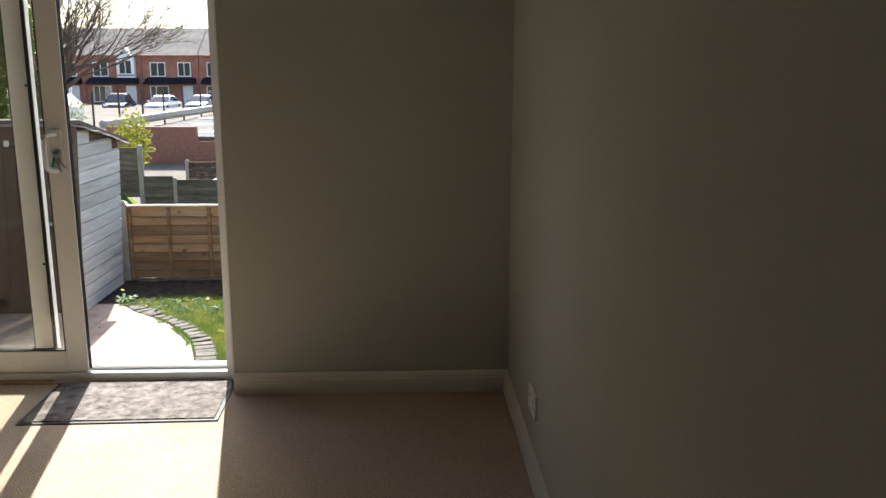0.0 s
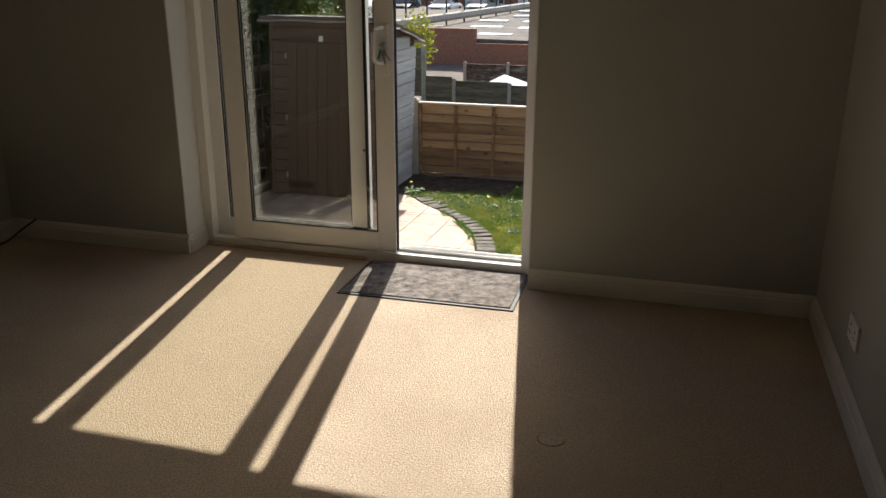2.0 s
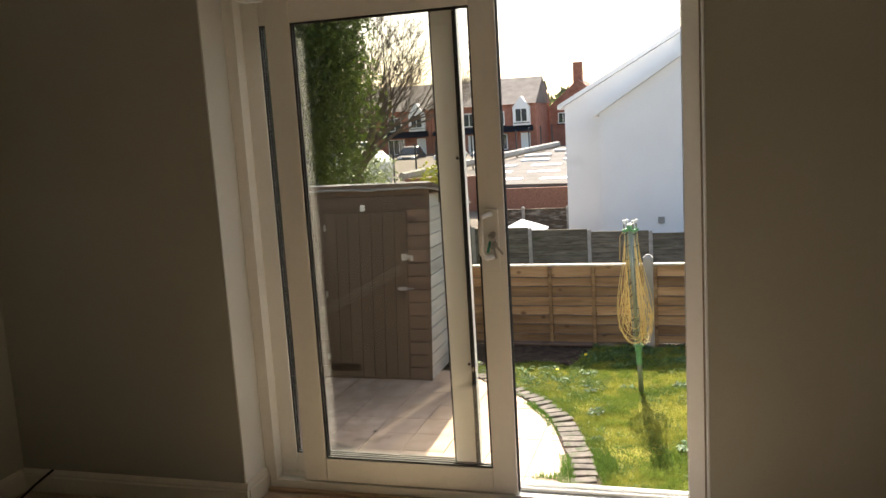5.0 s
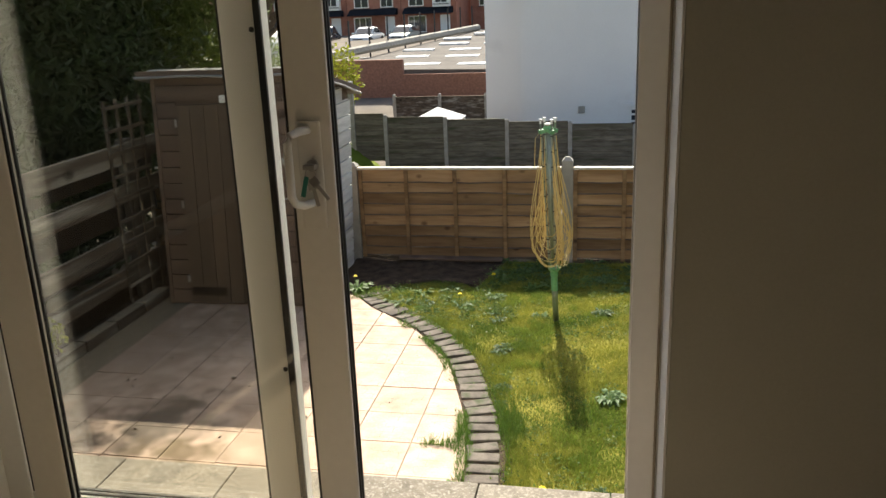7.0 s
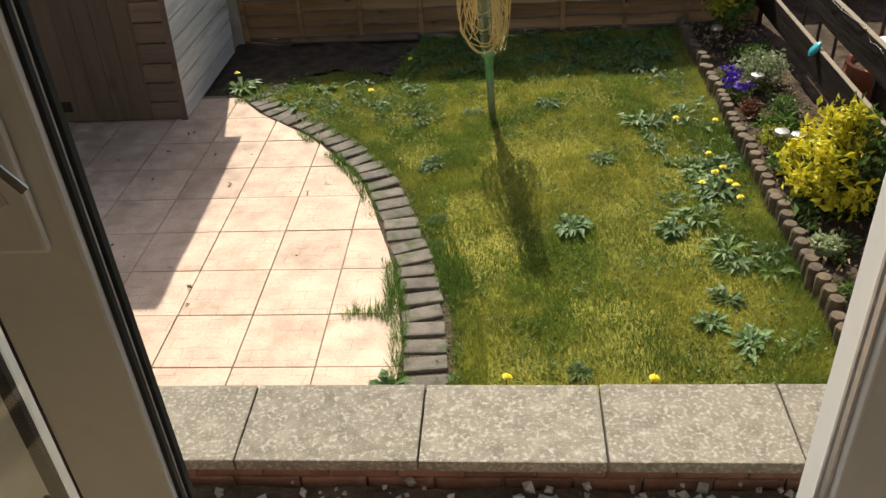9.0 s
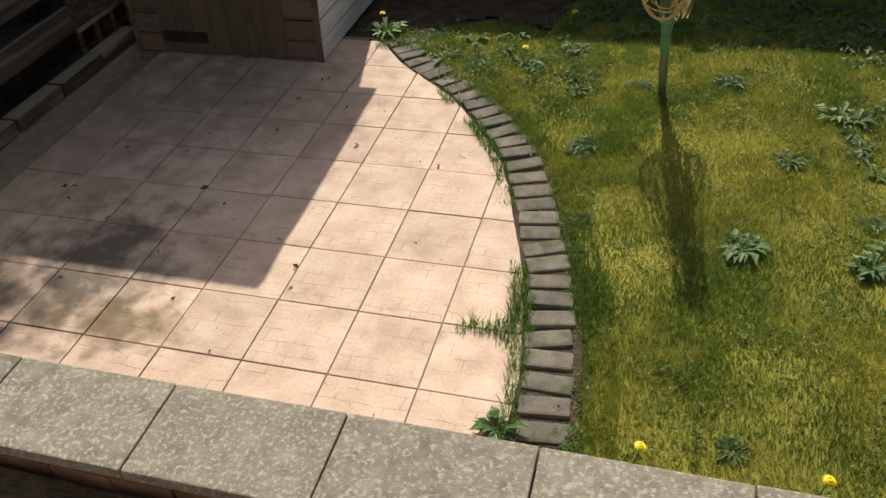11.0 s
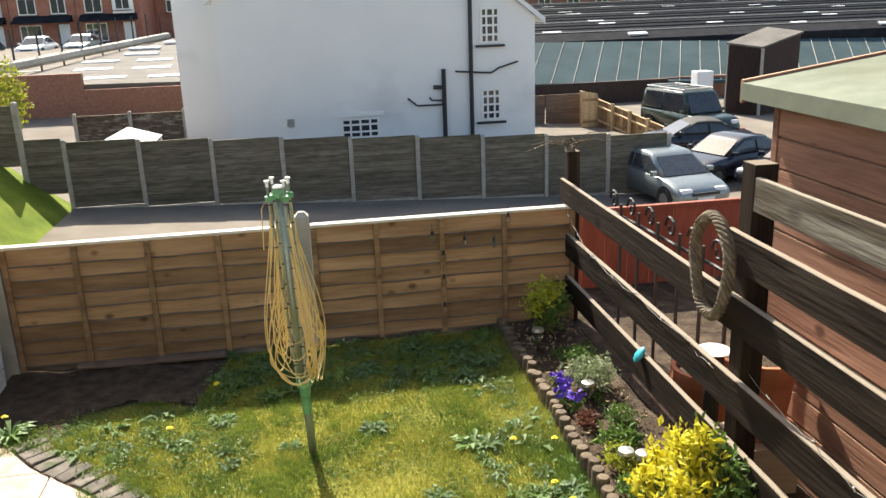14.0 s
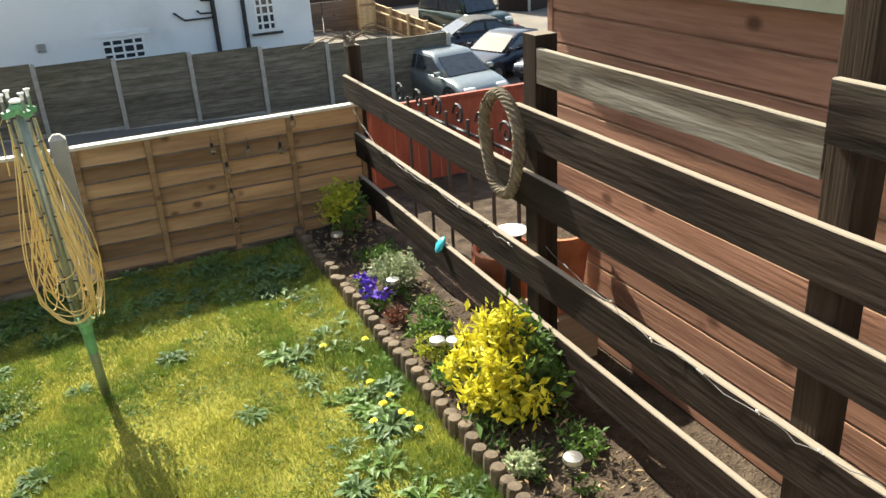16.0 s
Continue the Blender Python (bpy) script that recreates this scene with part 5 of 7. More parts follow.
for k, (x, y, r) in enumerate(((1.91, 3.56, 0.10), (1.71, 2.90, 0.13), (2.17, 2.87, 0.10), (1.04, 3.56, 0.09), (0.91, 4.06, 0.08), (1.66, 4.26, 0.10), (1.22, 4.17, 0.08), (1.08, 2.99, 0.07), (1.09, 2.77, 0.06), (1.68, 1.92, 0.07), (1.20, 1.86, 0.07), (1.0, 3.49, 0.08), (1.66, 5.01, 0.12), (1.91, 4.93, 0.12), (2.31, 5.23, 0.13), (2.05, 5.25, 0.12), (1.4, 5.2, 0.13), (2.25, 4.75, 0.11), (1.1, 5.25, 0.1), (2.45, 4.9, 0.12), (2.38, 2.6, 0.11), (2.44, 3.2, 0.13), (2.5, 3.45, 0.11), (2.2, 2.2, 0.09), (0.0, 4.55, 0.08), (0.45, 4.5, 0.08))):
    rosette("weed", x, y, r * 0.82, 70, WEED, "leafy blue-green weed rosette growing in the lawn", 20 + k)
rng = random.Random(5)
for k in range(170):
    x, y = (rng.uniform(0.75, 2.6), rng.uniform(4.75, 5.45)) if k < 110 else (rng.uniform(2.15, 2.6), rng.uniform(1.9, 4.8)) if k < 135 else (rng.uniform(2.3, 2.62), rng.uniform(2.6, 4.9)) if k < 155 else (rng.uniform(0.0, 0.9), rng.uniform(4.2, 4.7))
    if in_lawn(x - 0.05, y) and not in_soil(x, y):
        rosette("weed", x, y, rng.uniform(0.06, 0.11), 34, (WEED, LEAF)[k % 2], "leafy green weed growing thickly below the fence" if k < 110 else "leafy green weed in the longer lawn edge", 300 + k)
rng = random.Random(77)
clover = Mesh()
for k in range(620):
    x, y = rng.uniform(0.2, 2.62), rng.uniform(1.75, 5.42)
    if not in_lawn(x, y) or in_soil(x, y) or (rng.random() > 0.25 + 0.5 * (y > 4.7) + 0.45 * (x > 2.3)):
        continue
    clover.leaves([(x + rng.gauss(0, 0.045), y + rng.gauss(0, 0.045), G0 + 0.016 + rng.uniform(0, 0.028)) for _ in range(34)], 0.019, 0.6, 0.5)
for k in range(90):
    x, y = rng.uniform(-0.2, 1.0), rng.uniform(3.9, 4.75)
    if in_lawn(x, y) and not in_soil(x, y) and x < 1.15 - (y - 3.9) * 0.3:
        clover.leaves([(x + rng.gauss(0, 0.04), y + rng.gauss(0, 0.04), G0 + 0.016 + rng.uniform(0, 0.03)) for _ in range(30)], 0.022, 0.6, 0.5)
CLOVER = leaf_material("clover_leaf", (0.08, 0.16, 0.03), (0.26, 0.35, 0.11), scale=8)
single("clover", clover, CLOVER, "patches of clover and small broad weeds in the lawn", "clover", "stuff", tidy=False)
rosette("weed", 0.97, 1.84, 0.08, 36, WEED, "leafy weed growing at the end of the edging", 80, PZ + 0.002)
rosette("weed", -0.30, 4.62, 0.12, 60, LEAF, "leafy dandelion clump beside the shed", 81, PZ + 0.002)
rosette("weed", 1.36, 1.18, 0.10, 40, LEAF, "leafy weed in the stony soil by the wall", 82, -0.79)
rosette("weed", 1.78, 1.15, 0.08, 36, LEAF, "leafy weed in the stony soil by the wall", 83, -0.79)

dand = thing("dandelion", (0, 0, 0), "yellow dandelion flower on a thin green stem", "dandelion", "dandelions")
part("stem", Mesh().tube([(0, 0, 0), (0.004, 0.002, 0.05), (0, 0, 0.095)], 0.0022, 5), LEAF, dand)
fl = Mesh()
for ring, (r, zz, n) in enumerate(((0.021, 0.094, 16), (0.016, 0.099, 13), (0.009, 0.103, 9))):
    for j in range(n):
        a = 6.283 * (j + 0.5 * ring) / n
        c, s = math.cos(a), math.sin(a)
        fl.add([(0, 0, zz - 0.003), (r * 0.6 * c - 0.003 * s, r * 0.6 * s + 0.003 * c, zz + 0.002), (r * c, r * s, zz), (r * 0.6 * c + 0.003 * s, r * 0.6 * s - 0.003 * c, zz + 0.002)], ((0, 1, 2, 3),))
part("flower", fl, PETAL, dand, "bright yellow flower head", tidy=False)
spots = [(2.34, 3.85), (2.54, 3.80), (2.44, 3.42), (2.47, 3.28), (2.44, 3.25), (2.46, 3.16), (2.50, 3.10), (2.35, 3.13), (2.50, 3.00), (1.39, 1.80), (1.91, 1.81), (0.58, 4.36), (0.80, 4.88), (-0.33, 4.66)]
for k, (x, y) in enumerate(spots):
    m4 = pose(x, y, G0 + (0.012 if k < 13 else 0.03), random.uniform(-12, 12), random.uniform(-12, 12), 40 * k)
    if k:
        copy_thing(dand, m4)
    else:
        first = m4
copy_thing(dand, pose(1.40, 1.12, -0.80))
dand.matrix_basis = first

for k, (x, y) in enumerate(((2.75, 4.42), (2.77, 4.16), (2.72, 4.22), (2.76, 4.34))):
    p = thing("pansy", (x, y, BEDZ), "violet pansy plant in flower in the bed", "flower", "pansies")
    rng = random.Random(k)
    part("foliage", Mesh().leaves(blob_points((x, y, BEDZ + 0.05), (0.06, 0.06, 0.05), 60, rng), 0.035), LEAF, p, tidy=False)
    part("flower", Mesh().leaves(blob_points((x, y, BEDZ + 0.09), (0.055, 0.055, 0.03), 34, rng, 0.6), 0.03, 0.5, 0.9), VIOLET, p, "violet petals", tidy=False)
JAR = glass_material("jar_glass", (0.9, 0.92, 0.9))


def solar_light(x, y):
    s = thing("solar_light", (x, y, BEDZ), "small clear solar stake light with a metal cap", "solar light", "solar lights")
    part("stake", Mesh().tube([(x, y, BEDZ - 0.03), (x, y, BEDZ + 0.05)], 0.006, 6), BLACK, s)
    part("lens", Mesh().lathe([(0.020, 0.05), (0.030, 0.06), (0.034, 0.11), (0.028, 0.118)], (x, y, BEDZ), 12), JAR, s, "clear ribbed lens", smooth=True)
    part("cap", Mesh().lathe([(0.037, 0.118), (0.040, 0.124), (0.036, 0.138), (0.010, 0.142)], (x, y, BEDZ), 14), STEEL, s, "silver metal cap")


for x, y in ((2.80, 5.03), (2.86, 4.22), (2.80, 3.50), (2.87, 3.46), (2.88, 2.46)):
    solar_light(x, y)
litter = Mesh()
for k in range(700):
    x, y = random.uniform(2.70, 3.12), random.uniform(1.75, 5.4)
    litter.leaves([(x, y, BEDZ + 0.02 + random.uniform(0, 0.03))], 0.035, 0.7, 0.4)
DRY = material("dry_litter", (0.16, 0.10, 0.05), (0.42, 0.32, 0.18), rough=0.9, fine=60, vary=0.4)
single("leaf_litter", litter, DRY, "dry stalks and small leaves on the bed", "leaf litter", "stuff", tidy=False)
lowp = Mesh()
for k in range(26):
    x, y = random.uniform(2.72, 3.1), random.uniform(2.1, 4.9)
    lowp.leaves(blob_points((x, y, BEDZ + 0.03), (0.06, 0.07, 0.05), 30, random.Random(k)), 0.04, 0.3, 0.4)
single("bed_greenery", lowp, LEAF, "low straggly green plants in the flower bed", "plants", "stuff", tidy=False)

# wreath, bird, string lights, hanging bulbs
WICKER = material("pale_wicker", (0.055, 0.040, 0.027), (0.21, 0.165, 0.115), rough=0.85, scale=20, fine=120)
wr = thing("wicker_wreath", (3.10, 3.34, 0.08), "oval twisted pale wicker wreath hung on the fence post", "wreath")
for k in range(6):
    pts = []
    for s in range(49):
        a = 2 * math.pi * s / 48
        tw = a * 7 + k * math.pi / 3
        rr = 0.020
        cy, cz = math.cos(a), math.sin(a)
        pts.append((3.085 + rr * math.sin(tw), 3.34 + cy * (0.150 + 0.012 * math.sin(3 * a) + rr * math.cos(tw)), 0.265 + cz * (0.215 + rr * math.cos(tw))))
    part("twist", Mesh().tube(pts, 0.009, 6, cap=False), WICKER, wr, tidy=False)
TEALP = material("teal_paint", (0.02, 0.26, 0.34), (0.05, 0.42, 0.5), rough=0.4, fine=60)
bd = Mesh().lathe([(0.0, 0), (0.016, 0.012), (0.026, 0.04), (0.022, 0.075), (0.010, 0.095), (0.0, 0.10)], (0, 0, 0), 10)
bd.v = [tuple(pose(3.095, 4.15, -0.545, 0, 35, 0) @ Vector((p[0] * 0.7, p[1] * 1.4, p[2]))) for p in bd.v]
single("bird_ornament", bd, TEALP, "small teal bird ornament fixed to the plank", "ornament", smooth=True)
WIRE = material("thin_dark_wire", (0.02, 0.02, 0.02), (0.06, 0.055, 0.05), rough=0.6, fine=80)


def fairy_lights(pts, label):
    s = thing("string_light", pts[0], label, "string lights")
    fine = []
    for a, b in zip(pts, pts[1:]):
        for k in range(8):
            t = k / 8
            fine.append(Vector(a).lerp(Vector(b), t) + Vector((random.uniform(-0.006, 0.006), 0, random.uniform(-0.010, 0.010) - 0.02 * math.sin(t * math.pi))))
    part("wire", Mesh().tube(fine, 0.0018, 4, cap=False), WIRE, s, tidy=False)
    for k in range(3, len(fine), 5):
        q = fine[k]
        part("bulb", Mesh().tube([q, q + Vector((-0.012, random.uniform(-0.02, 0.02), random.uniform(0.005, 0.025)))], 0.003, 5), PLASTIC, s)


fairy_lights([(3.128, 3.05, -0.10), (3.128, 2.6, -0.17), (3.128, 2.2, -0.19), (3.128, 1.8, -0.20), (3.128, 1.45, -0.16), (3.128, 1.1, -0.19)], "thin string of small lights along the dark plank")
fairy_lights([(3.128, 5.55, 0.02), (3.128, 5.2, -0.13), (3.128, 4.7, -0.20), (3.128, 4.2, -0.18), (3.128, 3.6, -0.19), (3.128, 3.3, -0.22)], "thin string of small lights on the plank fence")
for k, (x, z) in enumerate(((2.20, -0.17), (2.27, -0.31), (2.27, -0.48), (2.42, -0.22), (2.62, -0.24), (2.72, -0.08), (2.27, -0.68))):
    bulb = thing("hanging_bulb", (x, FY - 0.075, z), "small clear glass bulb hanging on the fence", "light bulb", "hanging bulbs")
    part("glass", Mesh().lathe([(0.004, 0), (0.017, 0.010), (0.021, 0.026), (0.012, 0.046), (0.009, 0.052)], (x, FY - 0.075, z), 10), JAR, bulb, smooth=True)
    part("cap", Mesh().tube([(x, FY - 0.075, z + 0.05), (x, FY - 0.075, z + 0.075)], 0.010, 8), BLACK, bulb, "dark cap")
    part("cord", Mesh().tube([(x, FY - 0.075, z + 0.075), (x, FY - 0.05, z + 0.12)], 0.002, 4), WIRE, bulb)
straw = thing("straw_ornament", (3.20, 5.62, 0.36), "dried twig bow tied on the fence post", "ornament")
for k in range(16):
    a = -0.5 + random.uniform(-0.7, 0.7) + (math.pi if k % 2 else 0)
    l = random.uniform(0.18, 0.34)
    p0 = Vector((3.19, 5.60, 0.40))
    p1 = p0 + Vector((math.cos(a) * l, math.sin(a) * 0.3 * l, random.uniform(-0.04, 0.10)))
    part("twig", Mesh().tube([p0, p0.lerp(p1, 0.5) + Vector((0, 0, 0.035)), p1], [0.004, 0.003, 0.002], 5), WICKER, straw, tidy=False)
part("knot", Mesh().leaves(blob_points((3.19, 5.60, 0.41), (0.05, 0.05, 0.05), 60, random.Random(3), 0.8), 0.03), WICKER, straw, tidy=False)
part("block", Mesh().box(3.16, 5.58, 0.355, 3.22, 5.64, 0.40), PLANK_L, straw, bevel=0.004)

# next door: red panels, scrolls and pots
RED = material("red_brown_panel", (0.20, 0.045, 0.022), (0.34, 0.09, 0.05), rough=0.7, scale=4, fine=40, stretch=(6, 6, 1), vary=0.2)
for k in range(2):
    x0 = 3.30 + 1.75 * k
    rp = thing("red_fence_panel", (x0 + 0.85, 6.2, G0), "red-brown stained fence panel at the end of the next garden", "fence panel", "red panels")
    for j in range(9):
        part("board", Mesh().box(x0 + 0.188 * j, 6.2, G0 - 0.05, x0 + 0.188 * j + 0.184, 6.218, -0.26), RED, rp, bevel=0.003)
    part("top_rail", Mesh().box(x0, 6.185, -0.258, x0 + 1.7, 6.235, -0.222), RED, rp, bevel=0.004)
single("neighbour_ground", Mesh().box(3.22, 0.3, G0 - 0.10, 8.0, 6.25, G0 - 0.01), SOIL, "shaded soil and paving of the next garden", "ground", "structure")
scroll = thing("iron_scroll_rail", (3.30, 4.8, -0.2), "black wrought iron scroll rail behind the plank fence", "iron rail")
for k in range(7):
    c = Vector((3.42 + 0.02 * k, 5.35 - 0.25 * k, 0.06))
    pts = [(c.x, c.y + (0.075 - 0.0048 * s) * math.cos(s * 0.55), c.z + (0.075 - 0.0048 * s) * math.sin(s * 0.55)) for s in range(14)]
    part("scroll", Mesh().tube(pts, 0.009, 6), LEAD, scroll)
    part("bar", Mesh().box(c.x - 0.008, c.y - 0.125, -0.9, c.x + 0.008, c.y - 0.109, c.z), LEAD, scroll)
part("rail", Mesh().tube([(3.42, 5.45, -0.03), (3.56, 3.75, -0.03)], 0.010, 6), LEAD, scroll)
TERRA = material("terracotta", (0.30, 0.085, 0.035), (0.48, 0.17, 0.08), rough=0.8, scale=8, fine=90)
for x, y, r, h, zb in ((3.42, 3.42, 0.15, 0.40, -0.62), (3.40, 3.95, 0.17, 0.36, -0.87)):
    pt = thing("terracotta_pot", (x, y, zb), "terracotta plant pot behind the plank fence", "plant pot", "pots")
    part("pot", Mesh().lathe([(r * 0.65, 0), (r * 0.92, h * 0.8), (r, h * 0.8), (r, h), (r * 0.86, h), (r * 0.8, h * 0.75)], (x, y, zb), 18), TERRA, pt, smooth=False)
    part("soil", Mesh().lathe([(r * 0.85, h * 0.9), (r * 0.4, h * 0.93), (0.01, h * 0.93)], (x, y, zb), 12), SOIL, pt)
single("pot_stand", Mesh().box(3.28, 3.28, G0 - 0.01, 3.55, 3.56, -0.62), WOODSTRIP, "pale wooden stand under a pot", "stand", bevel=0.005)
single("saucer", Mesh().lathe([(0.04, 0), (0.08, 0.012), (0.085, 0.018), (0.07, 0.014), (0.02, 0.01)], (3.33, 3.72, -0.33), 18), PLASTIC, "pale saucer standing behind the fence", "saucer", smooth=True)
single("saucer_stand", Mesh().tube([(3.33, 3.72, G0 - 0.01), (3.33, 3.72, -0.33)], 0.04, 8), BLACK, "dark stand under the saucer", "stand")


# ---- hedge, conifer and tree on the left ----
def conifer(at, r, n, label, seed, size=0.2, cz=None, mats=(DEEP,)):
    rng = random.Random(seed)
    t = thing("conifer", at, label, "conifer")
    part("trunk", Mesh().tube([at, Vector(at) + Vector((0.05, 0, r[2])), Vector(at) + Vector((0, 0, r[2] * 1.9))], [0.14, 0.10, 0.02], 8), BARK_AND_SHADE, t)
    c = Vector(at) + Vector((0, 0, cz if cz else r[2] * 0.95))
    pts = []
    for k in range(n // 26):
        q = blob_points(c, r, 1, rng, 0.72)[0]
        pts += [q + Vector((rng.gauss(0, 0.10), rng.gauss(0, 0.10), rng.gauss(0, 0.14))) for _ in range(26)]
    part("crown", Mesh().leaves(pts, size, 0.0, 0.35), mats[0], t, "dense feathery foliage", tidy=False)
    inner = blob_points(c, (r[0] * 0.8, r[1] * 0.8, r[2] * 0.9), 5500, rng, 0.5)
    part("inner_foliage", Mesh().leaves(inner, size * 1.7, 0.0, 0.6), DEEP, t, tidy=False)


# outer spray takes a sunlit tone, light put into its colour over DEEP inside
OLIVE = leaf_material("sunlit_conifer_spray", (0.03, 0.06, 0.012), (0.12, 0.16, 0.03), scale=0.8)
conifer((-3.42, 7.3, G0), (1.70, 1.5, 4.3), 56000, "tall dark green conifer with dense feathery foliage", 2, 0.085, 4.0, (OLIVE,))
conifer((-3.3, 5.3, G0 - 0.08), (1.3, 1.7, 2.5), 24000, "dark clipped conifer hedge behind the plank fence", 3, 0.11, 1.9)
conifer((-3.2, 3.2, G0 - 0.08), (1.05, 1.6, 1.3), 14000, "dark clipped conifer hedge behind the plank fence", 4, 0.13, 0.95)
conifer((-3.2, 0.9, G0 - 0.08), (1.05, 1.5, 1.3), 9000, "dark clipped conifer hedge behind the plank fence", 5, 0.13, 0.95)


def bare_tree(at, height, seed, label, twigs=True):
    rng = random.Random(seed)
    t = thing("bare_tree", at, label, "tree")
    limbs, thin = Mesh(), Mesh()
    tips = []

    def grow(p, d, l, r, depth):
        pts, rr = [p], [r]
        q, dd = Vector(p), Vector(d)
        for s in range(4):
            dd = (dd + Vector((rng.gauss(0, 0.10), rng.gauss(0, 0.10), rng.gauss(0, 0.06) + 0.03))).normalized()
            q = q + dd * l / 4
            pts.append(q.copy())
            rr.append(r * (1 - 0.15 * (s + 1)))
        (limbs if depth < 2 else thin).tube(pts, rr, 7 if depth < 2 else 4, cap=False)
        if depth >= 4:
            tips.append(q)
            return
        for k in range(rng.choice((3, 3, 4))):
            i = rng.choice((2, 3, 4))
            nd = (dd + Vector((rng.gauss(0, 0.42), rng.gauss(0, 0.42), rng.gauss(0, 0.25)))).normalized()
            grow(pts[i], nd, l * rng.uniform(0.55, 0.8), max(0.006, rr[i] * 0.74), depth + 1)

    for k in range(15):
        a = rng.uniform(0, 6.28)
        grow(Vector(at), Vector((math.cos(a) * 0.4 + 0.28, math.sin(a) * 0.35, 1)).normalized(), height * 0.36, 0.075, 0)
    limbs.tube([(at[0], at[1], ground_z(at[0], at[1]) - 0.1), at], [0.24, 0.16], 8)
    part("trunk", limbs, BARK_AND_SHADE, t, "brown bare trunk and branching", tidy=False)
    part("twig_crown", thin, BARK_AND_SHADE, t, "fine bare twig crown", tidy=False)
    part("young_leaves", Mesh().leaves([p + Vector((rng.gauss(0, 0.15), rng.gauss(0, 0.15), rng.gauss(0, 0.15))) for p in tips[::4]], 0.05), LIME, t, "sparse yellow-green young leaves", tidy=False)


bare_tree((-6.1, 16.4, 0.35), 5.2, 4, "bare multi-stemmed tree with fine twigs")
shrub("sallow_bush", (-7.3, 26.5, -2.6), (0.9, 0.9, 1.5), 900, 0.16, (LIME,), "yellow-green bush behind the brick wall", 0.5, seed=15)
shrub("bramble_bush", (-6.6, 17.6, -1.2), (1.5, 1.0, 1.2), 1100, 0.16, (PALE,), "pale straggly bush behind the brick wall", 0.4, seed=16)
spiky = thing("cordyline", (-6.6, 15.6, -0.6), "spiky green palm-like plant behind the wall", "plant")
sm = Mesh()
for k in range(60):
    a, e = random.uniform(0, 6.28), random.uniform(0.2, 1.3)
    d = Vector((math.cos(a) * math.cos(e), math.sin(a) * math.cos(e), math.sin(e)))
    p = Vector((-6.6, 15.6, 0.35))
    s = Vector((-d.y, d.x, 0)).normalized() * 0.02
    sm.add([p - s, p + s, p + d * 0.75 + Vector((0, 0, -0.1))], ((0, 1, 2),))
part("leaf_fan", sm, LIME, spiky, tidy=False)
part("stem", Mesh().tube([(-6.6, 15.6, -1.2), (-6.6, 15.6, 0.4)], 0.06, 7), BARK_AND_SHADE, spiky)


# ---- walls and buildings further off ----


bw = thing("old_brick_wall", (-7.6, 19.0, -3.2), "old red brick wall with a pale coping", "brick wall")
wdir = Vector((-8.75 + 7.0, 25.0 - 13.98, 0)).normalized()
ang = math.degrees(math.atan2(wdir.y, wdir.x))
wm = pose(-7.0, 13.98, 0, 0, 0, ang)
part("wall_face", Mesh().box(-3.0, -0.10, -3.4, 11.2, 0.10, 0.24, wm), BRICK, bw)
part("coping", Mesh().box(-3.0, -0.14, 0.24, 11.25, 0.14, 0.31, wm), CONC, bw, bevel=0.01)
bk = unit_box("brick", 0.215, 0.02, 0.065, 0.004, BRICK)
for r in range(12):
    for c in range(24):
        q = wm @ Vector((5.4 + 0.235 * c + (0.117 if r % 2 else 0), -0.105, 0.165 - 0.078 * r))
        piece("brick", bk, bw, pose(q.x, q.y, q.z, 0, 0, ang))
bb = thing("brick_outbuilding", (-11.5, 21.0, -3.0), "red brick outbuilding behind the garden wall", "building")
part("wall", Mesh().box(-14.5, 20.0, -3.6, -9.45, 24.0, 2.6), BRICK, bb)
part("roof", Mesh().prism([(19.7, 2.6), (24.3, 2.6), (22.0, 4.2)], 0, -14.8, -9.2), ROOFTILE, bb)
CARW = material("white_car_paint", (0.70, 0.71, 0.72), (0.80, 0.81, 0.82), rough=0.25, spec=0.6, fine=20, bump=0)
vanm = Mesh().prism([(-9.4, -1.0), (-6.6, -1.0), (-6.35, 0.55), (-6.7, 0.86), (-9.2, 0.95), (-9.45, 0.6)], 1, 18.2, 20.0)
single("white_tank", vanm, CARW, "white rounded vehicle top behind the brick wall", "vehicle", bevel=0.12, smooth=True)


def window(parent, x0, x1, z0, z1, y, cols, rows, label="white window", sill=True, dark=True, e=0.085):
    """A framed window on a wall facing -y, with glazing bars."""
    w = part("window", Mesh().box(x0, y - 0.03, z0, x0 + e, y + 0.05, z1).box(x1 - e, y - 0.03, z0, x1, y + 0.05, z1).box(x0 + e, y - 0.03, z1 - e, x1 - e, y + 0.05, z1).box(x0 + e, y - 0.03, z0, x1 - e, y + 0.05, z0 + e), UPVC, parent, label)
    part("pane", Mesh().box(x0 + e, y - 0.012, z0 + e, x1 - e, y - 0.002, z1 - e), DARKGLASS, w, "dark reflecting glass")
    for c in range(1, cols):
        x = x0 + (x1 - x0) * c / cols
        part("glazing_bar", Mesh().box(x - 0.032, y - 0.028, z0 + e, x + 0.032, y - 0.013, z1 - e), UPVC, w)
    for r in range(1, rows):
        z = z0 + (z1 - z0) * r / rows
        part("glazing_bar", Mesh().box(x0 + e, y - 0.029, z - 0.032, x1 - e, y - 0.0135, z + 0.032), UPVC, w)
    if sill:
        part("sill", Mesh().box(x0 - 0.15, y - 0.10, z0 - 0.10, x1 + 0.15, y + 0.02, z0 - 0.03), LEAD, w, "dark stone sill")
    return w


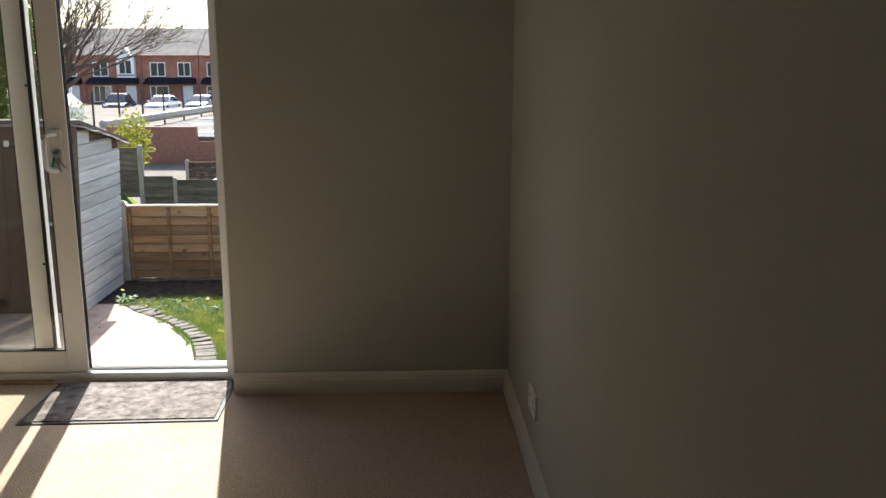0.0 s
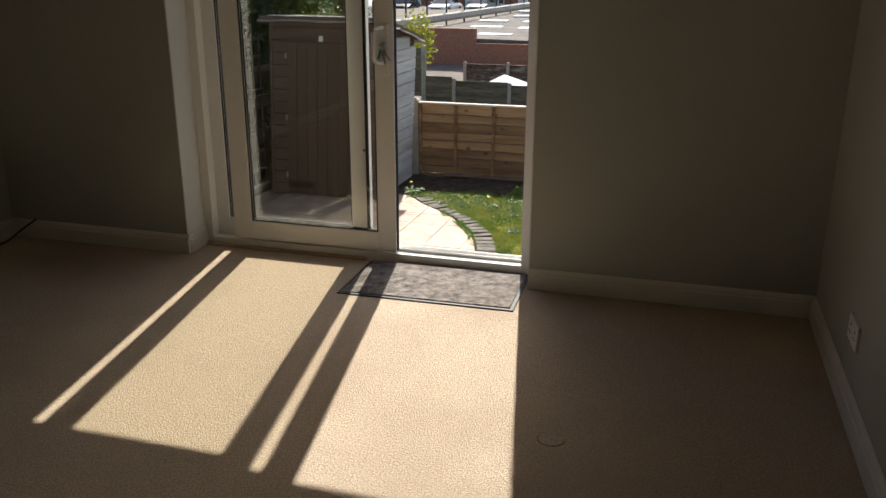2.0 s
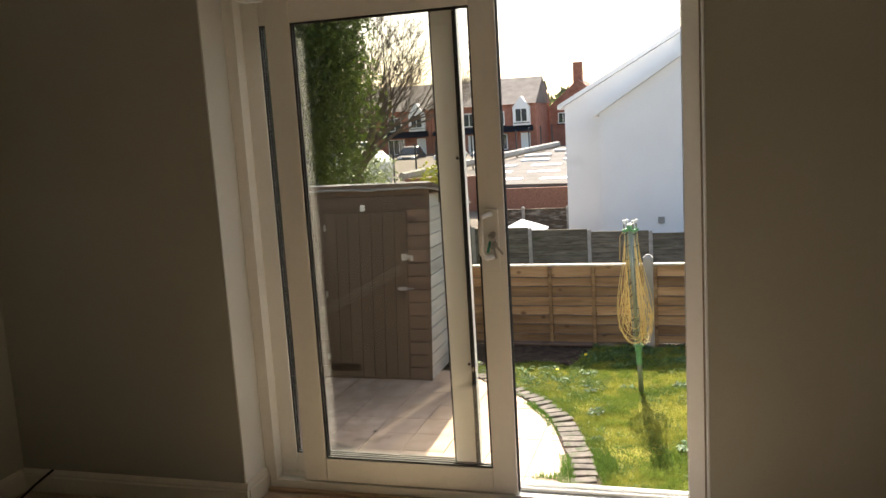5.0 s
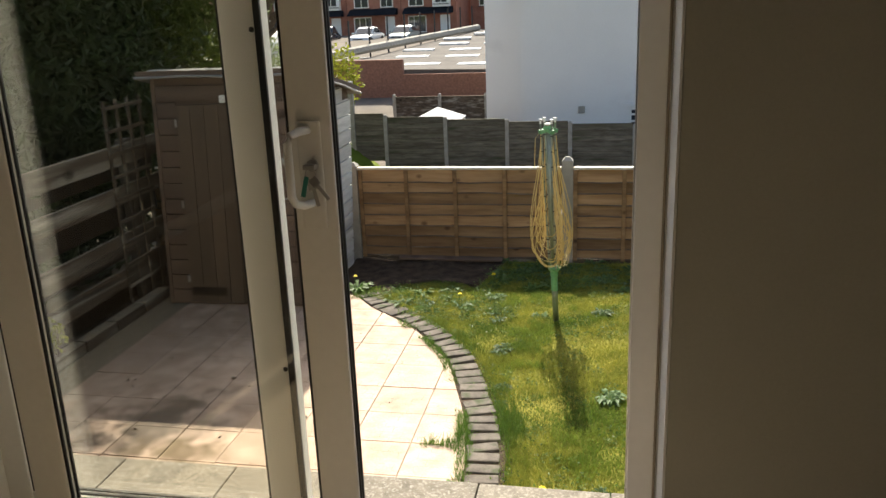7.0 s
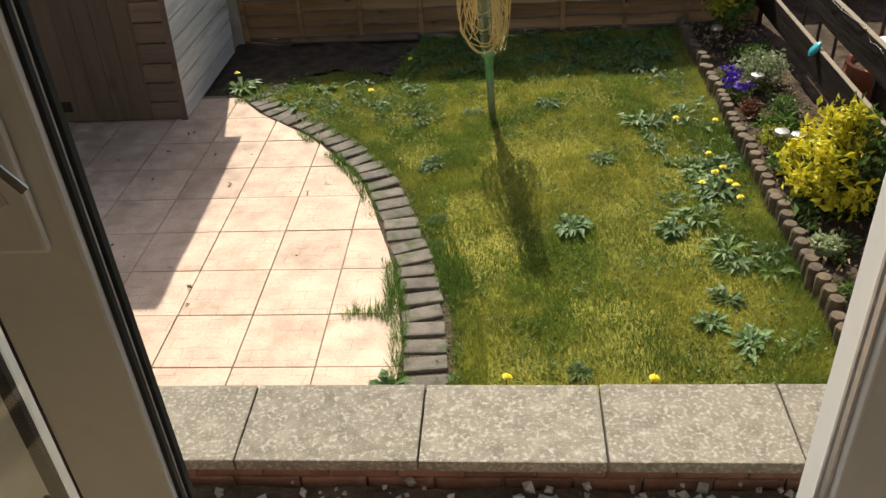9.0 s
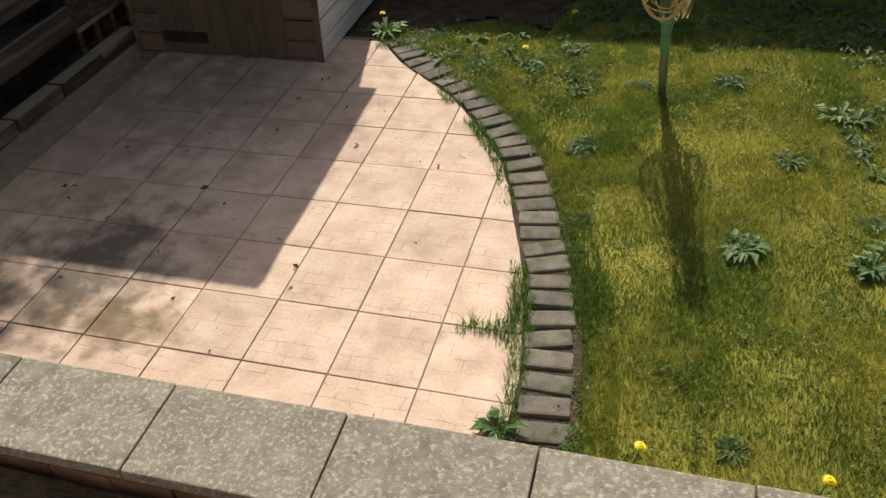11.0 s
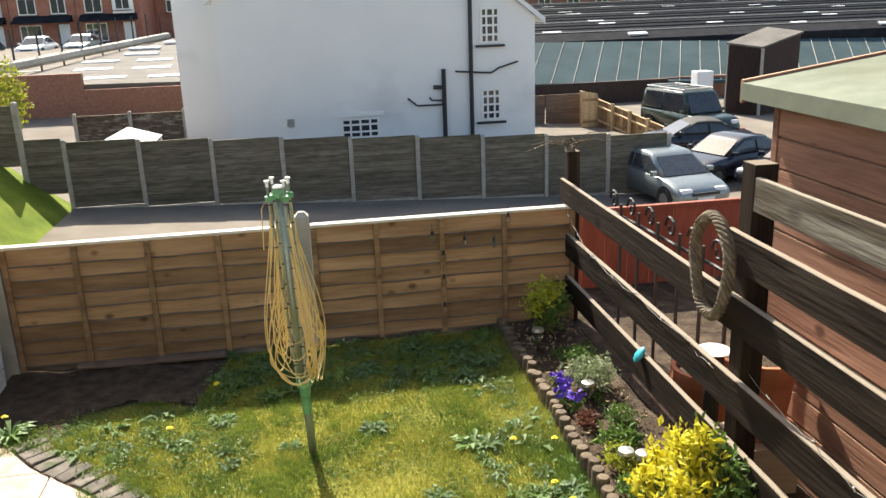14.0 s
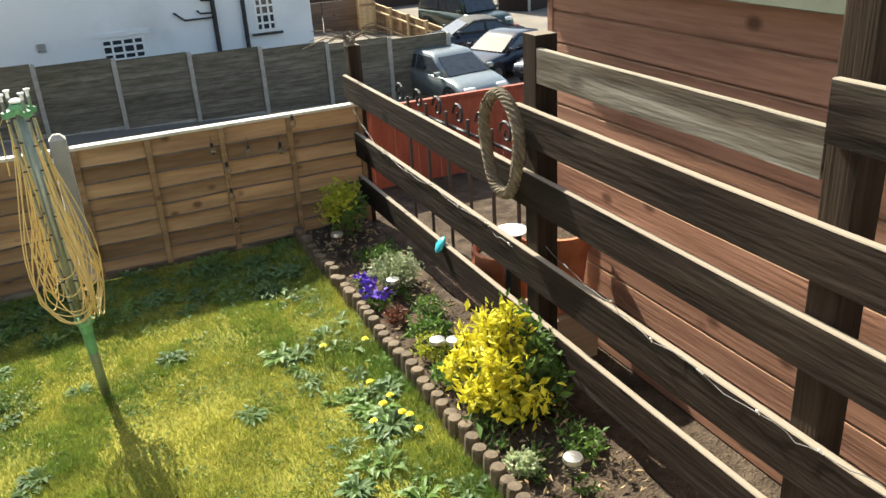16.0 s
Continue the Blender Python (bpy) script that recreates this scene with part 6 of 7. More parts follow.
DARKGLASS = material("dark_window_glass", (0.02, 0.024, 0.03), (0.05, 0.055, 0.065), rough=0.05, spec=0.8, fine=3, bump=0)
house = thing("white_house", (3.5, 31.0, -4.2), "large white rendered gabled house with small windows", "house")
part("gable_wall", Mesh().prism([(-1.2, -5.2), (9.0, -5.2), (9.0, 0.70), (3.9, 4.75), (-1.2, 1.55)], 1, 27.5, 37.0), RENDER, house, "white rendered gable wall")
part("rear_wall", Mesh().prism([(-2.75, -5.2), (4.0, -5.2), (4.0, 5.4), (3.3, 5.25), (-2.75, 1.90)], 1, 29.8, 38.0), RENDER, house, "white rendered rear wing")
for a, b, y0, y1 in (((-1.45, 1.40), (3.9, 4.77), 27.3, 37.2), ((3.9, 4.77), (9.3, 0.48), 27.3, 37.2), ((-3.0, 1.78), (3.3, 5.27), 29.6, 38.2)):
    part("roof_slope", Mesh().prism([a, b, (b[0], b[1] + 0.17), (a[0], a[1] + 0.17)], 1, y0, y1), RENDER, house, "roof slope with a pale rendered verge")
window(house, 2.46, 3.74, -2.98, -2.28, 27.5, 4, 3, "white small-paned window", False)
part("lintel", Mesh().box(2.3, 27.44, -2.24, 3.9, 27.5, -2.12), RENDER, house)
window(house, 7.15, 7.82, -0.12, 1.05, 27.5, 3, 4, "white small-paned sash window")
window(house, 7.15, 7.84, -2.62, -1.55, 27.5, 3, 4, "white small-paned sash window")
part("downpipe", Mesh().tube([(6.82, 27.40, 2.3), (6.82, 27.40, -4.6)], 0.07, 8), LEAD, house, "black downpipe")
part("soil_pipe", Mesh().tube([(5.9, 27.40, -0.85), (5.9, 27.40, -4.6)], 0.075, 8).tube([(5.9, 27.4, -1.45), (5.55, 27.4, -1.42)], 0.07, 7), LEAD, house, "black soil pipe")
part("waste_pipe", Mesh().tube([(5.86, 27.42, -2.0), (5.0, 27.42, -2.0), (4.7, 27.42, -1.75)], 0.032, 6).tube([(5.86, 27.42, -1.86), (5.5, 27.42, -1.85), (5.4, 27.42, -1.75)], 0.03, 6), LEAD, house)
part("waste_pipe", Mesh().tube([(6.3, 27.42, -0.95), (7.5, 27.42, -1.05), (7.75, 27.42, -0.9), (8.4, 27.42, -0.72)], 0.032, 6), LEAD, house)
part("vent", Mesh().box(0.75, 27.44, -2.45, 0.98, 27.5, -2.22), CONC, house, bevel=0.01)

# grey lap fence round the car park
GY = 23.3
for k in range(9):
    x0 = -4.99 + 1.88 * k
    zt = -2.16 - 0.047 * (x0 + 0.94)
    lap_fence("grey_fence_panel", x0 + 0.06, x0 + 1.82, GY, zt - 1.74, zt, 11, (), (GREYFENCE, GREYFENCE), "silver-grey weathered lap fence panel beside the car park", True, "grey fence panels")
    single("gravel_board", Mesh().box(x0 + 0.06, GY - 0.03, zt - 2.2, x0 + 1.82, GY + 0.03, zt - 1.75), CONC, "concrete gravel board below a grey fence panel", "gravel board", group="gravel boards")
for k in range(10):
    x0 = -4.99 + 1.88 * k
    post("concrete_post", x0, GY - 0.02, -5.0, -2.13 - 0.047 * x0, 0.11, CONC, "slim concrete post of the grey fence", group="grey fence posts")
lap_fence("grey_fence_panel", -8.1, -6.12, GY, -2.5, -0.95, 9, (), (GREYFENCE, GREYFENCE), "silver-grey lap fence panel on the bank", True, "grey fence panels")
lap_fence("grey_fence_panel", -5.98, -5.06, GY, -3.3, -1.85, 9, (), (GREYFENCE, GREYFENCE), "short silver-grey lap fence panel", True, "grey fence panels")
post("concrete_post", -6.04, GY - 0.02, -4.2, -0.85, 0.14, CONC, "tall concrete post at the step in the grey fence", group="grey fence posts")
for k in range(3):
    x0 = -6.6 + 1.85 * k
    lap_fence("brown_fence_panel", x0, x0 + 1.78, 31.0, -4.0, -2.2, 8, (), (PLANK_L, PLANK_L), "brown lap fence panel in the yard behind", True, "yard panels")
    post("concrete_post", x0 - 0.03, 30.97, -4.6, -2.1, 0.12, CONC, "slim concrete post in the yard behind", group="yard posts")
gz = thing("gazebo", (-4.1, 27.0, -3.9), "white fabric gazebo top showing above the fence", "gazebo")
part("canopy", Mesh().add([(-4.95, 26.3, -2.55), (-3.25, 26.3, -2.55), (-3.25, 28.0, -2.55), (-4.95, 28.0, -2.55), (-4.1, 27.1, -2.12)], ((0, 1, 4), (1, 2, 4), (2, 3, 4), (3, 0, 4), (3, 2, 1, 0))), CARW, gz, "white pitched canopy")
for a in (-4.9, -3.3):
    for b in (26.35, 27.95):
        part("leg", Mesh().tube([(a, b, -4.6), (a, b, -2.55)], 0.03, 6), UPVC, gz)

# long low workshop with roof lights
ws = thing("brick_workshop", (-3, 46, -4.0), "low brick workshop with a grey roof and white roof lights", "building")
part("front_wall", Mesh().box(-11.6, 36.0, -5.0, -7.45, 36.3, -1.05).box(-7.45, 36.0, -5.0, 8.0, 36.3, -1.72), BRICK, ws, "dark red brick wall")


def roof_at(x, y):
    return -1.75 + (y - 36) * 0.05 + max(0, (-7.45 - x)) * 0.02


LOFT = material("grey_brown_sheet_roof", (0.085, 0.075, 0.066), (0.16, 0.145, 0.13), rough=0.95, scale=1, fine=14, bump=0.3)
part("roof", Mesh().add([(-11.6, 36.3, -1.45), (8, 36.3, -1.78), (8, 58, -0.66), (-7.1, 58, -0.60), (-11.6, 36.3, -2.2), (8, 36.3, -2.2), (8, 58, -2), (-7.1, 58, -2)], ((0, 1, 2, 3), (7, 6, 5, 4), (0, 4, 5, 1), (1, 5, 6, 2), (2, 6, 7, 3), (3, 7, 4, 0))), LOFT, ws, "grey corrugated sheet roof")
for r in range(6):
    for c in range(5):
        x, y = -9.6 + 2.6 * c + (0.9 if r % 2 else 0) + r * 0.55, 38.2 + 3.1 * r
        zz = -1.66 + (y - 36.3) * 0.0516 + max(0, -x - 2) * 0.012
        if x > -11.2 + (y - 36) * 0.2 and x < 6:
            part("roof_light", Mesh().box(-0.85, -0.35, 0, 0.85, 0.35, 0.10, pose(x, y, zz, 3, 0, 0)), CARW, ws, "white plastic roof light")
part("parapet", Mesh().tube([(-11.8, 36.2, -0.95), (-7.2, 58, -0.42)], 0.22, 6), CONC, ws)
rail2 = thing("metal_railing", (-9.5, 48, -1.6), "dark metal railing along the yard edge", "railing")
for k in range(11):
    t = k / 10
    x, y = -12.2 + 4.6 * t, 36.2 + 21.8 * t
    part("post", Mesh().tube([(x, y, -2.4), (x, y, 0.55 + 0.5 * t)], 0.05, 6), LEAD, rail2)

# terrace of brick houses at the far side of the yard
YARD = material("pale_yard", (0.30, 0.28, 0.26), (0.42, 0.40, 0.37), rough=0.9, scale=0.4, fine=10, bump=0.1)
single("yard", Mesh().box(-60, 50, -2.6, -8.2, 84, -1.78), YARD, "pale paved yard in front of the terrace", "yard", "structure")


def terrace_house(x0, w, y, label, gable):
    h = thing("terrace_house", (x0 + w / 2, y, -1.8), label, "house", "terrace houses")
    part("wall", Mesh().box(x0, y, -2.4, x0 + w, y + 8, 3.1), BRICK2, h, "red brick wall")
    part("roof", Mesh().prism([(y - 0.4, 3.0), (y + 8.4, 3.0), (y + 4, 5.6)], 0, x0 - 0.1, x0 + w + 0.1), ROOFTILE, h, "brown tiled roof")
    window(h, x0 + 0.7, x0 + 2.1, 1.1, 2.4, y, 2, 1, "white upstairs window")
    window(h, x0 + 0.6, x0 + 2.3, -1.2, 0.3, y, 3, 1, "white bay window")
    part("front_door", Mesh().box(x0 + w - 1.5, y - 0.06, -1.78, x0 + w - 0.6, y, 0.3), UPVC, h, "white front door", bevel=0.01)
    part("porch_roof", Mesh().prism([(y - 1.2, 0.45), (y, 0.45), (y, 1.0)], 0, x0 + 0.3, x0 + w - 0.3), SLATE, h, "dark porch roof")
    if gable:
        part("dormer", Mesh().prism([(x0 + w - 2.1, 1.0), (x0 + w - 0.5, 1.0), (x0 + w - 0.5, 2.7), (x0 + w - 1.3, 3.7), (x0 + w - 2.1, 2.7)], 1, y - 0.5, y + 3), RENDER, h, "white timbered gable")
        window(h, x0 + w - 1.9, x0 + w - 0.7, 1.3, 2.6, y - 0.5, 2, 1, "white gable window")
    else:
        window(h, x0 + w - 1.9, x0 + w - 0.7, 1.1, 2.4, y, 2, 1, "white upstairs window")
    return h


BRICK2 = material("orange_red_brick", (0.26, 0.10, 0.065), (0.42, 0.19, 0.13), rough=0.9, scale=2, fine=12, bump=0.2)
for k in range(6):
    terrace_house(-42.5 + 5.15 * k, 5.1, 75.0, "red brick terraced house with white windows and a porch", k % 2 == 1)
end = thing("end_house", (-10.0, 82.0, -1.8), "red brick house end with a chimney", "house")
part("wall", Mesh().prism([(-11.5, -2.4), (-5.5, -2.4), (-5.5, 2.6), (-8.5, 5.2), (-11.5, 2.6)], 1, 82, 92), BRICK2, end, "red brick gable wall")
part("chimney", Mesh().box(-9.2, 84, 4.0, -8.3, 85, 7.0), BRICK2, end)
window(end, -8.9, -7.9, -0.9, 0.3, 82, 2, 1)
window(end, -10.6, -9.6, 0.9, 2.0, 82, 2, 1)
part("front_door", Mesh().box(-7.4, 81.94, -1.9, -6.5, 82, 0.2), UPVC, end, "white front door")


# ---- vehicles ----
def shell(profile, W, fold, ends=0.10, sink=0.035):
    """A closed shape across the car: the outline narrows at its two sides, and fold(y, z) leans it inwards."""
    cx = sum(p[0] for p in profile) / len(profile)
    span = max(abs(p[0] - cx) for p in profile)
    me, n = Mesh(), len(profile)
    top = max(p[1] for p in profile)
    for s, k in ((-1, 1.0), (-0.94, 0.45), (-0.72, 0.1), (0, 0), (0.72, 0.1), (0.94, 0.45), (1, 1.0)):
        me.v += [(x - (x - cx) / span * ends * k, fold(s * W, z), z - sink * k * (1 if z > top * 0.72 else 0)) for x, z in profile]
    for r in range(6):
        for q in range(n):
            a, b = r * n + q, r * n + (q + 1) % n
            me.f.append((a, b, b + n, a + n))
    me.f += [tuple(range(n - 1, -1, -1)), tuple(6 * n + q for q in range(n))]
    return me


def car(at, turn, paint, label, length=4.0, width=1.7, height=1.45, suv=False, van=False, hatch=False, top=None):
    m4 = pose(*at, 0, 0, turn)
    c = thing("parked_car" if not van else "parked_van", at, label, "van" if van else "car", "" if van else "parked cars")
    L, W, Hh = length / 2, width / 2, height

    def put(me):
        me.v = [tuple(m4 @ Vector(p)) for p in me.v]
        return me

    if van:
        body = [(-L, 0.3), (L, 0.3), (L, 0.95), (L - 0.35, 1.1), (L - 1.2, Hh), (-L, Hh)]
        part("body", put(Mesh().prism(body, 1, -W, W)), paint, c, bevel=0.07, smooth=True)
        part("windscreen", put(Mesh().prism([(L - 0.40, 1.12), (L - 1.17, Hh - 0.08), (L - 1.13, Hh - 0.06), (L - 0.34, 1.13)], 1, -W + 0.12, W - 0.12)), DARKGLASS, c, "dark windscreen")
        for s in (-1, 1):
            part("side_window", put(Mesh().prism([(L - 1.9, 1.15), (L - 0.75, 1.15), (L - 1.25, Hh - 0.2), (L - 1.9, Hh - 0.2)], 1, s * W - 0.01, s * W + 0.01)), DARKGLASS, c)
        belt, f0, f1, r1, r0 = 1.1, 0, 0, 0, 0
    else:
        hood = 1.02 if suv else 0.82
        belt = hood + (0.06 if suv else 0.10)
        nose = L - (1.15 if suv else 0.95 if hatch else 1.15)
        f0, f1 = nose, nose - (0.45 if suv else 0.78)
        r1, r0 = (-L + 0.22, -L + 0.06) if suv else (-L + 0.45, -L + 0.08) if hatch else (-L + 1.25, -L + 0.55)
        body = [(-L + 0.05, 0.30), (L - 0.08, 0.26), (L, 0.42), (L - 0.02, 0.58), (L - 0.16, hood - 0.12), (L - 0.45, hood - 0.02), (nose, belt - 0.02), (0, belt), (r0, belt), (-L + 0.02, belt - 0.10), (-L, 0.55)]
        lean = lambda y, z: y * (1 - 0.05 * max(0, (0.45 - z)) / 0.2)
        part("body", put(shell(body, W, lean, 0.16)), paint, c, smooth=True, tidy=False)
        k = 0.10 if suv else 0.20
        fold = lambda y, z: y * (1 - k * max(0.0, z - belt) / (Hh - belt))
        cab = [(r0, belt - 0.03), (f0 + 0.04, belt - 0.05), (f1 + 0.05, Hh - 0.09), (f1 - 0.10, Hh - 0.02), ((f1 + r1) / 2, Hh), (r1 + 0.08, Hh - 0.04), (r1, Hh - 0.12)]
        part("cabin", put(shell(cab, W - 0.03, fold, 0.07, 0.03)), top or paint, c, "black fabric soft top" if top else "", smooth=True, tidy=False)
        # glass set a little proud of the cabin
        def pane(name, pts, lab=""):
            o = Vector((0, 0, 0))
            a, b, d = [Vector(p) for p in pts[:3]]
            nrm = (b - a).cross(d - a).normalized()
            mid = sum((Vector(p) for p in pts), o) / len(pts)
            if nrm.dot(mid - Vector((0, 0, belt))) < 0:
                nrm = -nrm
            n = len(pts)
            vs = [Vector(p) + nrm * 0.022 for p in pts] + [Vector(p) - nrm * 0.02 for p in pts]
            part(name, put(Mesh().add(vs, [tuple(range(n)), tuple(range(2 * n - 1, n - 1, -1))] + [(q, (q + 1) % n, n + (q + 1) % n, n + q) for q in range(n)])), DARKGLASS, c, lab)
        wy0, wy1 = fold(W - 0.03, belt + 0.05) - 0.13, fold(W - 0.03, Hh - 0.14) - 0.11
        t0, t1 = 0.07, 0.90
        fx = lambda t: f0 + 0.04 + (f1 - f0) * t
        zz = lambda t: belt - 0.05 + (Hh - 0.04 - belt) * t
        pane("windscreen", [(fx(t0), -wy0, zz(t0)), (fx(t0), wy0, zz(t0)), (fx(t1), wy1, zz(t1)), (fx(t1), -wy1, zz(t1))], "windscreen reflecting the sky")
        rx = lambda t: r0 + (r1 - r0) * t
        pane("rear_window", [(rx(0.2), -wy0, belt + 0.08), (rx(0.2), wy0, belt + 0.08), (rx(0.85), wy1, Hh - 0.18), (rx(0.85), -wy1, Hh - 0.18)])
        zl, zh = belt + 0.05, Hh - 0.13
        for s in (-1, 1):
            yl, yh = s * (fold(W - 0.03, zl) - 0.004), s * (fold(W - 0.03, zh) - 0.004)
            xb = (f1 + r1) / 2 + 0.05
            pane("side_window", [(xb + 0.04, yl, zl), (f0 - 0.22, yl, zl), (f1 - 0.06, yh, zh), (xb + 0.04, yh, zh)])
            pane("side_window", [(r0 + 0.28, yl, zl), (xb - 0.05, yl, zl), (xb - 0.05, yh, zh), (r1 + 0.22, yh, zh)])
            part("mirror", put(Mesh().box(f0 - 0.30, s * (W + 0.08) - 0.09, belt, f0 - 0.16, s * (W + 0.08) + 0.09, belt + 0.13)), paint, c, bevel=0.03)
            part("door_handle", put(Mesh().box(xb - 0.18, s * (W + 0.005) - 0.012, belt - 0.13, xb + 0.0, s * (W + 0.005) + 0.012, belt - 0.10)), paint, c)
            if suv:
                part("roof_rail", put(Mesh().tube([(f1 - 0.1, s * (W - 0.2), Hh + 0.05), (r1 + 0.1, s * (W - 0.2), Hh + 0.05)], 0.025, 6)), STEEL, c)
        if suv:
            for q in range(4):
                xx = f1 - 0.3 + (r1 - f1 + 0.5) * q / 3
                part("roof_bar", put(Mesh().box(xx - 0.04, -W + 0.2, Hh - 0.03, xx + 0.04, W - 0.2, Hh + 0.06)), STEEL, c)
    for s in (-1, 1):
        hz = 0.62 if not suv else 0.78
        part("headlight", put(Mesh().box(L - 0.34, s * (W - 0.30) - 0.19, hz - 0.08, L - 0.06, s * (W - 0.30) + 0.17, hz + 0.08)), CARW, c, "clear headlight", bevel=0.05, smooth=True)
        part("tail_light", put(Mesh().box(-L - 0.01, s * (W - 0.22) - 0.09, 0.6, -L + 0.12, s * (W - 0.22) + 0.09, 0.85)), RED, c, bevel=0.02)
        for xx in (L - 0.75, -L + 0.75):
            wr0 = 0.36 if suv else 0.31
            part("wheel_arch", put(Mesh().tube([(xx, s * (W - 0.2), wr0 + 0.02), (xx, s * (W + 0.004), wr0 + 0.02)], wr0 + 0.06, 20)), BLACK, c)
            wh = part("wheel", put(Mesh().tube([(xx, s * (W - 0.17), wr0), (xx, s * (W + 0.015), wr0)], wr0, 18)), RUBBER, c, "black tyre")
            part("hub_cap", put(Mesh().tube([(xx, s * (W + 0.01), wr0), (xx, s * (W + 0.025), wr0)], 0.20, 14)), STEEL, wh, "grey wheel trim")
    part("number_plate", put(Mesh().box(L - 0.02, -0.26, 0.36, L + 0.022, 0.26, 0.47)), PLASTIC, c)
    part("grille", put(Mesh().box(L - 0.06, -0.42, 0.52, L + 0.012, 0.42, 0.60)), BLACK, c)
    return c


SILVER = material("grey_silver_paint", (0.20, 0.23, 0.24), (0.27, 0.30, 0.31), rough=0.28, metal=0.5, fine=20, bump=0)
NAVY = material("dark_navy_paint", (0.010, 0.012, 0.02), (0.02, 0.022, 0.035), rough=0.18, spec=0.7, fine=20, bump=0)
DGREEN = material("dark_green_paint", (0.012, 0.028, 0.025), (0.02, 0.04, 0.035), rough=0.25, spec=0.6, fine=20, bump=0)
SOFT = material("black_soft_top", (0.02, 0.02, 0.02), (0.04, 0.04, 0.04), rough=0.8, fine=120)
gz0 = lambda x, y: ground_z(x, y) + 0.0
car((11.6, 22.6, gz0(11.6, 22.6)), -81, SILVER, "silver-grey hatchback parked in the car park", 3.9, 1.68, 1.48, hatch=True)
car((15.0, 25.3, gz0(15, 25.3)), -160, NAVY, "dark navy saloon parked in the car park", 4.4, 1.75, 1.42)
car((15.6, 29.2, gz0(15.6, 29.2)), 172, NAVY, "black soft-top car parked in the car park", 4.3, 1.75, 1.38, top=SOFT)
car((17.4, 33.5, gz0(17.4, 33.5)), -78, DGREEN, "dark green off-road car parked by a fence", 4.6, 1.85, 1.95, suv=True)
car((16.4, 23.4, gz0(16.4, 23.4)), -160, NAVY, "black car parked beside a saloon", 4.2, 1.75, 1.42)
car((-26.0, 66.0, -1.78), -70, CARW, "white van parked in front of the terrace", 5.2, 2.0, 2.2, van=True)
car((-21.3, 66.5, -1.78), -85, NAVY, "dark car parked in front of the terrace", 4.2, 1.75, 1.6)
car((-17.6, 66.0, -1.78), -95, CARW, "white car parked in front of the terrace", 4.1, 1.75, 1.45)
car((-14.8, 67.5, -1.78), -95, SILVER, "silver car parked in front of the terrace", 4.1, 1.75, 1.45)

PALEWOOD = material("new_pale_timber", (0.36, 0.24, 0.12), (0.60, 0.44, 0.25), rough=0.8, scale=3, fine=20, stretch=(1, 1, 6), vary=0.3)
# ---- yard on the right: roofs, timber fence, tall dark store ----
tf = thing("timber_fence", (15.1, 35.0, -4.7), "new pale timber fence with posts along the car park", "fence")
for k in range(34):
    t = k / 33
    part("board", Mesh().box(-0.085, -0.02, -5.0, 0.085, 0.02, -3.2 - 0.9 * t, pose(14.35 + 1.55 * t, 38.3 - 6.3 * t, 0, 0, 0, -76)), FENCE, tf)
for k in range(6):
    t = k / 5
    part("fence_post", Mesh().box(-0.06, -0.16, -5.0, 0.06, -0.04, -3.05 - 0.9 * t, pose(14.35 + 1.55 * t, 38.3 - 6.3 * t, 0, 0, 0, -76)), PALEWOOD, tf, bevel=0.008)
for dz in (0.25, 0.9, 1.5):
    part("rail", Mesh().tube([(14.30, 38.2, -3.2 - dz), (15.82, 32.0, -4.1 - dz)], 0.05, 4), PALEWOOD, tf)
part("capping", Mesh().tube([(14.33, 38.3, -3.16), (15.88, 32.0, -4.06)], 0.035, 4), PALEWOOD, tf, "pale capping strip")
for k in range(3):
    lap_fence("brown_fence_panel", 9.1 + 1.72 * k, 10.78 + 1.72 * k, 38.4, -5.0, -3.22, 8, (), (SHED, SHED), "brown lap fence panel beside the white house", True, "yard panels")
sb = thing("sign_board", (10.9, 37.6, -4.7), "dark upright sign board with faint white lettering", "sign")
part("board", Mesh().box(10.5, 37.6, -5.0, 11.25, 37.66, -3.35), BLACK, sb, bevel=0.01)
part("lettering", Mesh().box(10.72, 37.585, -3.95, 10.86, 37.6, -3.5), CARW, sb, "white bar of lettering")
single("white_box", Mesh().box(11.0, 37.2, -4.75, 11.7, 37.55, -4.05), CARW, "white box standing below a sign board", "box", bevel=0.03)
gate = thing("timber_gate", (14.0, 37.2, -4.9), "new pale boarded timber gate standing ajar", "gate")
for k in range(5):
    part("board", Mesh().box(13.86 + 0.15 * k, 36.98, -5.0, 14.0 + 0.15 * k, 37.02, -2.95 - 0.03 * k), PALEWOOD, gate)
for z in (-4.4, -3.4):
    part("brace", Mesh().box(13.86, 36.94, z, 14.6, 36.975, z + 0.12), FENCE, gate)
store = thing("dark_store", (23.7, 38.7, -5.0), "tall dark boarded timber store with a sloping grey roof", "shed")
DARKW = material("near_black_boards", (0.02, 0.012, 0.01), (0.05, 0.03, 0.025), rough=0.8, scale=2, fine=20, stretch=(6, 6, 1))
CN, CA, CB = Vector((22.9, 37.5, 0)), Vector((21.9, 38.9, 0)), Vector((25.5, 38.6, 0))
CC = CA + CB - CN
walls = []
for p, z in ((CN, -1.42), (CB, -0.87), (CC, -0.67), (CA, -1.24)):
    walls += [(p.x, p.y, -5.6), (p.x, p.y, z)]
part("wall", Mesh().add(walls, ((0, 2, 3, 1), (2, 4, 5, 3), (4, 6, 7, 5), (6, 0, 1, 7), (1, 3, 5, 7), (6, 4, 2, 0))), DARKW, store, "dark boarded wall")
mid = (CN + CC) / 2
over = [mid + (p - mid) * 1.07 for p in (CN, CB, CC, CA)]
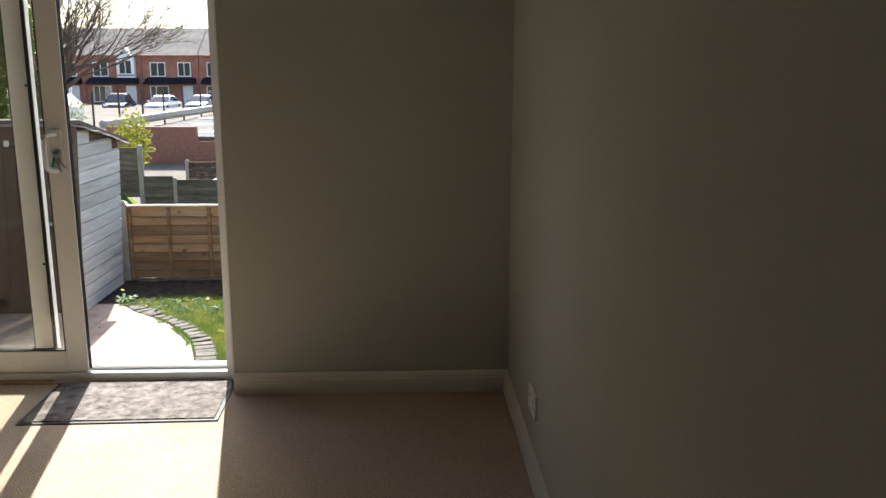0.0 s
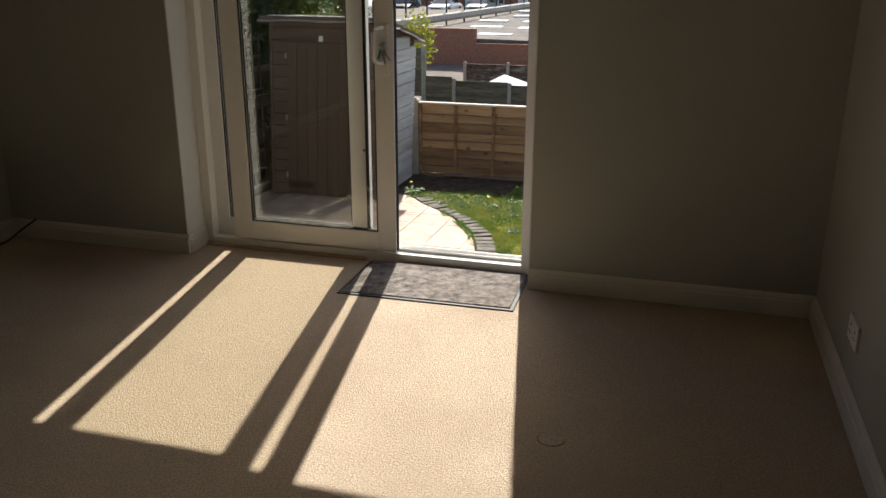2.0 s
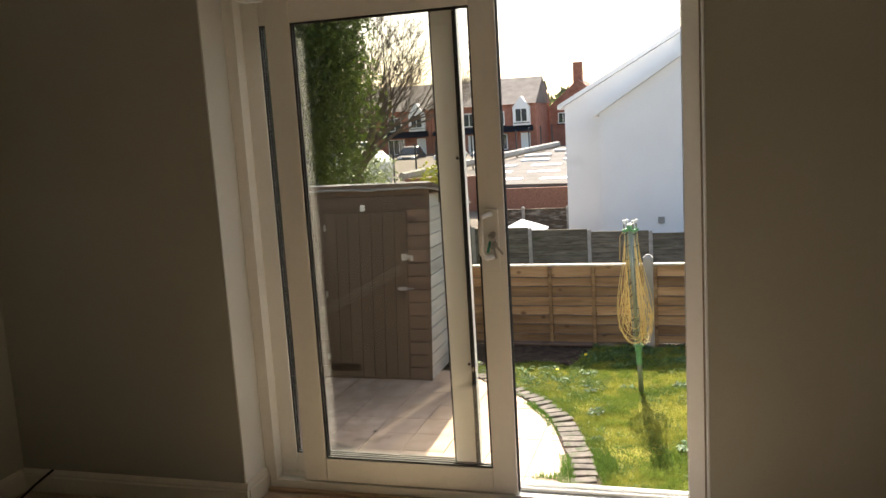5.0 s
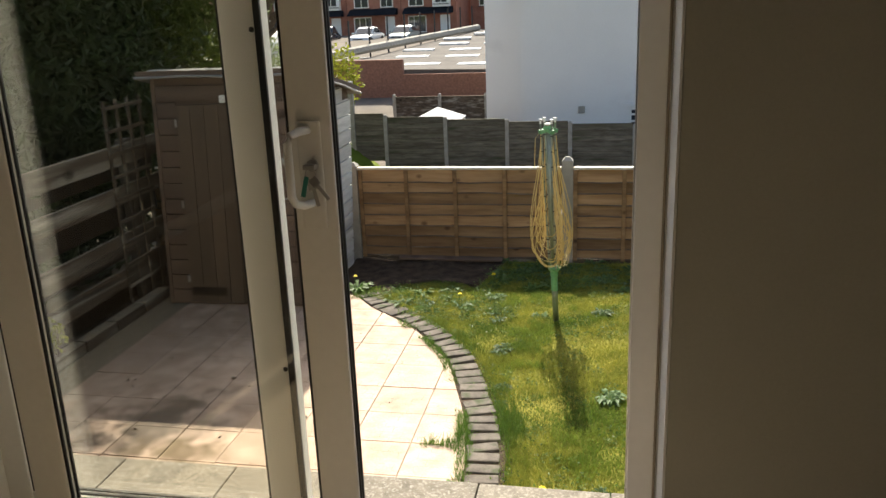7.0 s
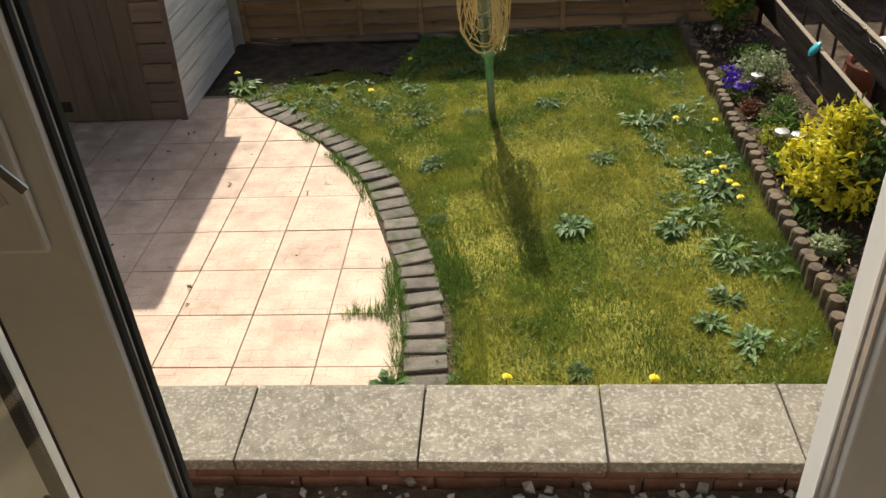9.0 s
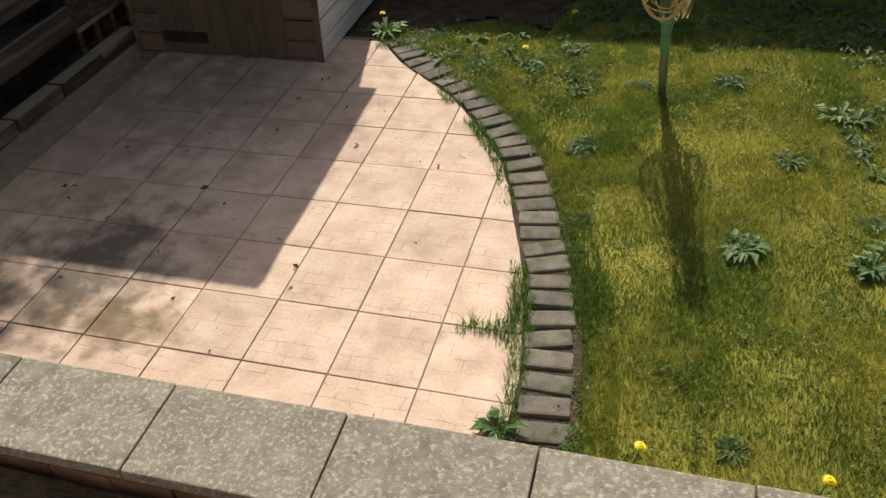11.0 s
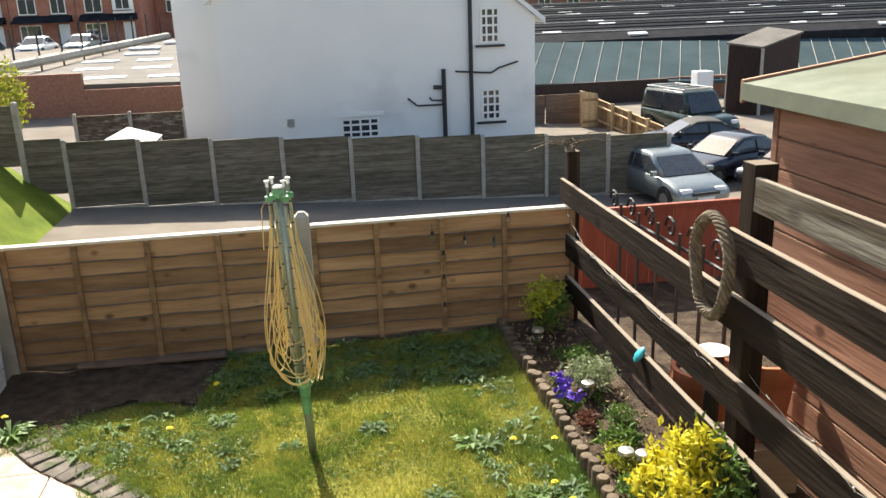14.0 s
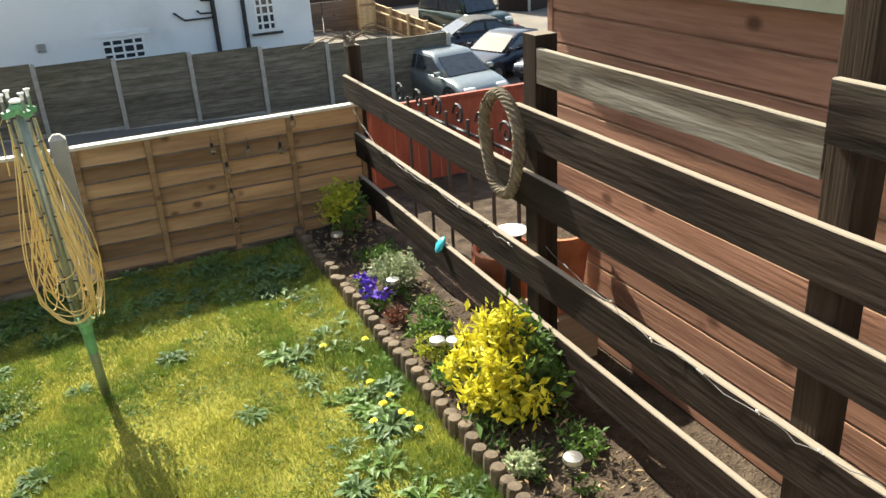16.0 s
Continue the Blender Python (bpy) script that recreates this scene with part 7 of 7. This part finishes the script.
tops = [(p.x, p.y, z) for p, z in zip(over, (-1.36, -0.79, -0.58, -1.18))]
part("roof", Mesh().add(tops + [(x, y, z - 0.09) for x, y, z in tops], ((0, 1, 2, 3), (7, 6, 5, 4), (0, 4, 5, 1), (1, 5, 6, 2), (2, 6, 7, 3), (3, 7, 4, 0))), LOFT, store, "grey sheet roof")
part("corner_post", Mesh().tube([(22.9, 37.46, -5.6), (22.9, 37.46, -1.45)], 0.09, 4), CONC, store)
part("corner_post", Mesh().tube([(21.88, 38.88, -5.6), (21.88, 38.88, -1.26)], 0.05, 4), CONC, store)
for q in range(14):
    p = CA.lerp(CN, (q + 0.5) / 14)
    part("batten", Mesh().tube([(p.x - 0.02, p.y - 0.02, -5.5), (p.x - 0.02, p.y - 0.02, -1.36 + 0.13 * (13 - q) / 13)], 0.022, 4), DARKW, store)
single("white_container", Mesh().box(19.45, 37.0, -4.75, 20.25, 37.7, -2.32), CARW, "tall white plastic container in the yard", "container", bevel=0.05)
sg = thing("notice_board", (17.3, 36.5, -4.6), "white framed board with a blue notice leaning in the yard", "notice board")
for p, q in (((16.95, 36.5, -2.75), (17.25, 36.3, -4.62)), ((17.6, 36.5, -2.75), (17.9, 36.3, -4.62)), ((16.95, 36.5, -2.75), (17.6, 36.5, -2.75)), ((17.25, 36.3, -4.6), (17.9, 36.3, -4.6))):
    part("bar", Mesh().tube([p, q], 0.045, 5), UPVC, sg)
BLUE = material("blue_notice", (0.03, 0.06, 0.25), (0.05, 0.09, 0.34), rough=0.5, fine=30)
part("notice", Mesh().add([(17.05, 36.50, -2.9), (17.6, 36.50, -2.9), (17.66, 36.47, -3.3), (17.11, 36.47, -3.3), (17.05, 36.52, -2.9), (17.6, 36.52, -2.9), (17.66, 36.49, -3.3), (17.11, 36.49, -3.3)], ((0, 1, 2, 3), (7, 6, 5, 4), (0, 4, 5, 1), (1, 5, 6, 2), (2, 6, 7, 3), (3, 7, 4, 0))), BLUE, sg)
part("side", Mesh().box(12, 44.8, -5.5, 21.5, 45.1, -3.4), DARKW, thing("yard_wall", (17, 45, -5.4), "dark brick wall below the metal roof", "wall"), "dark brick wall")
low = thing("metal_roof_shed", (22.0, 50.0, -4.0), "long low building with a blue-grey metal roof", "building")
part("wall", Mesh().box(11.0, 45.2, -5.5, 44.0, 49.9, -3.4), BRICK, low)
part("roof", Mesh().add([(10.5, 44.9, -3.25), (44, 44.9, -4.2), (44, 50, -2.2), (10.5, 50, -1.3), (10.5, 44.9, -3.4), (44, 44.9, -4.4), (44, 50, -3.4), (10.5, 50, -3.4)], ((0, 1, 2, 3), (7, 6, 5, 4), (0, 4, 5, 1), (1, 5, 6, 2), (2, 6, 7, 3), (3, 7, 4, 0))), TEAL, low, "blue-grey metal sheet roof")
for k in range(26):
    x = 11.0 + 1.25 * k
    z0, z1 = -3.25 - 0.0284 * (x - 10.5), -1.3 - 0.0269 * (x - 10.5)
    part("standing_seam", Mesh().tube([(x, 44.92, z0 + 0.03), (x + 2.3, 49.95, z1 - 0.05)], 0.022, 4), CONC, low, "pale standing seam")
slate = thing("slate_roof_range", (28.0, 62.0, -3.0), "range of low dark slate roofs with small roof lights", "building")
for r in range(13):
    y0 = 50.2 + 2.42 * r
    zb = -1.45 + 0.118 * r
    part("roof", Mesh().prism([(y0, zb - 0.9), (y0 + 2.4, zb - 0.9), (y0 + 2.4, zb - 0.05), (y0 + 1.5, zb + 0.42), (y0, zb)], 0, 10.2, 62.0), SLATE, slate, "dark slate roof slope")
    part("ridge", Mesh().tube([(10.2, y0 + 1.5, zb + 0.45), (62, y0 + 1.5, zb + 0.45)], 0.05, 4), LEAD if r % 3 else CONC, slate, "ridge capping")
    for q in range(4):
        x = 13.5 + 8.6 * q + 3.1 * (r % 4) + 0.7 * (r % 3)
        if (q + r) % 2:
            part("roof_light", Mesh().box(-0.6, -0.2, 0, 0.6, 0.2, 0.10, pose(x, y0 + 0.7, zb + 0.22, 15, 0, 0)), CARW, slate, "pale roof light")
mill = thing("brick_mill", (28.0, 86.0, -2.5), "long red brick building with a row of small windows", "building")
part("wall", Mesh().box(8.0, 84.0, -4.0, 60.0, 92.0, 2.4), BRICK2, mill, "red brick wall")
part("roof", Mesh().prism([(83.6, 2.4), (92.4, 2.4), (88, 4.9)], 0, 7.6, 60.4), ROOFTILE, mill, "brown tiled roof")
for k in range(16):
    window(mill, 10 + 3.0 * k, 11.3 + 3.0 * k, -0.1, 1.2, 84.0, 2, 1, "small white window", False)

# distant trees and houses on the skyline
FAR = leaf_material("distant_tree_leaf", (0.05, 0.06, 0.03), (0.13, 0.13, 0.06), scale=0.1)
rng = random.Random(9)
for k in range(22):
    x = -75 + 6.2 * k + rng.uniform(-2, 2)
    y, h = rng.uniform(115, 150), rng.uniform(4, 9)
    t = thing("distant_tree", (x, y, -2), "distant half-bare tree on the skyline", "tree", "distant trees")
    part("trunk", Mesh().tube([(x, y, -3), (x, y, h)], [0.35, 0.12], 6), BARK_AND_SHADE, t, tidy=False)
    part("crown", Mesh().leaves(blob_points((x, y, h * 0.65), (rng.uniform(2, 4.2), 3, h * 0.5), 420, rng, 0.3), 0.75), FAR, t, tidy=False)
single("far_woods", Mesh().leaves([(rng.uniform(-260, 260), rng.uniform(240, 300), rng.uniform(-6, 9) + 5 * noise.noise((k * 0.02, 1, 1))) for k in range(5000)], 4.5), FAR, "far wooded hillside on the skyline", "woods", "stuff", tidy=False)
